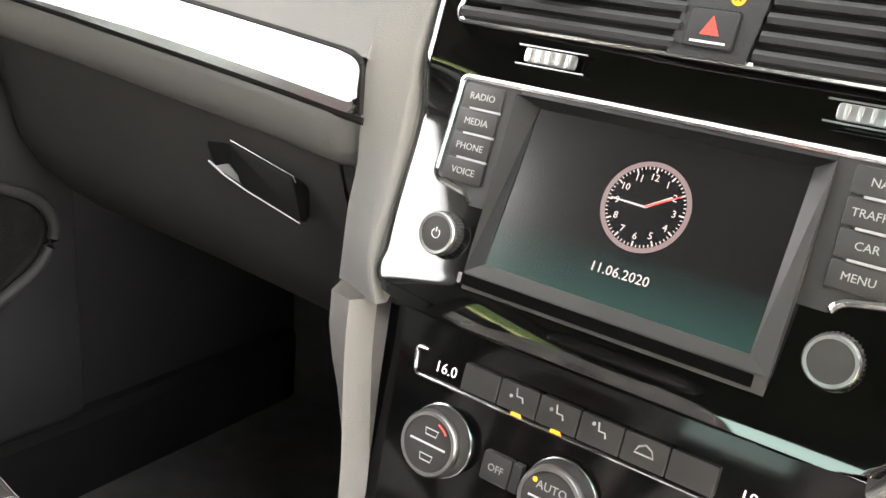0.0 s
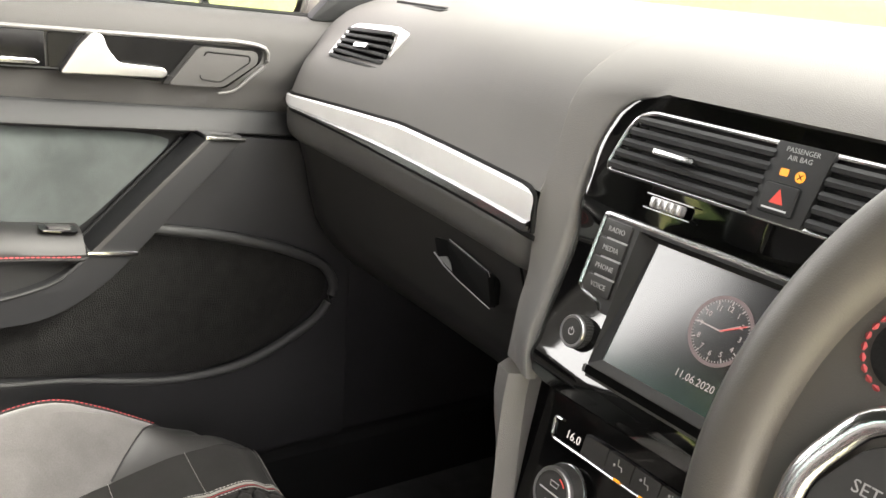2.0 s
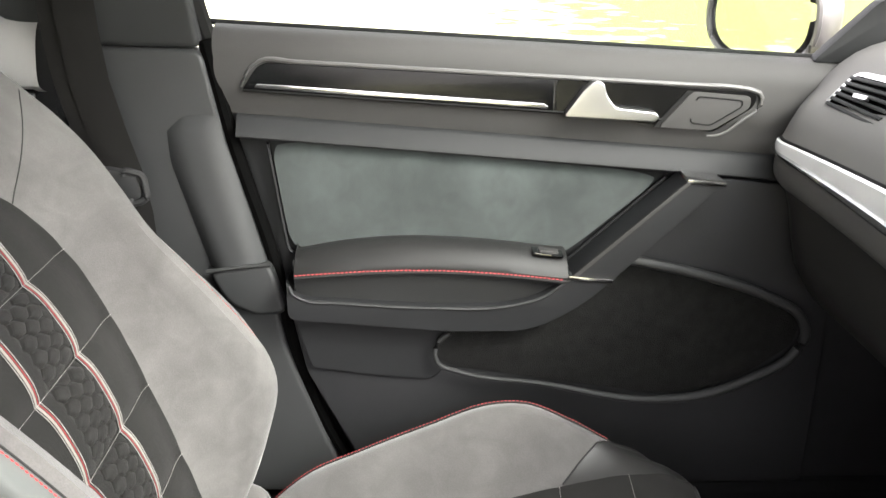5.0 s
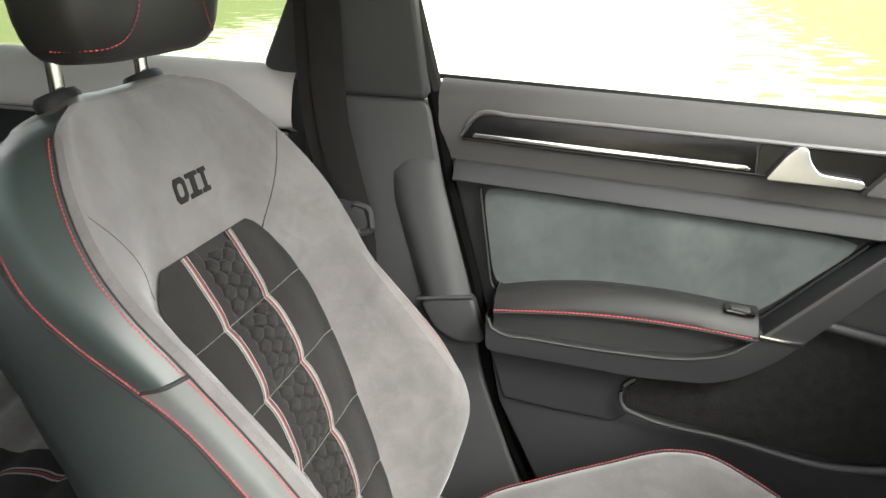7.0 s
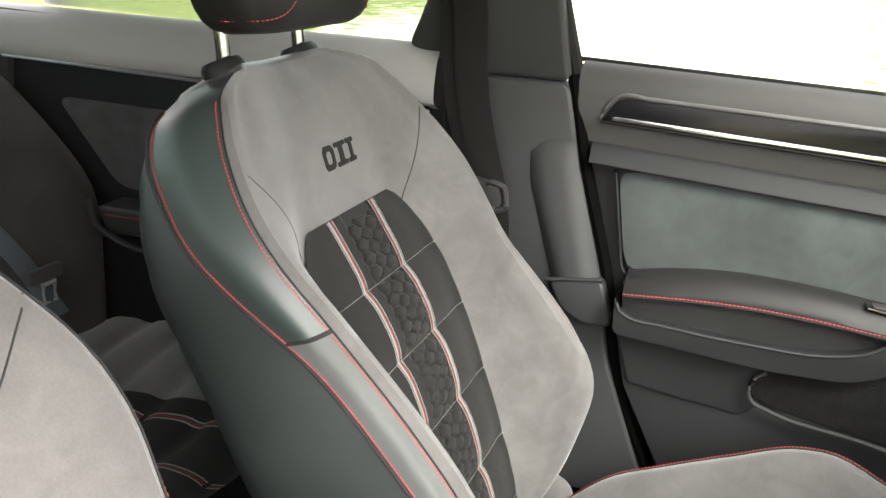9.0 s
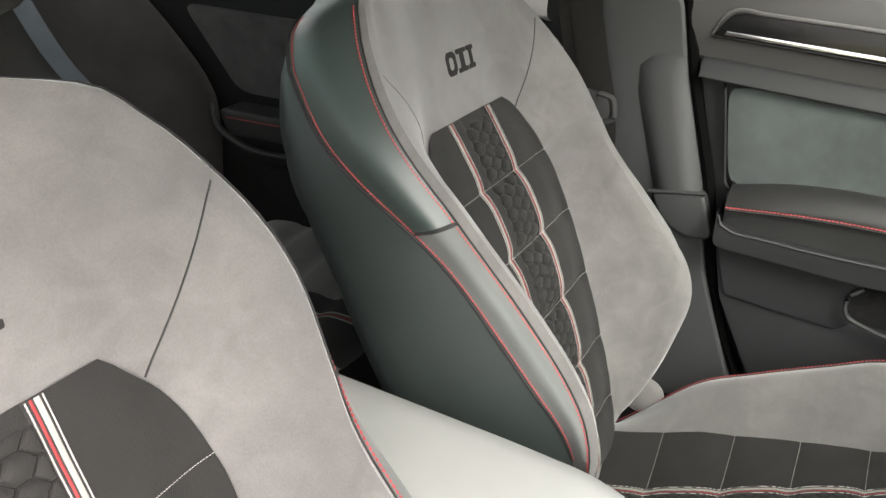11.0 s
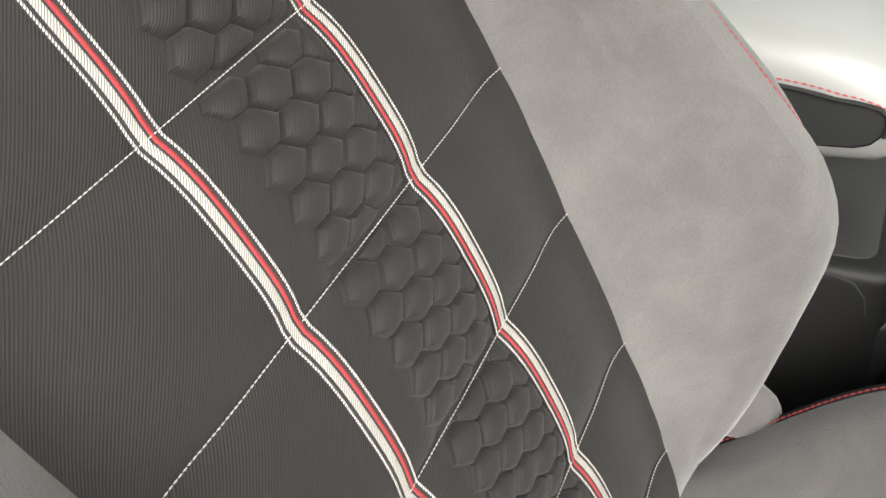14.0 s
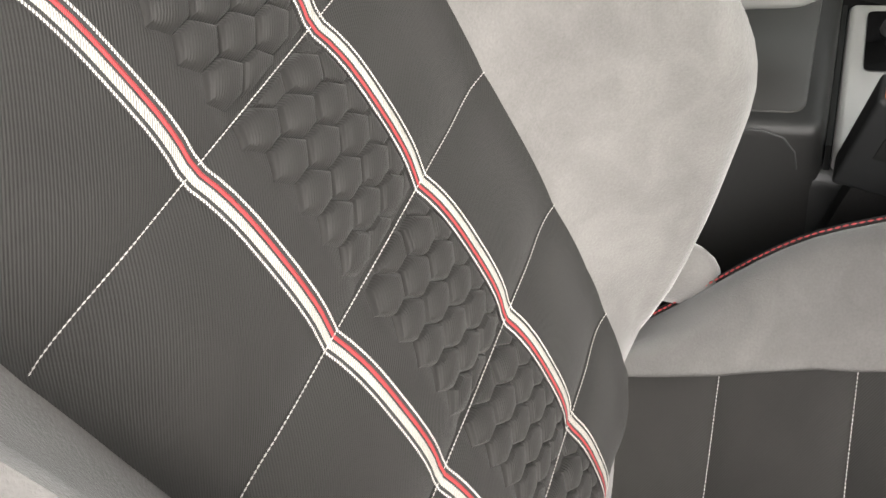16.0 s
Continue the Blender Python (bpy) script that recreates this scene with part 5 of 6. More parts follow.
def dash_profile(x):
    y, t, b = fascia_y(x), strip_top(x), strip_bot(x)
    crown = 1.030 + 0.006 * (x + 0.7)
    pts = [(1.02, 1.060), (0.88, 1.076), (0.72, 1.070), (0.61, crown + 0.026), (0.545, crown + 0.002), (0.520, crown - 0.020), (y + 0.012, t + 0.03), (y + 0.003, t + 0.006), (y, t)]
    return smooth_line(pts, 30)


part("dash_top", sheet([[Vector((x, p[0] + d, p[1] - d)) for p in dash_profile(x)] for x, d in [(v, 0.0) for v in np.linspace(-0.715, -0.2140, 26)] + [(-0.2136, 0.0008), (-0.2115, 0.0011)]]), SOFT_LIGHT, dash, "pale grey grained dashboard top")


def lip_profile(x):
    k = min(1.0, max(0.0, (x + 0.245) / 0.030))
    y, b = fascia_y(x) + 0.010 * k * k * (3 - 2 * k), strip_bot(x)
    return smooth_line([(y + 0.002, b + 0.001), (y - 0.004, b - 0.003), (y - 0.005, b - 0.012), (y - 0.002, b - 0.030), (y + 0.006, b - 0.040), (y + 0.014, b - 0.043)], 14)


part("dash_lip", sheet([[Vector((x, p[0], p[1])) for p in lip_profile(x)] for x in list(np.linspace(-0.715, -0.25, 22)) + list(np.linspace(-0.245, -0.2125, 8))]), SOFT, dash, "grey lower dashboard lip")


def under_profile(x):
    y, b = fascia_y(x), strip_bot(x)
    return smooth_line([(y + 0.012, b - 0.042), (y + 0.018, b - 0.055), (y + 0.026, b - 0.095), (y + 0.045, b - 0.16), (y + 0.10, b - 0.22), (y + 0.25, b - 0.27), (0.97, b - 0.28)], 18)


part("glovebox_door", sheet([[Vector((x, p[0], p[1])) for p in under_profile(x)] for x in np.linspace(-0.70, -0.245, 20)]), GLOVE, dash, "dark glovebox door")
part("dash_side", sheet([[Vector((x, p[0], p[1])) for p in under_profile(x)] for x in np.linspace(-0.241, -0.19, 5)]), GLOVE, dash)
# decor strip: dark gloss trim, the window's white reflection painted as its colour
rows = []
for x in list(np.linspace(-0.695, -0.230, 38)) + [-0.2155 - 0.0095 * (1 - math.sin(a)) for a in np.linspace(0.0, math.pi / 2, 10)]:
    y, t, b = fascia_y(x), strip_top(x), strip_bot(x)
    k = min(1.0, max(0.0, (-0.2155 - x) / 0.0095), (x + 0.70) / 0.02)
    k = math.sqrt(max(0.0, 1 - (1 - k) ** 2))
    c, h = (t + b) / 2, (t - b) / 2 - 0.0070 * (1 - k)
    rows.append([Vector((x, y - 0.001, c + h)), Vector((x, y - 0.005, c + h * 0.85)), Vector((x, y - 0.0065, c)), Vector((x, y - 0.006, c - h * 0.4))])
DECOR = mat("reflected_white_decor", (0.80, 0.80, 0.80), 0.22, metal=0.25, vary=0.08, scale=20, grain=400, bump=0.05)
part("decor_strip", sheet(rows), DECOR, dash, "glossy decor strip coloured as its white reflection")
rows = [[r[3], Vector((r[3].x, r[3].y - 0.0045, r[3].z - 0.001)), Vector((r[3].x, r[3].y - 0.0045, 2 * r[2].z - r[0].z + 0.004)), Vector((r[3].x, r[3].y, 2 * r[2].z - r[0].z + 0.002))] for r in rows]
part("decor_edge", sheet(rows), CHROME, dash, "chrome edge under the strip")
part("strip_gap", tube([(x, fascia_y(x) - 0.001, strip_bot(x) - 0.001) for x in np.linspace(-0.70, -0.212, 40)], 0.0030, 6), RUBBER, dash)
edge = [(x, strip_top(x) + 0.001) for x in np.linspace(-0.70, -0.226, 40)] + [(-0.2245 + 0.0105 * math.sin(a), strip_top(-0.22) - 0.0095 + 0.0105 * math.cos(a)) for a in np.linspace(0.2, math.pi / 2, 8)] + [(-0.2140, strip_bot(-0.2140) + 0.004)]
part("strip_gap", tube([(x, fascia_y(x) + 0.0005 - 0.004 * ease((x + 0.232) / 0.012), z) for x, z in edge], 0.0022, 6), RUBBER, dash)
# glovebox handle
G0 = Vector((-0.335, 0.503, 0.8075))
ge1, ge2 = Vector((0.985, 0.02, -0.16)).normalized(), Vector((0.05, 0.25, 0.96)).normalized()


def glove(a, b, c):
    n = ge1.cross(ge2).normalized()
    return G0 + ge1 * a + ge2 * b + n * c


part("handle_recess", prism(rpoly([(-0.062, 0.004), (-0.02, 0.016), (0.050, 0.010), (0.060, -0.016), (0.0, -0.016), (-0.045, -0.012)], 0.006, 3), -0.004, 0.003, 0.001, place=glove), LATCH, dash)
part("glovebox_handle", prism(rpoly([(-0.030, 0.014), (0.045, 0.012), (0.064, -0.016), (-0.005, -0.013)], 0.004, 3), 0.003, 0.011, 0.003, place=glove), LATCH, dash, "black glovebox latch")
part("latch_edge", tube([glove(-0.052, -0.010, 0.0035), glove(-0.030, -0.014, 0.005), glove(0.0, -0.0155, 0.008), glove(0.062, -0.017, 0.010)], [0.0010, 0.0010, 0.0006, 0.0005], 6), SATIN_DARK, dash)
part("latch_edge", tube([glove(-0.028, 0.0155, 0.010), glove(0.044, 0.0135, 0.010), glove(0.048, 0.010, 0.010)], 0.0005, 6), SATIN_DARK, dash)
part("recess_ramp", prism(rpoly([(-0.044, -0.0115), (-0.030, -0.004), (-0.004, -0.0145)], 0.002, 2), 0.0028, 0.0042, place=glove), SATIN_DARK, dash)

# side vent by the door
def vent_at(a, b, c):
    """Maps (across, up, out) to the slanting face of the side vent."""
    o = Vector((-0.575, 0.500, 0.990))
    e1, e2 = Vector((0.985, 0.14, 0.05)).normalized(), Vector((0.16, 0.42, 0.90)).normalized()
    n = e1.cross(e2).normalized()
    return o + e1 * a + e2 * b + n * c


side_vent = part("side_vent", prism(rpoly([(-0.077, -0.022), (0.060, -0.043), (0.0465, 0.0435), (-0.050, 0.0445)], [0.012, 0.010, 0.012, 0.018], 5), -0.014, 0.004, 0.003, place=vent_at), SILVER, dash, "silver side air vent")
part("vent_mouth", prism(rpoly([(-0.059, -0.005), (0.055, -0.019), (0.041, 0.0355), (-0.045, 0.038)], 0.006, 4), 0.003, 0.0046, place=vent_at), GAP, side_vent, "black vent mouth")
for i in range(6):
    k = 0.08 + i * 0.168
    x0, y0, x1, y1 = -0.057 + 0.012 * k, 0.042 * k - 0.005, 0.0535 - 0.012 * k, 0.0545 * k - 0.0185
    part("slat", prism([(x0, y0 - 0.0021), (x1, y1 - 0.0021), (x1, y1 + 0.0021), (x0, y0 + 0.0021)], 0.0046, 0.009, 0.001, place=vent_at), PLASTIC_GREY, side_vent)
part("slat_tab", prism(rect(0.002, 0.0125, 0.026, 0.006, 0.002, 2), 0.009, 0.014, 0.001, place=vent_at), CHROME, side_vent)
part("vent_wheel", prism(rect(-0.012, -0.0265, 0.030, 0.007, 0.002, 2), 0.004, 0.0065, 0.001, place=vent_at), SILVER, side_vent)
part("vent_cheek", prism(rpoly([(-0.075, -0.020), (-0.050, -0.024), (-0.055, -0.010), (-0.070, -0.008)], 0.004, 3), 0.004, 0.0052, place=vent_at), PIANO, side_vent)
part("print_bar", prism(rect(0, 0, 0.030, 0.006, 0.001, 2), 0.0, 0.0006, place=lambda a, b, c: Vector((-0.455 + a, 0.4935 + 0.35 * b - c, 0.962 + 0.93 * b))), GREY_INK, dash)
# demister slot on top
part("demister_slot", prism(rpoly([(-0.075, -0.012), (0.06, -0.012), (0.07, 0.012), (-0.065, 0.012)], 0.006, 3), -0.002, 0.0025, 0.001, place=lambda a, b, c: Vector((-0.60 + a, 0.60 + b - 0.1 * a, 1.050 + c + 0.10 * b))), PLASTIC, dash)
for i in range(3):
    part("slot_slat", box(-0.66, -0.545, 0.593 + i * 0.007, 0.596 + i * 0.007, 1.050, 1.0545), PLASTIC_GREY, dash)

# middle of the dashboard over the stack, on to the driver's side
HOOD = [(1.02, 1.060), (0.88, 1.076), (0.72, 1.072), (0.61, 1.060), (0.562, 1.044), (0.541, 1.030)]
part("dash_driver", sheet([[Vector((x, p[0], p[1])) for p in smooth_line([(1.02, 1.060), (0.88, 1.076), (0.70, 1.070), (0.58, 1.05), (0.50, 1.03), (0.485, 0.95), (0.50, 0.86), (0.56, 0.72), (0.70, 0.62), (0.97, 0.60)], 30)] for x in np.linspace(0.206, 0.72, 12)]), SOFT, dash, "grey dashboard before the driver")

# ---- centre stack: (x across, y up along its face, z out of it) ----
STACK = Matrix(((1, 0, 0, 0), (0, 0.258, -0.966, 0.46), (0, 0.966, 0.258, 0.741), (0, 0, 0, 1)))
CX = -0.005
stack = empty("centre_stack", STACK, "piano black centre stack with display, vents and climate controls", "centre console")


def both(left):
    """Mirrors an outline's left half, given from bottom to top, about the middle."""
    return left + [(2 * CX - x, y) for x, y in left[::-1]]


HALF_W = spline([0.026, 0.029, 0.036, 0.060, 0.150, 0.200, 0.250, 0.268, 0.279, 0.287], [0.115, 0.145, 0.160, 0.167, 0.173, 0.175, 0.169, 0.159, 0.143, 0.105])


def flank(y):
    """How far the outer wings of the glossy panel swell out towards their foot."""
    return 1.25 * max(0.0, 0.150 - max(y, 0.052)) ** 2 + 0.30 * max(0.0, 0.052 - y) - 9.0 * max(0.0, 0.052 - y) ** 2


def stack_z(x, y):
    """The glossy panel: leaning forward low down, its flanks falling away."""
    turn = 0.105 * ease((y - 0.150) / 0.040) * (-0.100 - min(x, CX))
    return -0.002 + turn + 0.85 * flank(y) + 0.035 * max(0.0, 0.200 - y) - 0.06 * max(0.0, abs(x - CX) - 0.100) ** 2 + 4.0 * max(0.0, 0.047 - y) ** 2


rows = []
for y, dz in [(0.0262, -0.03), (0.0262, -0.0035)] + [(q, 0.0) for q in np.linspace(0.0285, 0.284, 72)] + [(0.287, -0.0035), (0.287, -0.03)]:
    w = HALF_W(y)
    row = []
    for t, e in [(-1.0, -0.03), (-1.0, -0.0045), (-0.985, -0.0016)] + [(q, 0.0) for q in np.linspace(-0.965, 0.965, 120)] + [(0.985, -0.0016), (1.0, -0.0045), (1.0, -0.03)]:
        row.append((CX + w * t, y, stack_z(CX + w * t, y) + min(dz, e)))
    rows.append(row)
bm = sheet(rows)
bmesh.ops.delete(bm, geom=[f for f in bm.faces if abs(f.calc_center_median().x - CX) < 0.093 and 0.066 < f.calc_center_median().y < 0.172], context="FACES")
part("upper_panel", bm, PIANO, stack, "glossy piano black panel")
lower = both([(-0.148, -0.150), (-0.149, -0.107), (-0.160, -0.03), (-0.166, 0.024)])
part("lower_panel", prism(lower, -0.030, -0.006, 0.002), GLOSS_LOW, stack, "glossy black climate panel")
part("panel_gap", tube([(x, 0.0235 + 0.006 * ((x - CX) / 0.16) ** 4, -0.004) for x in np.linspace(-0.162, 0.152, 30)], 0.0022, 6), RUBBER, stack)

# infotainment unit
unit = [(-0.1135, 0.0512), (0.1035, 0.0512), (0.1075, 0.1040), (0.112, 0.1085), (0.1335, 0.1125), (0.1375, 0.117), (0.1330, 0.1805), (-0.1430, 0.1805), (-0.1475, 0.117), (-0.1435, 0.1125), (-0.122, 0.1085), (-0.1175, 0.1040)]
X0, X1, Y0, Y1 = -0.0885, 0.0788, 0.0698, 0.1710
radio = part("display_unit", prism(rect((X0 + X1) / 2, (Y0 + Y1) / 2, X1 - X0 + 0.02, Y1 - Y0 + 0.012), -0.016, -0.0130), BUTTON, stack, "matt black display unit")
unit_r = rpoly(unit, 0.004, 3)
for name, cuts in (("button_panel", ((0, X0 - 0.0118, False),)), ("button_panel", ((0, X1 + 0.0118, True),)), ("lower_rail", ((0, X0 - 0.0118, True), (0, X1 + 0.0118, False), (1, Y0 - 0.0078, False))), ("upper_rail", ((0, X0 - 0.0118, True), (0, X1 + 0.0118, False), (1, Y1 + 0.0048, True)))):
    piece = unit_r
    for axis, limit, above in cuts:
        piece = clipped(piece, axis, limit, above)
    part(name, prism(piece, -0.004, 0.0155 if name == "lower_rail" else 0.0040, 0.0006), BUTTON, radio)
edge = rpoly(unit, 0.004, 3)
up_edge = [q for q in edge if q[1] > 0.1025]
part("chrome_frame", tube([(x, y, 0.0034) for x, y in [(0.1075, 0.104)] + [q for q in edge[edge.index(up_edge[0]):] if q[1] > 0.1025]], 0.0025, 8), CHROME, radio, "bright chrome frame")
# display set back and tilted up, in a surround of four sloping bars
S_TILT = radians(10.5)
S_MID = 0.0046


def screen_z(y):
    return S_MID - math.tan(S_TILT) * (y - 0.1204)


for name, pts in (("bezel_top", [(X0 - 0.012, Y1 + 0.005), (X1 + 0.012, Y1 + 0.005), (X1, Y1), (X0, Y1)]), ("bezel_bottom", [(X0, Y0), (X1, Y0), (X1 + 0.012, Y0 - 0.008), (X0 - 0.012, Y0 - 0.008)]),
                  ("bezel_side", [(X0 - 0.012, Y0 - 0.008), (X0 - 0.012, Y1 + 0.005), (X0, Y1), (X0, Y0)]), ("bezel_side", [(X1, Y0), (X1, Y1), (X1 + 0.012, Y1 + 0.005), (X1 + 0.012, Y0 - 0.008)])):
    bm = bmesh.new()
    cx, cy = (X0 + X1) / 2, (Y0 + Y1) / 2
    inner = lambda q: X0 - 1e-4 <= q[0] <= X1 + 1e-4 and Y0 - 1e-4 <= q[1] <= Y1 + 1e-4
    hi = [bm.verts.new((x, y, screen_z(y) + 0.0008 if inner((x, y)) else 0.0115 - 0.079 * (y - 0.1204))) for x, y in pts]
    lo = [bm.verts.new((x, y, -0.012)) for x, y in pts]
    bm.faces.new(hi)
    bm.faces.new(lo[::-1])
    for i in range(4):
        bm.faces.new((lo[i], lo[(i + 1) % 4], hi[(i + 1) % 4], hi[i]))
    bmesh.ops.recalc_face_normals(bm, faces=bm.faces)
    # shade of the top and left bars is put in as darker plastic
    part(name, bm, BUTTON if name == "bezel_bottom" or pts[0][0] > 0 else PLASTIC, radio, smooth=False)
screen = part("screen", prism([(X0 - 0.001, Y0 - 0.001), (X1 + 0.001, Y0 - 0.001), (X1 + 0.001, Y1 + 0.001), (X0 - 0.001, Y1 + 0.001)], 0.001, 0.0046), DISPLAY, radio, "dark display showing a clock and the date", smooth=False)
screen.matrix_basis = Matrix.Translation((0, 0.1204, S_MID)) @ Matrix.Rotation(-S_TILT, 4, "X") @ Matrix.Translation((0, -0.1204, -0.0046))
ZS = 0.0049
cc = (-0.0023, 0.1290)
part("clock_ring", prism([(cc[0] + r * math.cos(a), cc[1] + r * math.sin(a)) for r, a in [(0.0268, t) for t in np.linspace(0, math.tau, 49)] + [(0.0240, t) for t in np.linspace(math.tau, 0, 49)]], ZS - 0.0002, ZS), SCREEN_RING, screen)
for i in range(60):
    a = i * math.tau / 60
    r0, wd = (0.0205, 0.00045) if i % 5 == 0 else (0.0222, 0.00028)
    d, e = Vector((math.sin(a), math.cos(a))), Vector((math.cos(a), -math.sin(a)))
    q = [Vector(cc) + d * r0 - e * wd, Vector(cc) + d * 0.0236 - e * wd, Vector(cc) + d * 0.0236 + e * wd, Vector(cc) + d * r0 + e * wd]
    part("minute_mark", prism([tuple(v) for v in q], ZS - 0.0002, ZS), SCREEN_INK, screen, smooth=False)
for i in range(1, 13):
    a = i * math.tau / 12
    part("numeral", words(str(i), 0.0058, cc[0] + 0.0176 * math.sin(a), cc[1] + 0.0176 * math.cos(a), ZS, thick=0.0001), SCREEN_INK, screen, smooth=False)
for a, r, wd, m in ((radians(272), 0.0215, 0.0006, SCREEN_INK), (radians(57), 0.0165, 0.0008, SCREEN_INK), (radians(60), 0.0215, 0.0005, SCREEN_RED)):
    d, e = Vector((math.sin(a), math.cos(a))), Vector((math.cos(a), -math.sin(a)))
    q = [Vector(cc) - e * wd, Vector(cc) + d * r - e * wd * 0.7, Vector(cc) + d * r + e * wd * 0.7, Vector(cc) + e * wd]
    part("clock_hand", prism([tuple(v) for v in q], ZS, ZS + (0.0003 if m is SCREEN_RED else 0.0002)), m, screen, smooth=False)
part("date", words("11.06.2020", 0.0084, -0.0037, 0.0882, ZS, thick=0.0001), SCREEN_INK, screen, smooth=False)
# buttons with printed words
for side, texts in ((-1, ("RADIO", "MEDIA", "PHONE", "VOICE")), (1, ("NAV", "TRAFFIC", "CAR", "MENU"))):
    for i, t in enumerate(texts):
        y = 0.1694 - i * 0.01605
        x = CX + side * (0.1200 + 0.0004 * i)
        b = part("button", prism(rect(x, y, 0.030, 0.0146, 0.0015, 2), 0.003, 0.0058, 0.0008), BUTTON, radio)
        part("print", words(t, 0.0062, x, y - 0.0002, 0.0059, thick=0.0001), PALE_INK, b, smooth=False)
        if i < 3:
            part("button_line", box(x - 0.0075, x + 0.0155, y - 0.0086, y - 0.0072, 0.005, 0.0064), GREY_INK, b)
# slot under the display
part("disc_slot", prism(rect(-0.010, 0.0572, 0.188, 0.0070, 0.001, 2), 0.0150, 0.0159), GAP, radio, "black slot")
part("slot_end", prism(rect(-0.1025, 0.0575, 0.003, 0.0068, 0.001, 2), 0.0150, 0.0166), CHROME, radio)
# rotary knobs
for x, y in ((-0.1265, 0.0795), (0.1170, 0.0797)):
    k = part("rotary_knob", lathe([(0.0160, -0.001), (0.0160, 0.002), (0.0148, 0.003), (0.0138, 0.004), (0.0140, 0.0150), (0.0134, 0.0175), (0.0112, 0.0180)], x, y, 40), BUTTON, radio, "black rotary knob")
    part("knob_ring", lathe([(0.0139, 0.0155), (0.0139, 0.0174), (0.0130, 0.0186), (0.0112, 0.0184), (0.0112, 0.016)], x, y, 40), SATIN_DARK, k, "satin silver ring")
    part("knob_base", lathe([(0.0176, 0.0), (0.0174, 0.0018), (0.0161, 0.0022)], x, y, 40), SATIN_DARK, k)
    part("knob_cap", lathe([(0.0112, 0.016), (0.0108, 0.0180), (0.006, 0.0183)], x, y, 40), BUTTON, k)
    for j in range(36):
        a = j * math.tau / 36
        part("knurl", box(x + 0.0140 * math.cos(a) - 0.0004, x + 0.0140 * math.cos(a) + 0.0004, y + 0.0140 * math.sin(a) - 0.0004, y + 0.0140 * math.sin(a) + 0.0004, 0.0045, 0.0148), BUTTON, k, smooth=False)
    if x < 0:
        part("power_mark", tube([(x + 0.0030 * math.cos(a), y + 0.0030 * math.sin(a), 0.0185) for a in np.linspace(radians(125), radians(415), 16)], 0.0003, 4), WHITE_INK, k)
        part("power_mark", box(x - 0.0003, x + 0.0003, y + 0.001, y + 0.004, 0.0183, 0.0187), WHITE_INK, k)

# central vents
va = empty("air_vents", STACK, "pair of centre air vents in a chrome frame", "air vent")
vframe = both([(-0.158, 0.2155), (-0.160, 0.222), (-0.150, 0.252), (-0.142, 0.264), (-0.128, 0.269)])
bm = prism(rpoly(vframe, 0.006, 4), -0.014, 0.0012)
part("vent_mouth", bm, RUBBER, va, "dark vent mouth")
part("chrome_frame", tube([(x, y, 0.003) for x, y in rpoly(vframe, [0.008, 0.008, 0.01, 0.012, 0.012] * 2, 5)], 0.0022, 8, True), CHROME, va, "bright chrome frame")
for s in (-1, 1):
    for i in range(5):
        y = 0.2215 + i * 0.0100
        xo = -0.156 + 0.018 * (i / 4) ** 1.3
        x0, x1 = (xo, -0.0105 + i * 0.0012) if s < 0 else (0.0345 + i * 0.0012, 2 * CX - xo)
        rows = [[(x, y + a, b) for a, b in ((-0.0040, 0.0015), (-0.0032, 0.0075), (0.0, 0.0085), (0.0028, 0.0062), (0.0032, 0.0015))] for x in np.linspace(x0, x1, 6)]
        part("slat", sheet(rows), PLASTIC_GREY, va)
    xt = -0.088 if s < 0 else 0.118
    part("slat_tab", prism(rpoly([(xt - 0.021, 0.2370), (xt + 0.020, 0.2370), (xt + 0.021, 0.2420), (xt - 0.021, 0.2420)], 0.0012, 2), 0.006, 0.0135, 0.001), CHROME, va, "bright vane tab")
# thumb wheels
for x in (-0.087, 0.1005):
    w = part("thumb_wheel", prism(rect(x, 0.2010, 0.036, 0.0090, 0.002, 2), 0.0, 0.0022, 0.0008), SATIN_DARK, va, "ribbed silver thumb wheel")
    for i in range(5):
        part("rib", box(x - 0.0142 + i * 0.0066, x - 0.0120 + i * 0.0066, 0.1972, 0.2048, 0.002, 0.0042, 0.0005), SILVER, w)
    for dy in (-0.0058, 0.0058):
        part("wheel_slot", box(x - 0.024, x + 0.024, 0.2010 + dy - 0.0005, 0.2010 + dy + 0.0005, 0.0, 0.0012), SATIN_DARK, w)
# hazard and airbag panel
hz = part("switch_panel", prism([(-0.0135, 0.2150), (0.0315, 0.2150), (0.0385, 0.2710), (-0.0065, 0.2710)], 0.001, 0.0068, 0.001), PLASTIC_GREY, va, "grey switch panel")
part("print", words("PASSENGER", 0.0052, 0.0150, 0.2660, 0.0070, thick=0.0001), GREY_INK, hz, smooth=False)
part("print", words("AIR BAG", 0.0052, 0.0145, 0.2605, 0.0070, thick=0.0001), GREY_INK, hz, smooth=False)
part("airbag_light", prism(rect(0.0058, 0.2500, 0.0068, 0.0052, 0.0008, 2), 0.0066, 0.0071), AMBER, hz, "amber warning light")
part("airbag_light", lathe([(0.0040, 0.0066), (0.0040, 0.0071)], 0.0190, 0.2492, 20), AMBER, hz, "amber warning light")
for ang in (0.8, -0.8):
    d = Vector((math.cos(ang), math.sin(ang))) * 0.0026
    part("light_mark", tube([(0.0190 - d.x, 0.2492 - d.y, 0.0072), (0.0190 + d.x, 0.2492 + d.y, 0.0072)], 0.0004, 4), PLASTIC, hz)
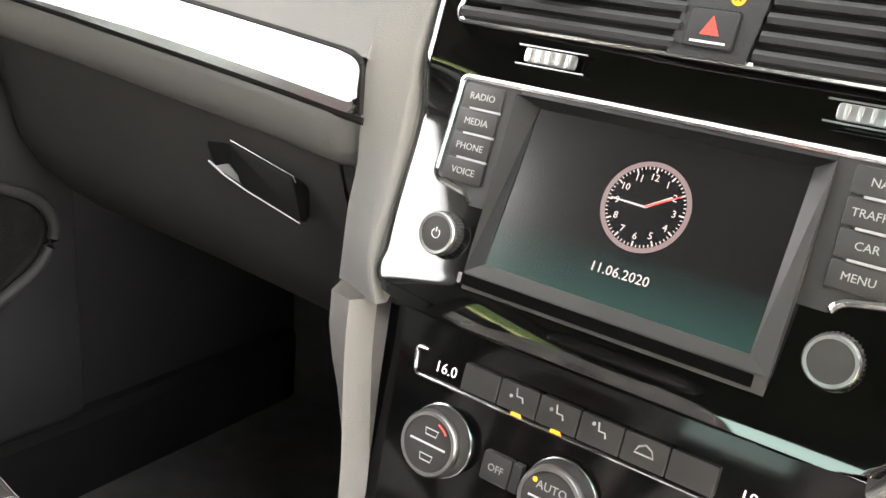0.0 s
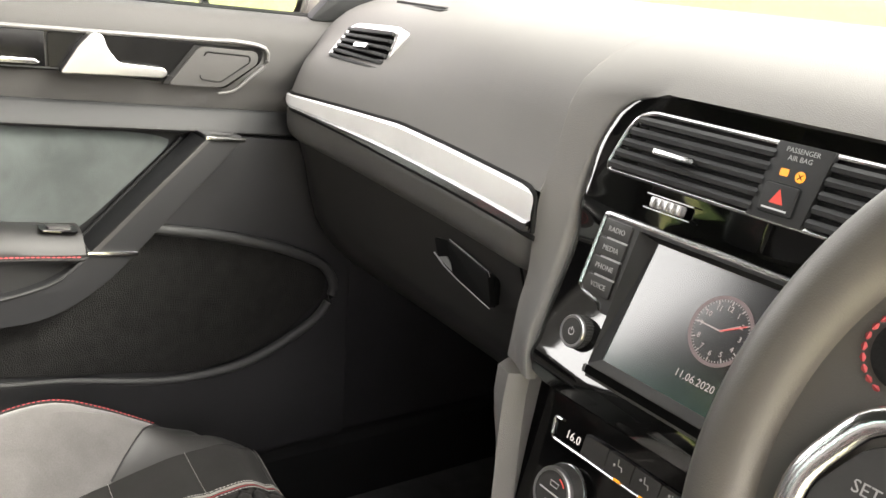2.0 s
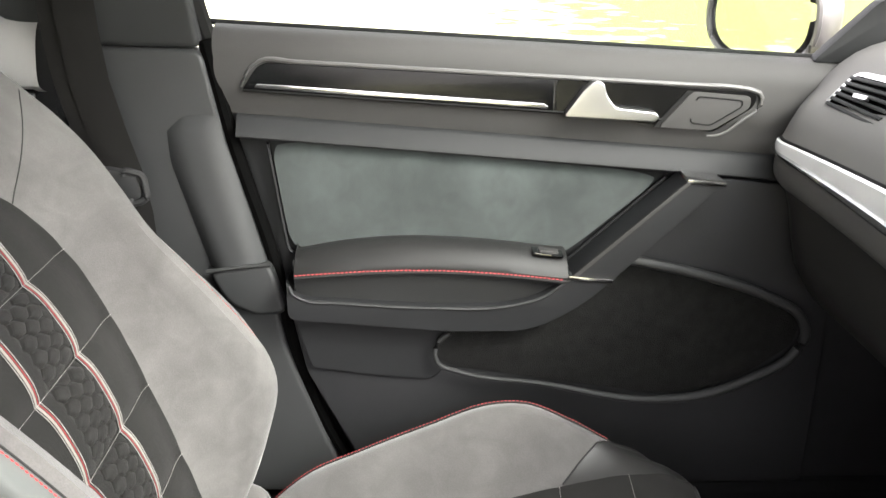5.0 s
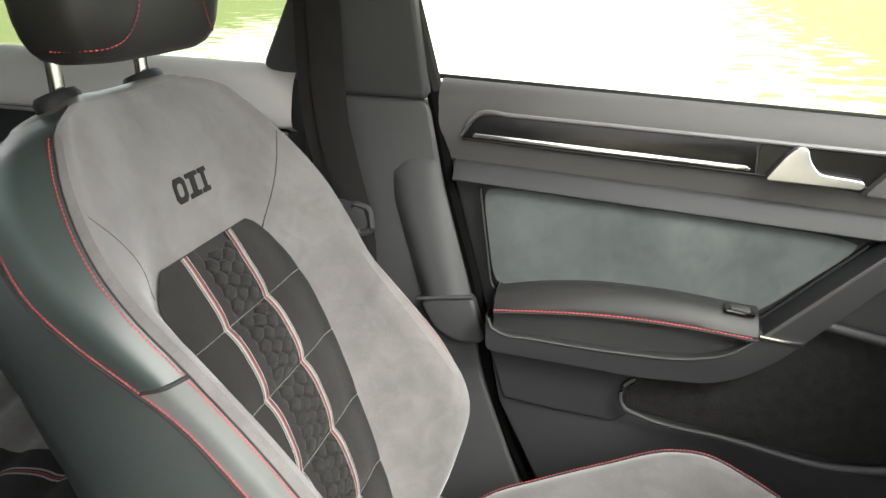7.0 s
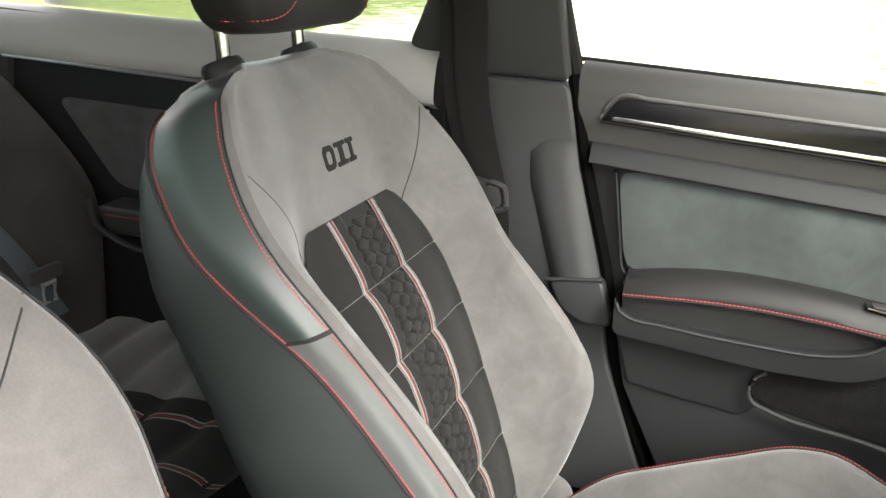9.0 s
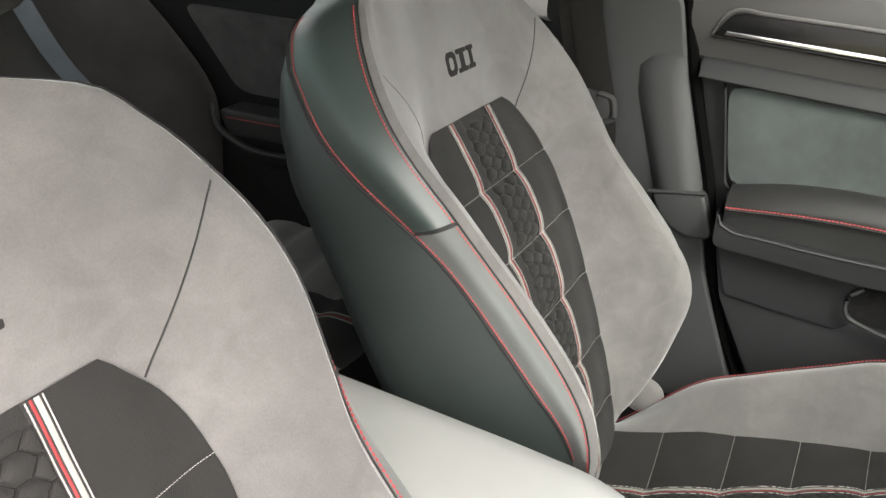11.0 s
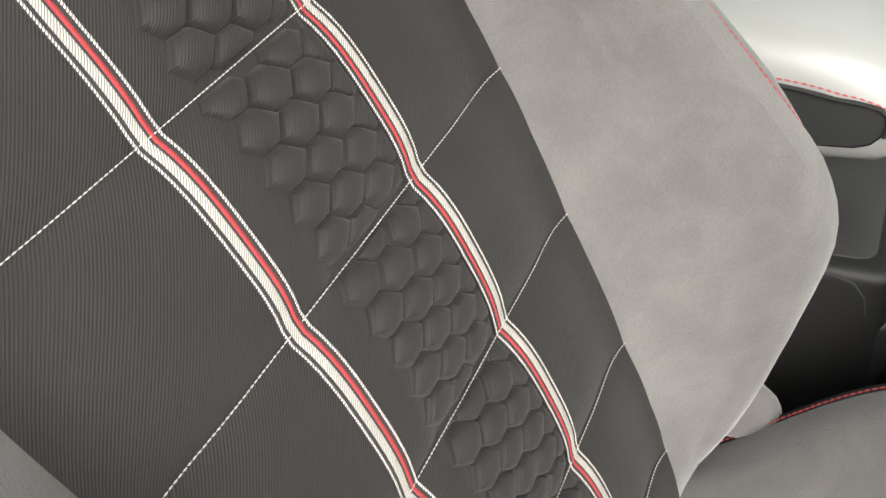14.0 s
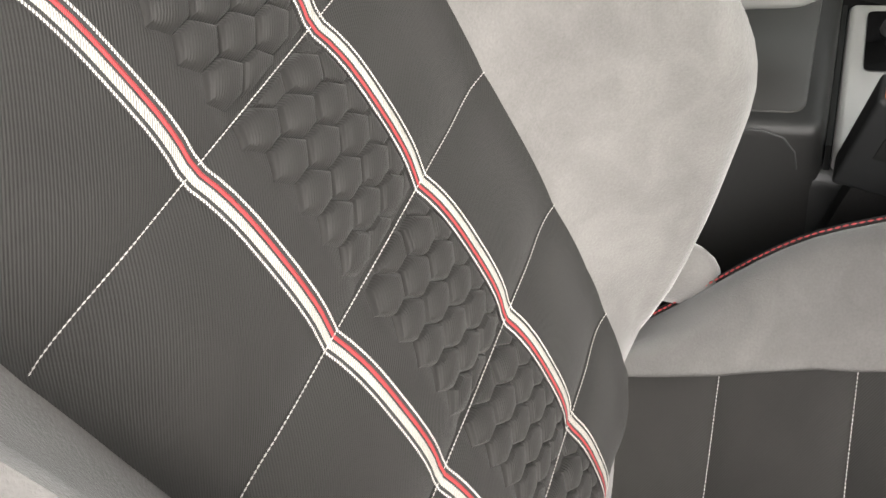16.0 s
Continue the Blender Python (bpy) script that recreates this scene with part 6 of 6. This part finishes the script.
part("button_well", prism(rect(0.0090, 0.2310, 0.0300, 0.0230, 0.003, 4), 0.0060, 0.0072, 0.0004), PLASTIC, hz)
hb = part("hazard_button", prism(rect(0.0090, 0.2310, 0.0270, 0.0205, 0.002, 4), 0.006, 0.0092, 0.001), PLASTIC_GREY, hz, "hazard light button")
part("triangle", prism([(0.0035, 0.2275), (0.0145, 0.2275), (0.0090, 0.2380)], 0.0092, 0.0095), RED_INK, hb, "red triangle")
part("button_line", box(-0.001, 0.019, 0.2230, 0.2242, 0.0085, 0.0097), WHITE_INK, hb)

# climate controls
clim = empty("climate_controls", STACK, "climate control row with round dials and small buttons", "control panel")
ZC = -0.006
line = rpoly([(-0.125, 0.0005), (-0.1345, 0.0005), (-0.1315, -0.0175), (0.1215, -0.0175), (0.1245, 0.0005), (0.115, 0.0005)], [0, 0.004, 0.005, 0.005, 0.004, 0], 4)
part("chrome_line", tube([(x, y, ZC + 0.001) for x, y in line], 0.0014, 8), CHROME, clim, "slim chrome line")
part("readout", words("16.0", 0.0105, -0.1085, -0.0080, ZC + 0.0005, thick=0.0001), LCD, clim, "lit temperature readout", smooth=False)
part("readout", words("19.0", 0.0105, 0.0985, -0.0080, ZC + 0.0005, thick=0.0001), LCD, clim, "lit temperature readout", smooth=False)
for i in range(6):
    x = -0.0785 + i * 0.0284
    b = part("button", prism(rpoly([(x - 0.0138, -0.0145), (x + 0.0138, -0.0145), (x + 0.0138, 0.0035), (x - 0.0138, 0.0035)], 0.0012, 2), ZC, ZC + 0.0055, 0.001), BUTTON, clim)
    if 1 <= i <= 3:
        part("seat_mark", tube([(x - 0.002, 0.001, ZC + 0.0057), (x - 0.001, -0.004, ZC + 0.0057), (x + 0.003, -0.004, ZC + 0.0057), (x + 0.004, -0.007, ZC + 0.0057)], 0.0006, 4), GREY_INK, b)
        part("arrow_mark", lathe([(0.0012, ZC + 0.0055), (0.0012, ZC + 0.0058)], x - 0.005, -0.003 + 0.002 * (i - 2), 10), GREY_INK, b)
    if i == 4:
        part("car_mark", tube([(x - 0.006, -0.007, ZC + 0.0057), (x - 0.004, -0.003, ZC + 0.0057), (x, -0.001, ZC + 0.0057), (x + 0.004, -0.003, ZC + 0.0057), (x + 0.006, -0.007, ZC + 0.0057)], 0.0006, 4, True), GREY_INK, b)
    if i in (1, 2):
        part("button_light", box(x - 0.003, x + 0.003, -0.0168, -0.0152, ZC + 0.002, ZC + 0.0045), AMBER, b, "amber indicator")
for x, t in ((-0.0990, None), (-0.0085, "AUTO"), (0.0820, None)):
    y = -0.0535
    d = part("dial", lathe([(0.0238, ZC), (0.0238, ZC + 0.004), (0.0226, ZC + 0.006), (0.0220, ZC + 0.0130), (0.0212, ZC + 0.0155), (0.0190, ZC + 0.0158)], x, y, 48), BUTTON, clim, "black climate dial")
    part("dial_ring", lathe([(0.0222, ZC + 0.0120), (0.0221, ZC + 0.0145), (0.0208, ZC + 0.0166), (0.0186, ZC + 0.0166), (0.0184, ZC + 0.014)], x, y, 48), SATIN_DARK, d, "satin grey ring")
    part("dial_base", lathe([(0.0248, ZC), (0.0246, ZC + 0.0018), (0.0236, ZC + 0.0022)], x, y, 48), CHROME, d)
    part("dial_face", lathe([(0.0184, ZC + 0.014), (0.0181, ZC + 0.0158), (0.010, ZC + 0.0160)], x, y, 48), BUTTON, d)
    part("pointer", box(x - 0.014, x + 0.014, y - 0.0006, y + 0.0006, ZC + 0.0157, ZC + 0.0163), WHITE_INK, d)
    if t:
        part("print", words(t, 0.0074, x, y + 0.008, ZC + 0.0162, thick=0.0001), GREY_INK, d, smooth=False)
        part("dial_light", lathe([(0.0016, ZC + 0.0156), (0.0014, ZC + 0.0165)], x - 0.0120, y + 0.010, 12), AMBER, d)
    else:
        part("red_arc", tube([(x + 0.0155 * math.cos(a), y + 0.0155 * math.sin(a), ZC + 0.0162) for a in np.linspace(0.7, 1.25, 8)], 0.0007, 4), RED_INK, d)
        for dy in (0.008, -0.009):
            part("screen_mark", tube([(x + 0.001 + a, y + dy + b, ZC + 0.0162) for a, b in ((-0.004, -0.002), (-0.005, 0.002), (0.005, 0.002), (0.004, -0.002))], 0.0005, 4, True), GREY_INK, d)
off_b = part("off_button", prism(rect(-0.0530, -0.0535, 0.021, 0.019, 0.002, 3), ZC, ZC + 0.005, 0.001), BUTTON, clim)
part("print", words("OFF", 0.0066, -0.0530, -0.0535, ZC + 0.0052, thick=0.0001), GREY_INK, off_b, smooth=False)
part("fan_button", prism(rect(-0.0385, -0.0535, 0.007, 0.019, 0.0015, 3), ZC, ZC + 0.005, 0.001), BUTTON, clim)


# grey cheeks beside the stack
def stack_y(z):
    return 0.46 + 0.267 * (z - 0.741)


EDGE_X = spline([0.45, 0.638, 0.70, 0.774, 0.894, 0.94, 0.985, 1.008], [-0.140, -0.1495, -0.160, -0.171, -0.1785, -0.181, -0.175, -0.160])
cheeks = empty("console_cheeks", pose(0, 0, 0), "grained grey cheeks flanking the centre stack down to the floor", "console trim")
TAIL = [1.0155, 1.0135, 1.0110, 1.0070, 1.002, 0.995, 0.985, 0.955, 0.930, 0.900, 0.870, 0.845, 0.815, 0.790, 0.766]


def panel_edge(z):
    """Where the glossy panel ends on its left at a height."""
    return CX - HALF_W(min(max((z - 0.741) / 0.966, 0.030), 0.287)) - 0.0015


SHOULDER = [(p[0], p[1]) for p in dash_profile(-0.2145)][::-1]


def shoulder_y(z):
    """How far ahead the end of the dashboard's skin stands at a height."""
    low = [p for p in SHOULDER if p[0] < 0.60]
    return float(np.interp(z, [p[1] for p in low], [p[0] for p in low]))


def even(line, count):
    """Resamples a fine line at even steps."""
    at = np.concatenate([[0.0], np.cumsum([(q - p).length for p, q in zip(line, line[1:])])])
    where = np.linspace(0.0, at[-1], count)
    return [Vector((np.interp(w, at, [p.x for p in line]), np.interp(w, at, [p.y for p in line]), np.interp(w, at, [p.z for p in line]))) for w in where]


DASH_END = [(1.02, 1.060), (0.88, 1.076), (0.72, 1.070), (0.61, 1.0589), (shoulder_y(1.041), 1.041), (shoulder_y(1.028), 1.028)]
RIM_Z = 1.0180
for s in (-1, 1):
    columns = []
    for f in [-1.0, 0.0, 0.04] + list(np.linspace(0.1, 0.94, 14)) + [0.975, 1.0, 1.02, 1.15, 1.3, 1.5, 1.7, 1.9, 2.1, 2.3, 2.4793]:
        k, pts = ease(f), []
        for (y0, z0), (y1, z1) in zip(DASH_END, HOOD):
            pts.append((-0.2145 + 0.0845 * max(0.0, f), y0 + (y1 - y0) * k, z0 + (z1 - z0) * k))
        for z in TAIL:
            xl = -0.2145 + 0.0065 * (1 - ease((z - 0.755) / 0.07))
            yo = shoulder_y(z) if z > 0.925 else float(np.interp(z, [0.766, 0.80, 0.845, 0.918, 0.930], [0.465, 0.473, 0.484, 0.487, 0.490]))
            yi = stack_y(z) - 0.9 * max(0.0, flank((z - 0.741) / 0.966)) - 0.005 * ease((1.0155 - z) / 0.035) * (1 if f < 0.97 else (0.4 if f < 0.99 else -0.6))
            if f < 0:
                pts.append((xl - 0.001, yo + 0.035 * (1 - ease((z - 0.86) / 0.03)) + 0.002, z))
            elif f <= 1.0:
                pts.append((xl + (panel_edge(z) - xl) * f, yo + (yi - yo) * (0.4 * f + 0.6 * ease(f)), z))
        if f <= 1.0:
            fine = [Vector(p) for p in smooth_line(pts, 500)]
            cut = next(i for i, p in enumerate(fine) if p.y < 0.60 and p.z < RIM_Z)
            hood, tail = even(fine[:cut + 1], 26), even(fine[cut:], 30)[1:]
            line, rim = hood + tail, hood
        else:
            # over the glossy panel only the hood goes on; its rim turns in
            hood = [Vector((p.x + (CX - p.x) * (f - 1.0) / 1.4793, p.y, p.z)) for p in rim]
            line = hood + [hood[-1] + Vector((0.0, 0.004 + 0.0008 * i, -0.0004 * i)) for i in range(29)]
        columns.append([Vector((p.x if s < 0 else 2 * CX - p.x, p.y, p.z)) for p in line])
    grid = np.array([[tuple(p) for p in c] for c in columns])
    for _ in range(3):
        mean = (grid[:-2, 1:-1] + grid[2:, 1:-1] + grid[1:-1, :-2] + grid[1:-1, 2:]) / 4
        grid[2:18, 1:-1] += 0.6 * (mean - grid[1:-1, 1:-1])[1:17]
        grid[18:-1, 1:25] += 0.6 * (mean - grid[1:-1, 1:-1])[17:, 0:24]
    grid[-1, 1:25, 1:] = grid[-2, 1:25, 1:]
    columns = [[Vector(p) for p in c] for c in grid.tolist()]
    part("upper_cheek", sheet(columns), SOFT_LIGHT, cheeks, "pale grey shoulder of the dashboard")
    rows = []
    for z in np.linspace(0.34, 0.7645, 20):
        e, y = EDGE_X(max(z, 0.45)), stack_y(z) + 0.003 - 0.9 * flank(0.026) * ease((z - 0.62) / 0.14)
        k = ease((z - 0.64) / 0.12)
        o, oy = e - 0.024 - 0.012 * k, y + 0.012 - 0.012 * k
        q = [(e + 0.001, y + 0.004), (e - 0.002, y - 0.008), (e - 0.010, y - 0.013), (o + 0.010, (oy + y) / 2 - 0.012), (o + 0.001, oy), (o - 0.003, oy + 0.03), (o - 0.002, oy + 0.35)]
        rows.append([Vector((x if s < 0 else 2 * CX - x, yy, z)) for x, yy in smooth_line(q, 20)])
    part("lower_cheek", sheet(rows), SOFT_LIGHT, cheeks)

# ---- centre console, armrest, buckles ----
cons = empty("centre_console", pose(0, 0, 0), "grey plastic centre console with a ribbed tray", "centre console")
part("console_body", prism(rpoly([(-0.115, -0.62), (0.085, -0.62), (0.085, 0.40), (-0.115, 0.40)], 0.02, 4), 0.28, 0.50, 0.015, 3), LEATHER, cons)
SATIN = mat("satin_grey_plastic", (0.30, 0.295, 0.29), 0.35, metal=0.3, vary=0.05, scale=12, grain=800, bump=0.08)
part("console_top", prism(rpoly([(-0.112, -0.088), (0.080, -0.088), (0.082, 0.40), (-0.114, 0.40)], 0.008, 4), 0.50, 0.522, 0.006, 3), SATIN, cons, "satin grey console top")
part("cup_well", prism(rect(-0.055, -0.048, 0.085, 0.050, 0.006, 4), 0.5215, 0.5232), PIANO, cons, "dark cup well")
part("well_post", lathe([(0.009, 0.523), (0.009, 0.535), (0.0075, 0.537)], -0.068, -0.050, 24), SATIN_DARK, cons, "silver knob")
part("well_lever", lathe([(0.014, 0.523), (0.0125, 0.528)], -0.070, -0.050, 24), SATIN_DARK, cons)
part("well_lever", lathe([(0.010, 0.523), (0.008, 0.529)], -0.046, -0.044, 24), SATIN_DARK, cons)
part("tray", prism(rect(-0.016, 0.06, 0.12, 0.19, 0.010, 4), 0.5215, 0.5240), PLASTIC_GREY, cons)
for i in range(26):
    part("tray_rib", box(-0.072, 0.040, -0.028 + i * 0.0068, -0.0245 + i * 0.0068, 0.5235, 0.5270, 0.001), LIP, cons)
part("console_gap", box(-0.110, 0.078, -0.0925, -0.0885, 0.49, 0.521), RUBBER, cons)
part("console_box", prism(rpoly([(-0.1165, -0.60), (0.0865, -0.60), (0.0865, -0.093), (-0.1165, -0.093)], 0.014, 4), 0.282, 0.542, 0.016, 5), LEATHER_PAD, cons, "black leather side of the console box")
part("console_lid", prism(rpoly([(-0.101, -0.58), (0.071, -0.58), (0.071, -0.108), (-0.101, -0.108)], 0.014, 5), 0.538, 0.5435, 0.0015, 2), LEATHER_GREY, cons, "grey leatherette top of the console box")
for s in (-1, 1):
    seam = [(-0.015 + s * 0.1013, y, 0.5375) for y in np.linspace(-0.56, -0.135, 40)] + [(-0.015 + s * 0.1017, -0.120, 0.532), (-0.015 + s * 0.1017, -0.112, 0.520), (-0.015 + s * 0.1017, -0.110, 0.505)]
    part("seam", tube(seam, 0.0009, 6), PLASTIC_GREY, cons)

armrest = empty("armrest", pose(0, 0, 0), "padded grey leather centre armrest with red stitching", "armrest")
AX = -0.012


LID = smooth_line([(-0.44, 0.722), (-0.30, 0.710), (-0.20, 0.700), (-0.15, 0.692), (-0.115, 0.676), (-0.098, 0.652), (-0.096, 0.630), (-0.106, 0.612), (-0.14, 0.607), (-0.28, 0.607), (-0.44, 0.607)], 60)


def lid(x, inset):
    """The lid's outline at one place across, drawn in by inset."""
    return [Vector((x, -0.44 + (y + 0.44) * (1 - inset / 0.335), 0.655 + (z - 0.655) * (1 - inset / 0.055) - (0.7 * inset * min(1.0, (z - 0.655) / 0.03) if z > 0.655 else 0.0))) for y, z in LID]


HALF = 0.071
FRONT = next(i for i, p in enumerate(LID) if p[1] < 0.614)
steps = [(-HALF, 0.020), (-HALF + 0.002, 0.0125), (-HALF + 0.007, 0.006), (-HALF + 0.016, 0.0015), (-HALF * 0.5, 0.0), (0, -0.0012), (HALF * 0.5, 0.0), (HALF - 0.016, 0.0015), (HALF - 0.007, 0.006), (HALF - 0.002, 0.0125), (HALF, 0.020)]
part("lid_pad", sheet([lid(AX + x, k) for x, k in steps]), LEATHER_ARM, armrest, "smooth grey leather lid, windscreen light in its pale colour")
for s in (-1, 1):
    bm = bmesh.new()
    bm.faces.new([bm.verts.new(p) for p in lid(AX + s * (HALF - 0.001), 0.0205)])
    part("lid_side", bm, LEATHER, armrest, "dark leather lid side", smooth=False)
    edge = lid(AX + s * HALF, 0.0195)[:FRONT]
    part("piping", tube(edge, 0.0018, 6), DARK_THREAD, armrest)
    part("red_stitching", dashes([p + Vector((s * 0.0002, 0, 0)) for p in lid(AX + s * (HALF - 0.0005), 0.0165)[:FRONT]], 0.0009, 0.0038, 0.0014), RED_THREAD, armrest, "red stitching")
part("hinge_arm", box(AX - 0.05, AX + 0.05, -0.44, -0.20, 0.535, 0.615, 0.015, 3), PLASTIC, armrest)


def buckle(x, y, z, lean_f, lean_s, label):
    ob = empty("seat_belt_buckle", Matrix.Translation((x, y, z)) @ Matrix.Rotation(lean_f, 4, "X") @ Matrix.Rotation(lean_s, 4, "Y"), label, "buckle", "front belt buckles")
    part("buckle_body", box(-0.0125, 0.0125, -0.029, 0.029, -0.085, 0.0, 0.004, 3), PLASTIC, ob, "black plastic body")
    part("release_button", box(-0.0095, 0.0095, -0.0255, 0.0255, -0.004, 0.0035, 0.003, 3), BUCKLE_RED, ob, "orange-red release button")
    part("belt_slot", box(-0.004, 0.006, -0.019, 0.019, 0.002, 0.0042), RUBBER, ob)
    for i in range(10):
        part("slot_tooth", box(-0.003, 0.005, -0.0175 + i * 0.0037, -0.0160 + i * 0.0037, 0.0035, 0.0046), SATIN_DARK, ob, smooth=False)
    part("body_recess", box(0.0120, 0.0133, -0.014, 0.014, -0.050, -0.030, 0.001), RUBBER, ob)
    part("stalk", box(-0.010, 0.010, -0.016, 0.016, -0.20, -0.08, 0.004), RUBBER, ob)


buckle(-0.106, -0.056, 0.606, radians(-14), radians(12), "black seat belt buckle with orange button beside the passenger cushion")
buckle(0.125, -0.038, 0.598, radians(-14), radians(12), "black seat belt buckle with orange button beside the driver's cushion")

# ---- steering wheel ----
WT = radians(19.2)
wheel = empty("steering_wheel", Matrix.Translation((0.3535, 0.270, 0.932)) @ Matrix.Rotation(radians(90) - WT, 4, "X"), "black leather sports steering wheel with red stitching and silver spokes", "steering wheel")
wheel_ring = []
for a in np.linspace(0, math.tau, 120, endpoint=False):
    r = 0.169
    flat = -0.156
    x, y = r * math.cos(a), r * math.sin(a)
    wheel_ring.append((x, max(y, flat - 0.004 * math.cos(x * 10)), 0.0))
grip = [0.0170 + 0.0015 * math.exp(-(((a + 180) % 360 - 180 - 40) / 14) ** 2) + 0.0015 * math.exp(-((a - 140) / 14) ** 2) for a in np.linspace(0, 360, 120, endpoint=False)]
part("rim", tube(wheel_ring, grip, 20, True), LEATHER_WHEEL, wheel, "black leather rim")
for s in (-1, 1):
    turn = 1 if s < 0 else -1
    spoke = [(0.160, 0.085), (0.136, 0.078), (0.100, 0.060), (0.060, 0.055), (0.060, -0.050), (0.110, -0.055), (0.136, -0.075), (0.158, -0.095)]
    part("spoke", prism(rpoly([(s * x, y) for x, y in spoke][::turn], 0.012, 4), -0.014, 0.006, 0.007, 3), LEATHER_WHEEL, wheel, "leather-covered spoke")
    arc = smooth_line([(s * x, y, z) for x, y, z in ((0.1350, -0.045, 0.006), (0.1375, -0.020, 0.009), (0.1365, -0.002, 0.010), (0.1290, 0.014, 0.010), (0.1205, 0.0265, 0.010), (0.1080, 0.0330, 0.009), (0.085, 0.035, 0.008))], 24)
    part("spoke_trim", tube(arc, 0.0056, 12, flat=0.7), CHROME, wheel, "bright silver spoke trim")
    pad = part("button_pad", prism(rpoly([(s * x, y) for x, y in ((0.131, -0.040), (0.132, -0.004), (0.119, 0.018), (0.100, 0.028), (0.065, 0.028), (0.065, -0.040))][::turn], 0.006, 3), 0.004, 0.011, 0.003), BUTTON, wheel, "black button pad")
    part("print", words("SET" if s < 0 else "RES", 0.007, s * 0.112, 0.004, 0.0114, thick=0.0001), GREY_INK, pad, smooth=False)
    part("thumb_opening", lathe([(0.0135, 0.004), (0.0130, 0.0072), (0.0110, 0.0076)], s * 0.1195, 0.053, 28), RUBBER, wheel, "dark thumb opening")
    ring = [(s * (0.1195 + 0.0158 * math.cos(a)), 0.053 + 0.0158 * math.sin(a), 0.0072) for a in np.linspace(radians(-75), radians(95), 40)]
    part("red_stitching", dashes(ring, 0.0012, 0.0032, 0.0010), RED_THREAD, wheel, "red cross stitching")
part("airbag_cover", lathe([(0.066, -0.02), (0.068, 0.010), (0.060, 0.024), (0.035, 0.030)], 0, 0, 40), PLASTIC, wheel, "black airbag cover")
part("lower_spoke", prism(rpoly([(-0.03, -0.05), (0.03, -0.05), (0.02, -0.165), (-0.02, -0.165)], 0.005, 3), -0.01, 0.006, 0.003), SILVER, wheel)
part("column", tube([(0, 0, -0.02), (0, 0, -0.12), (0, -0.01, -0.26)], [0.05, 0.06, 0.06], 16), PLASTIC, wheel)
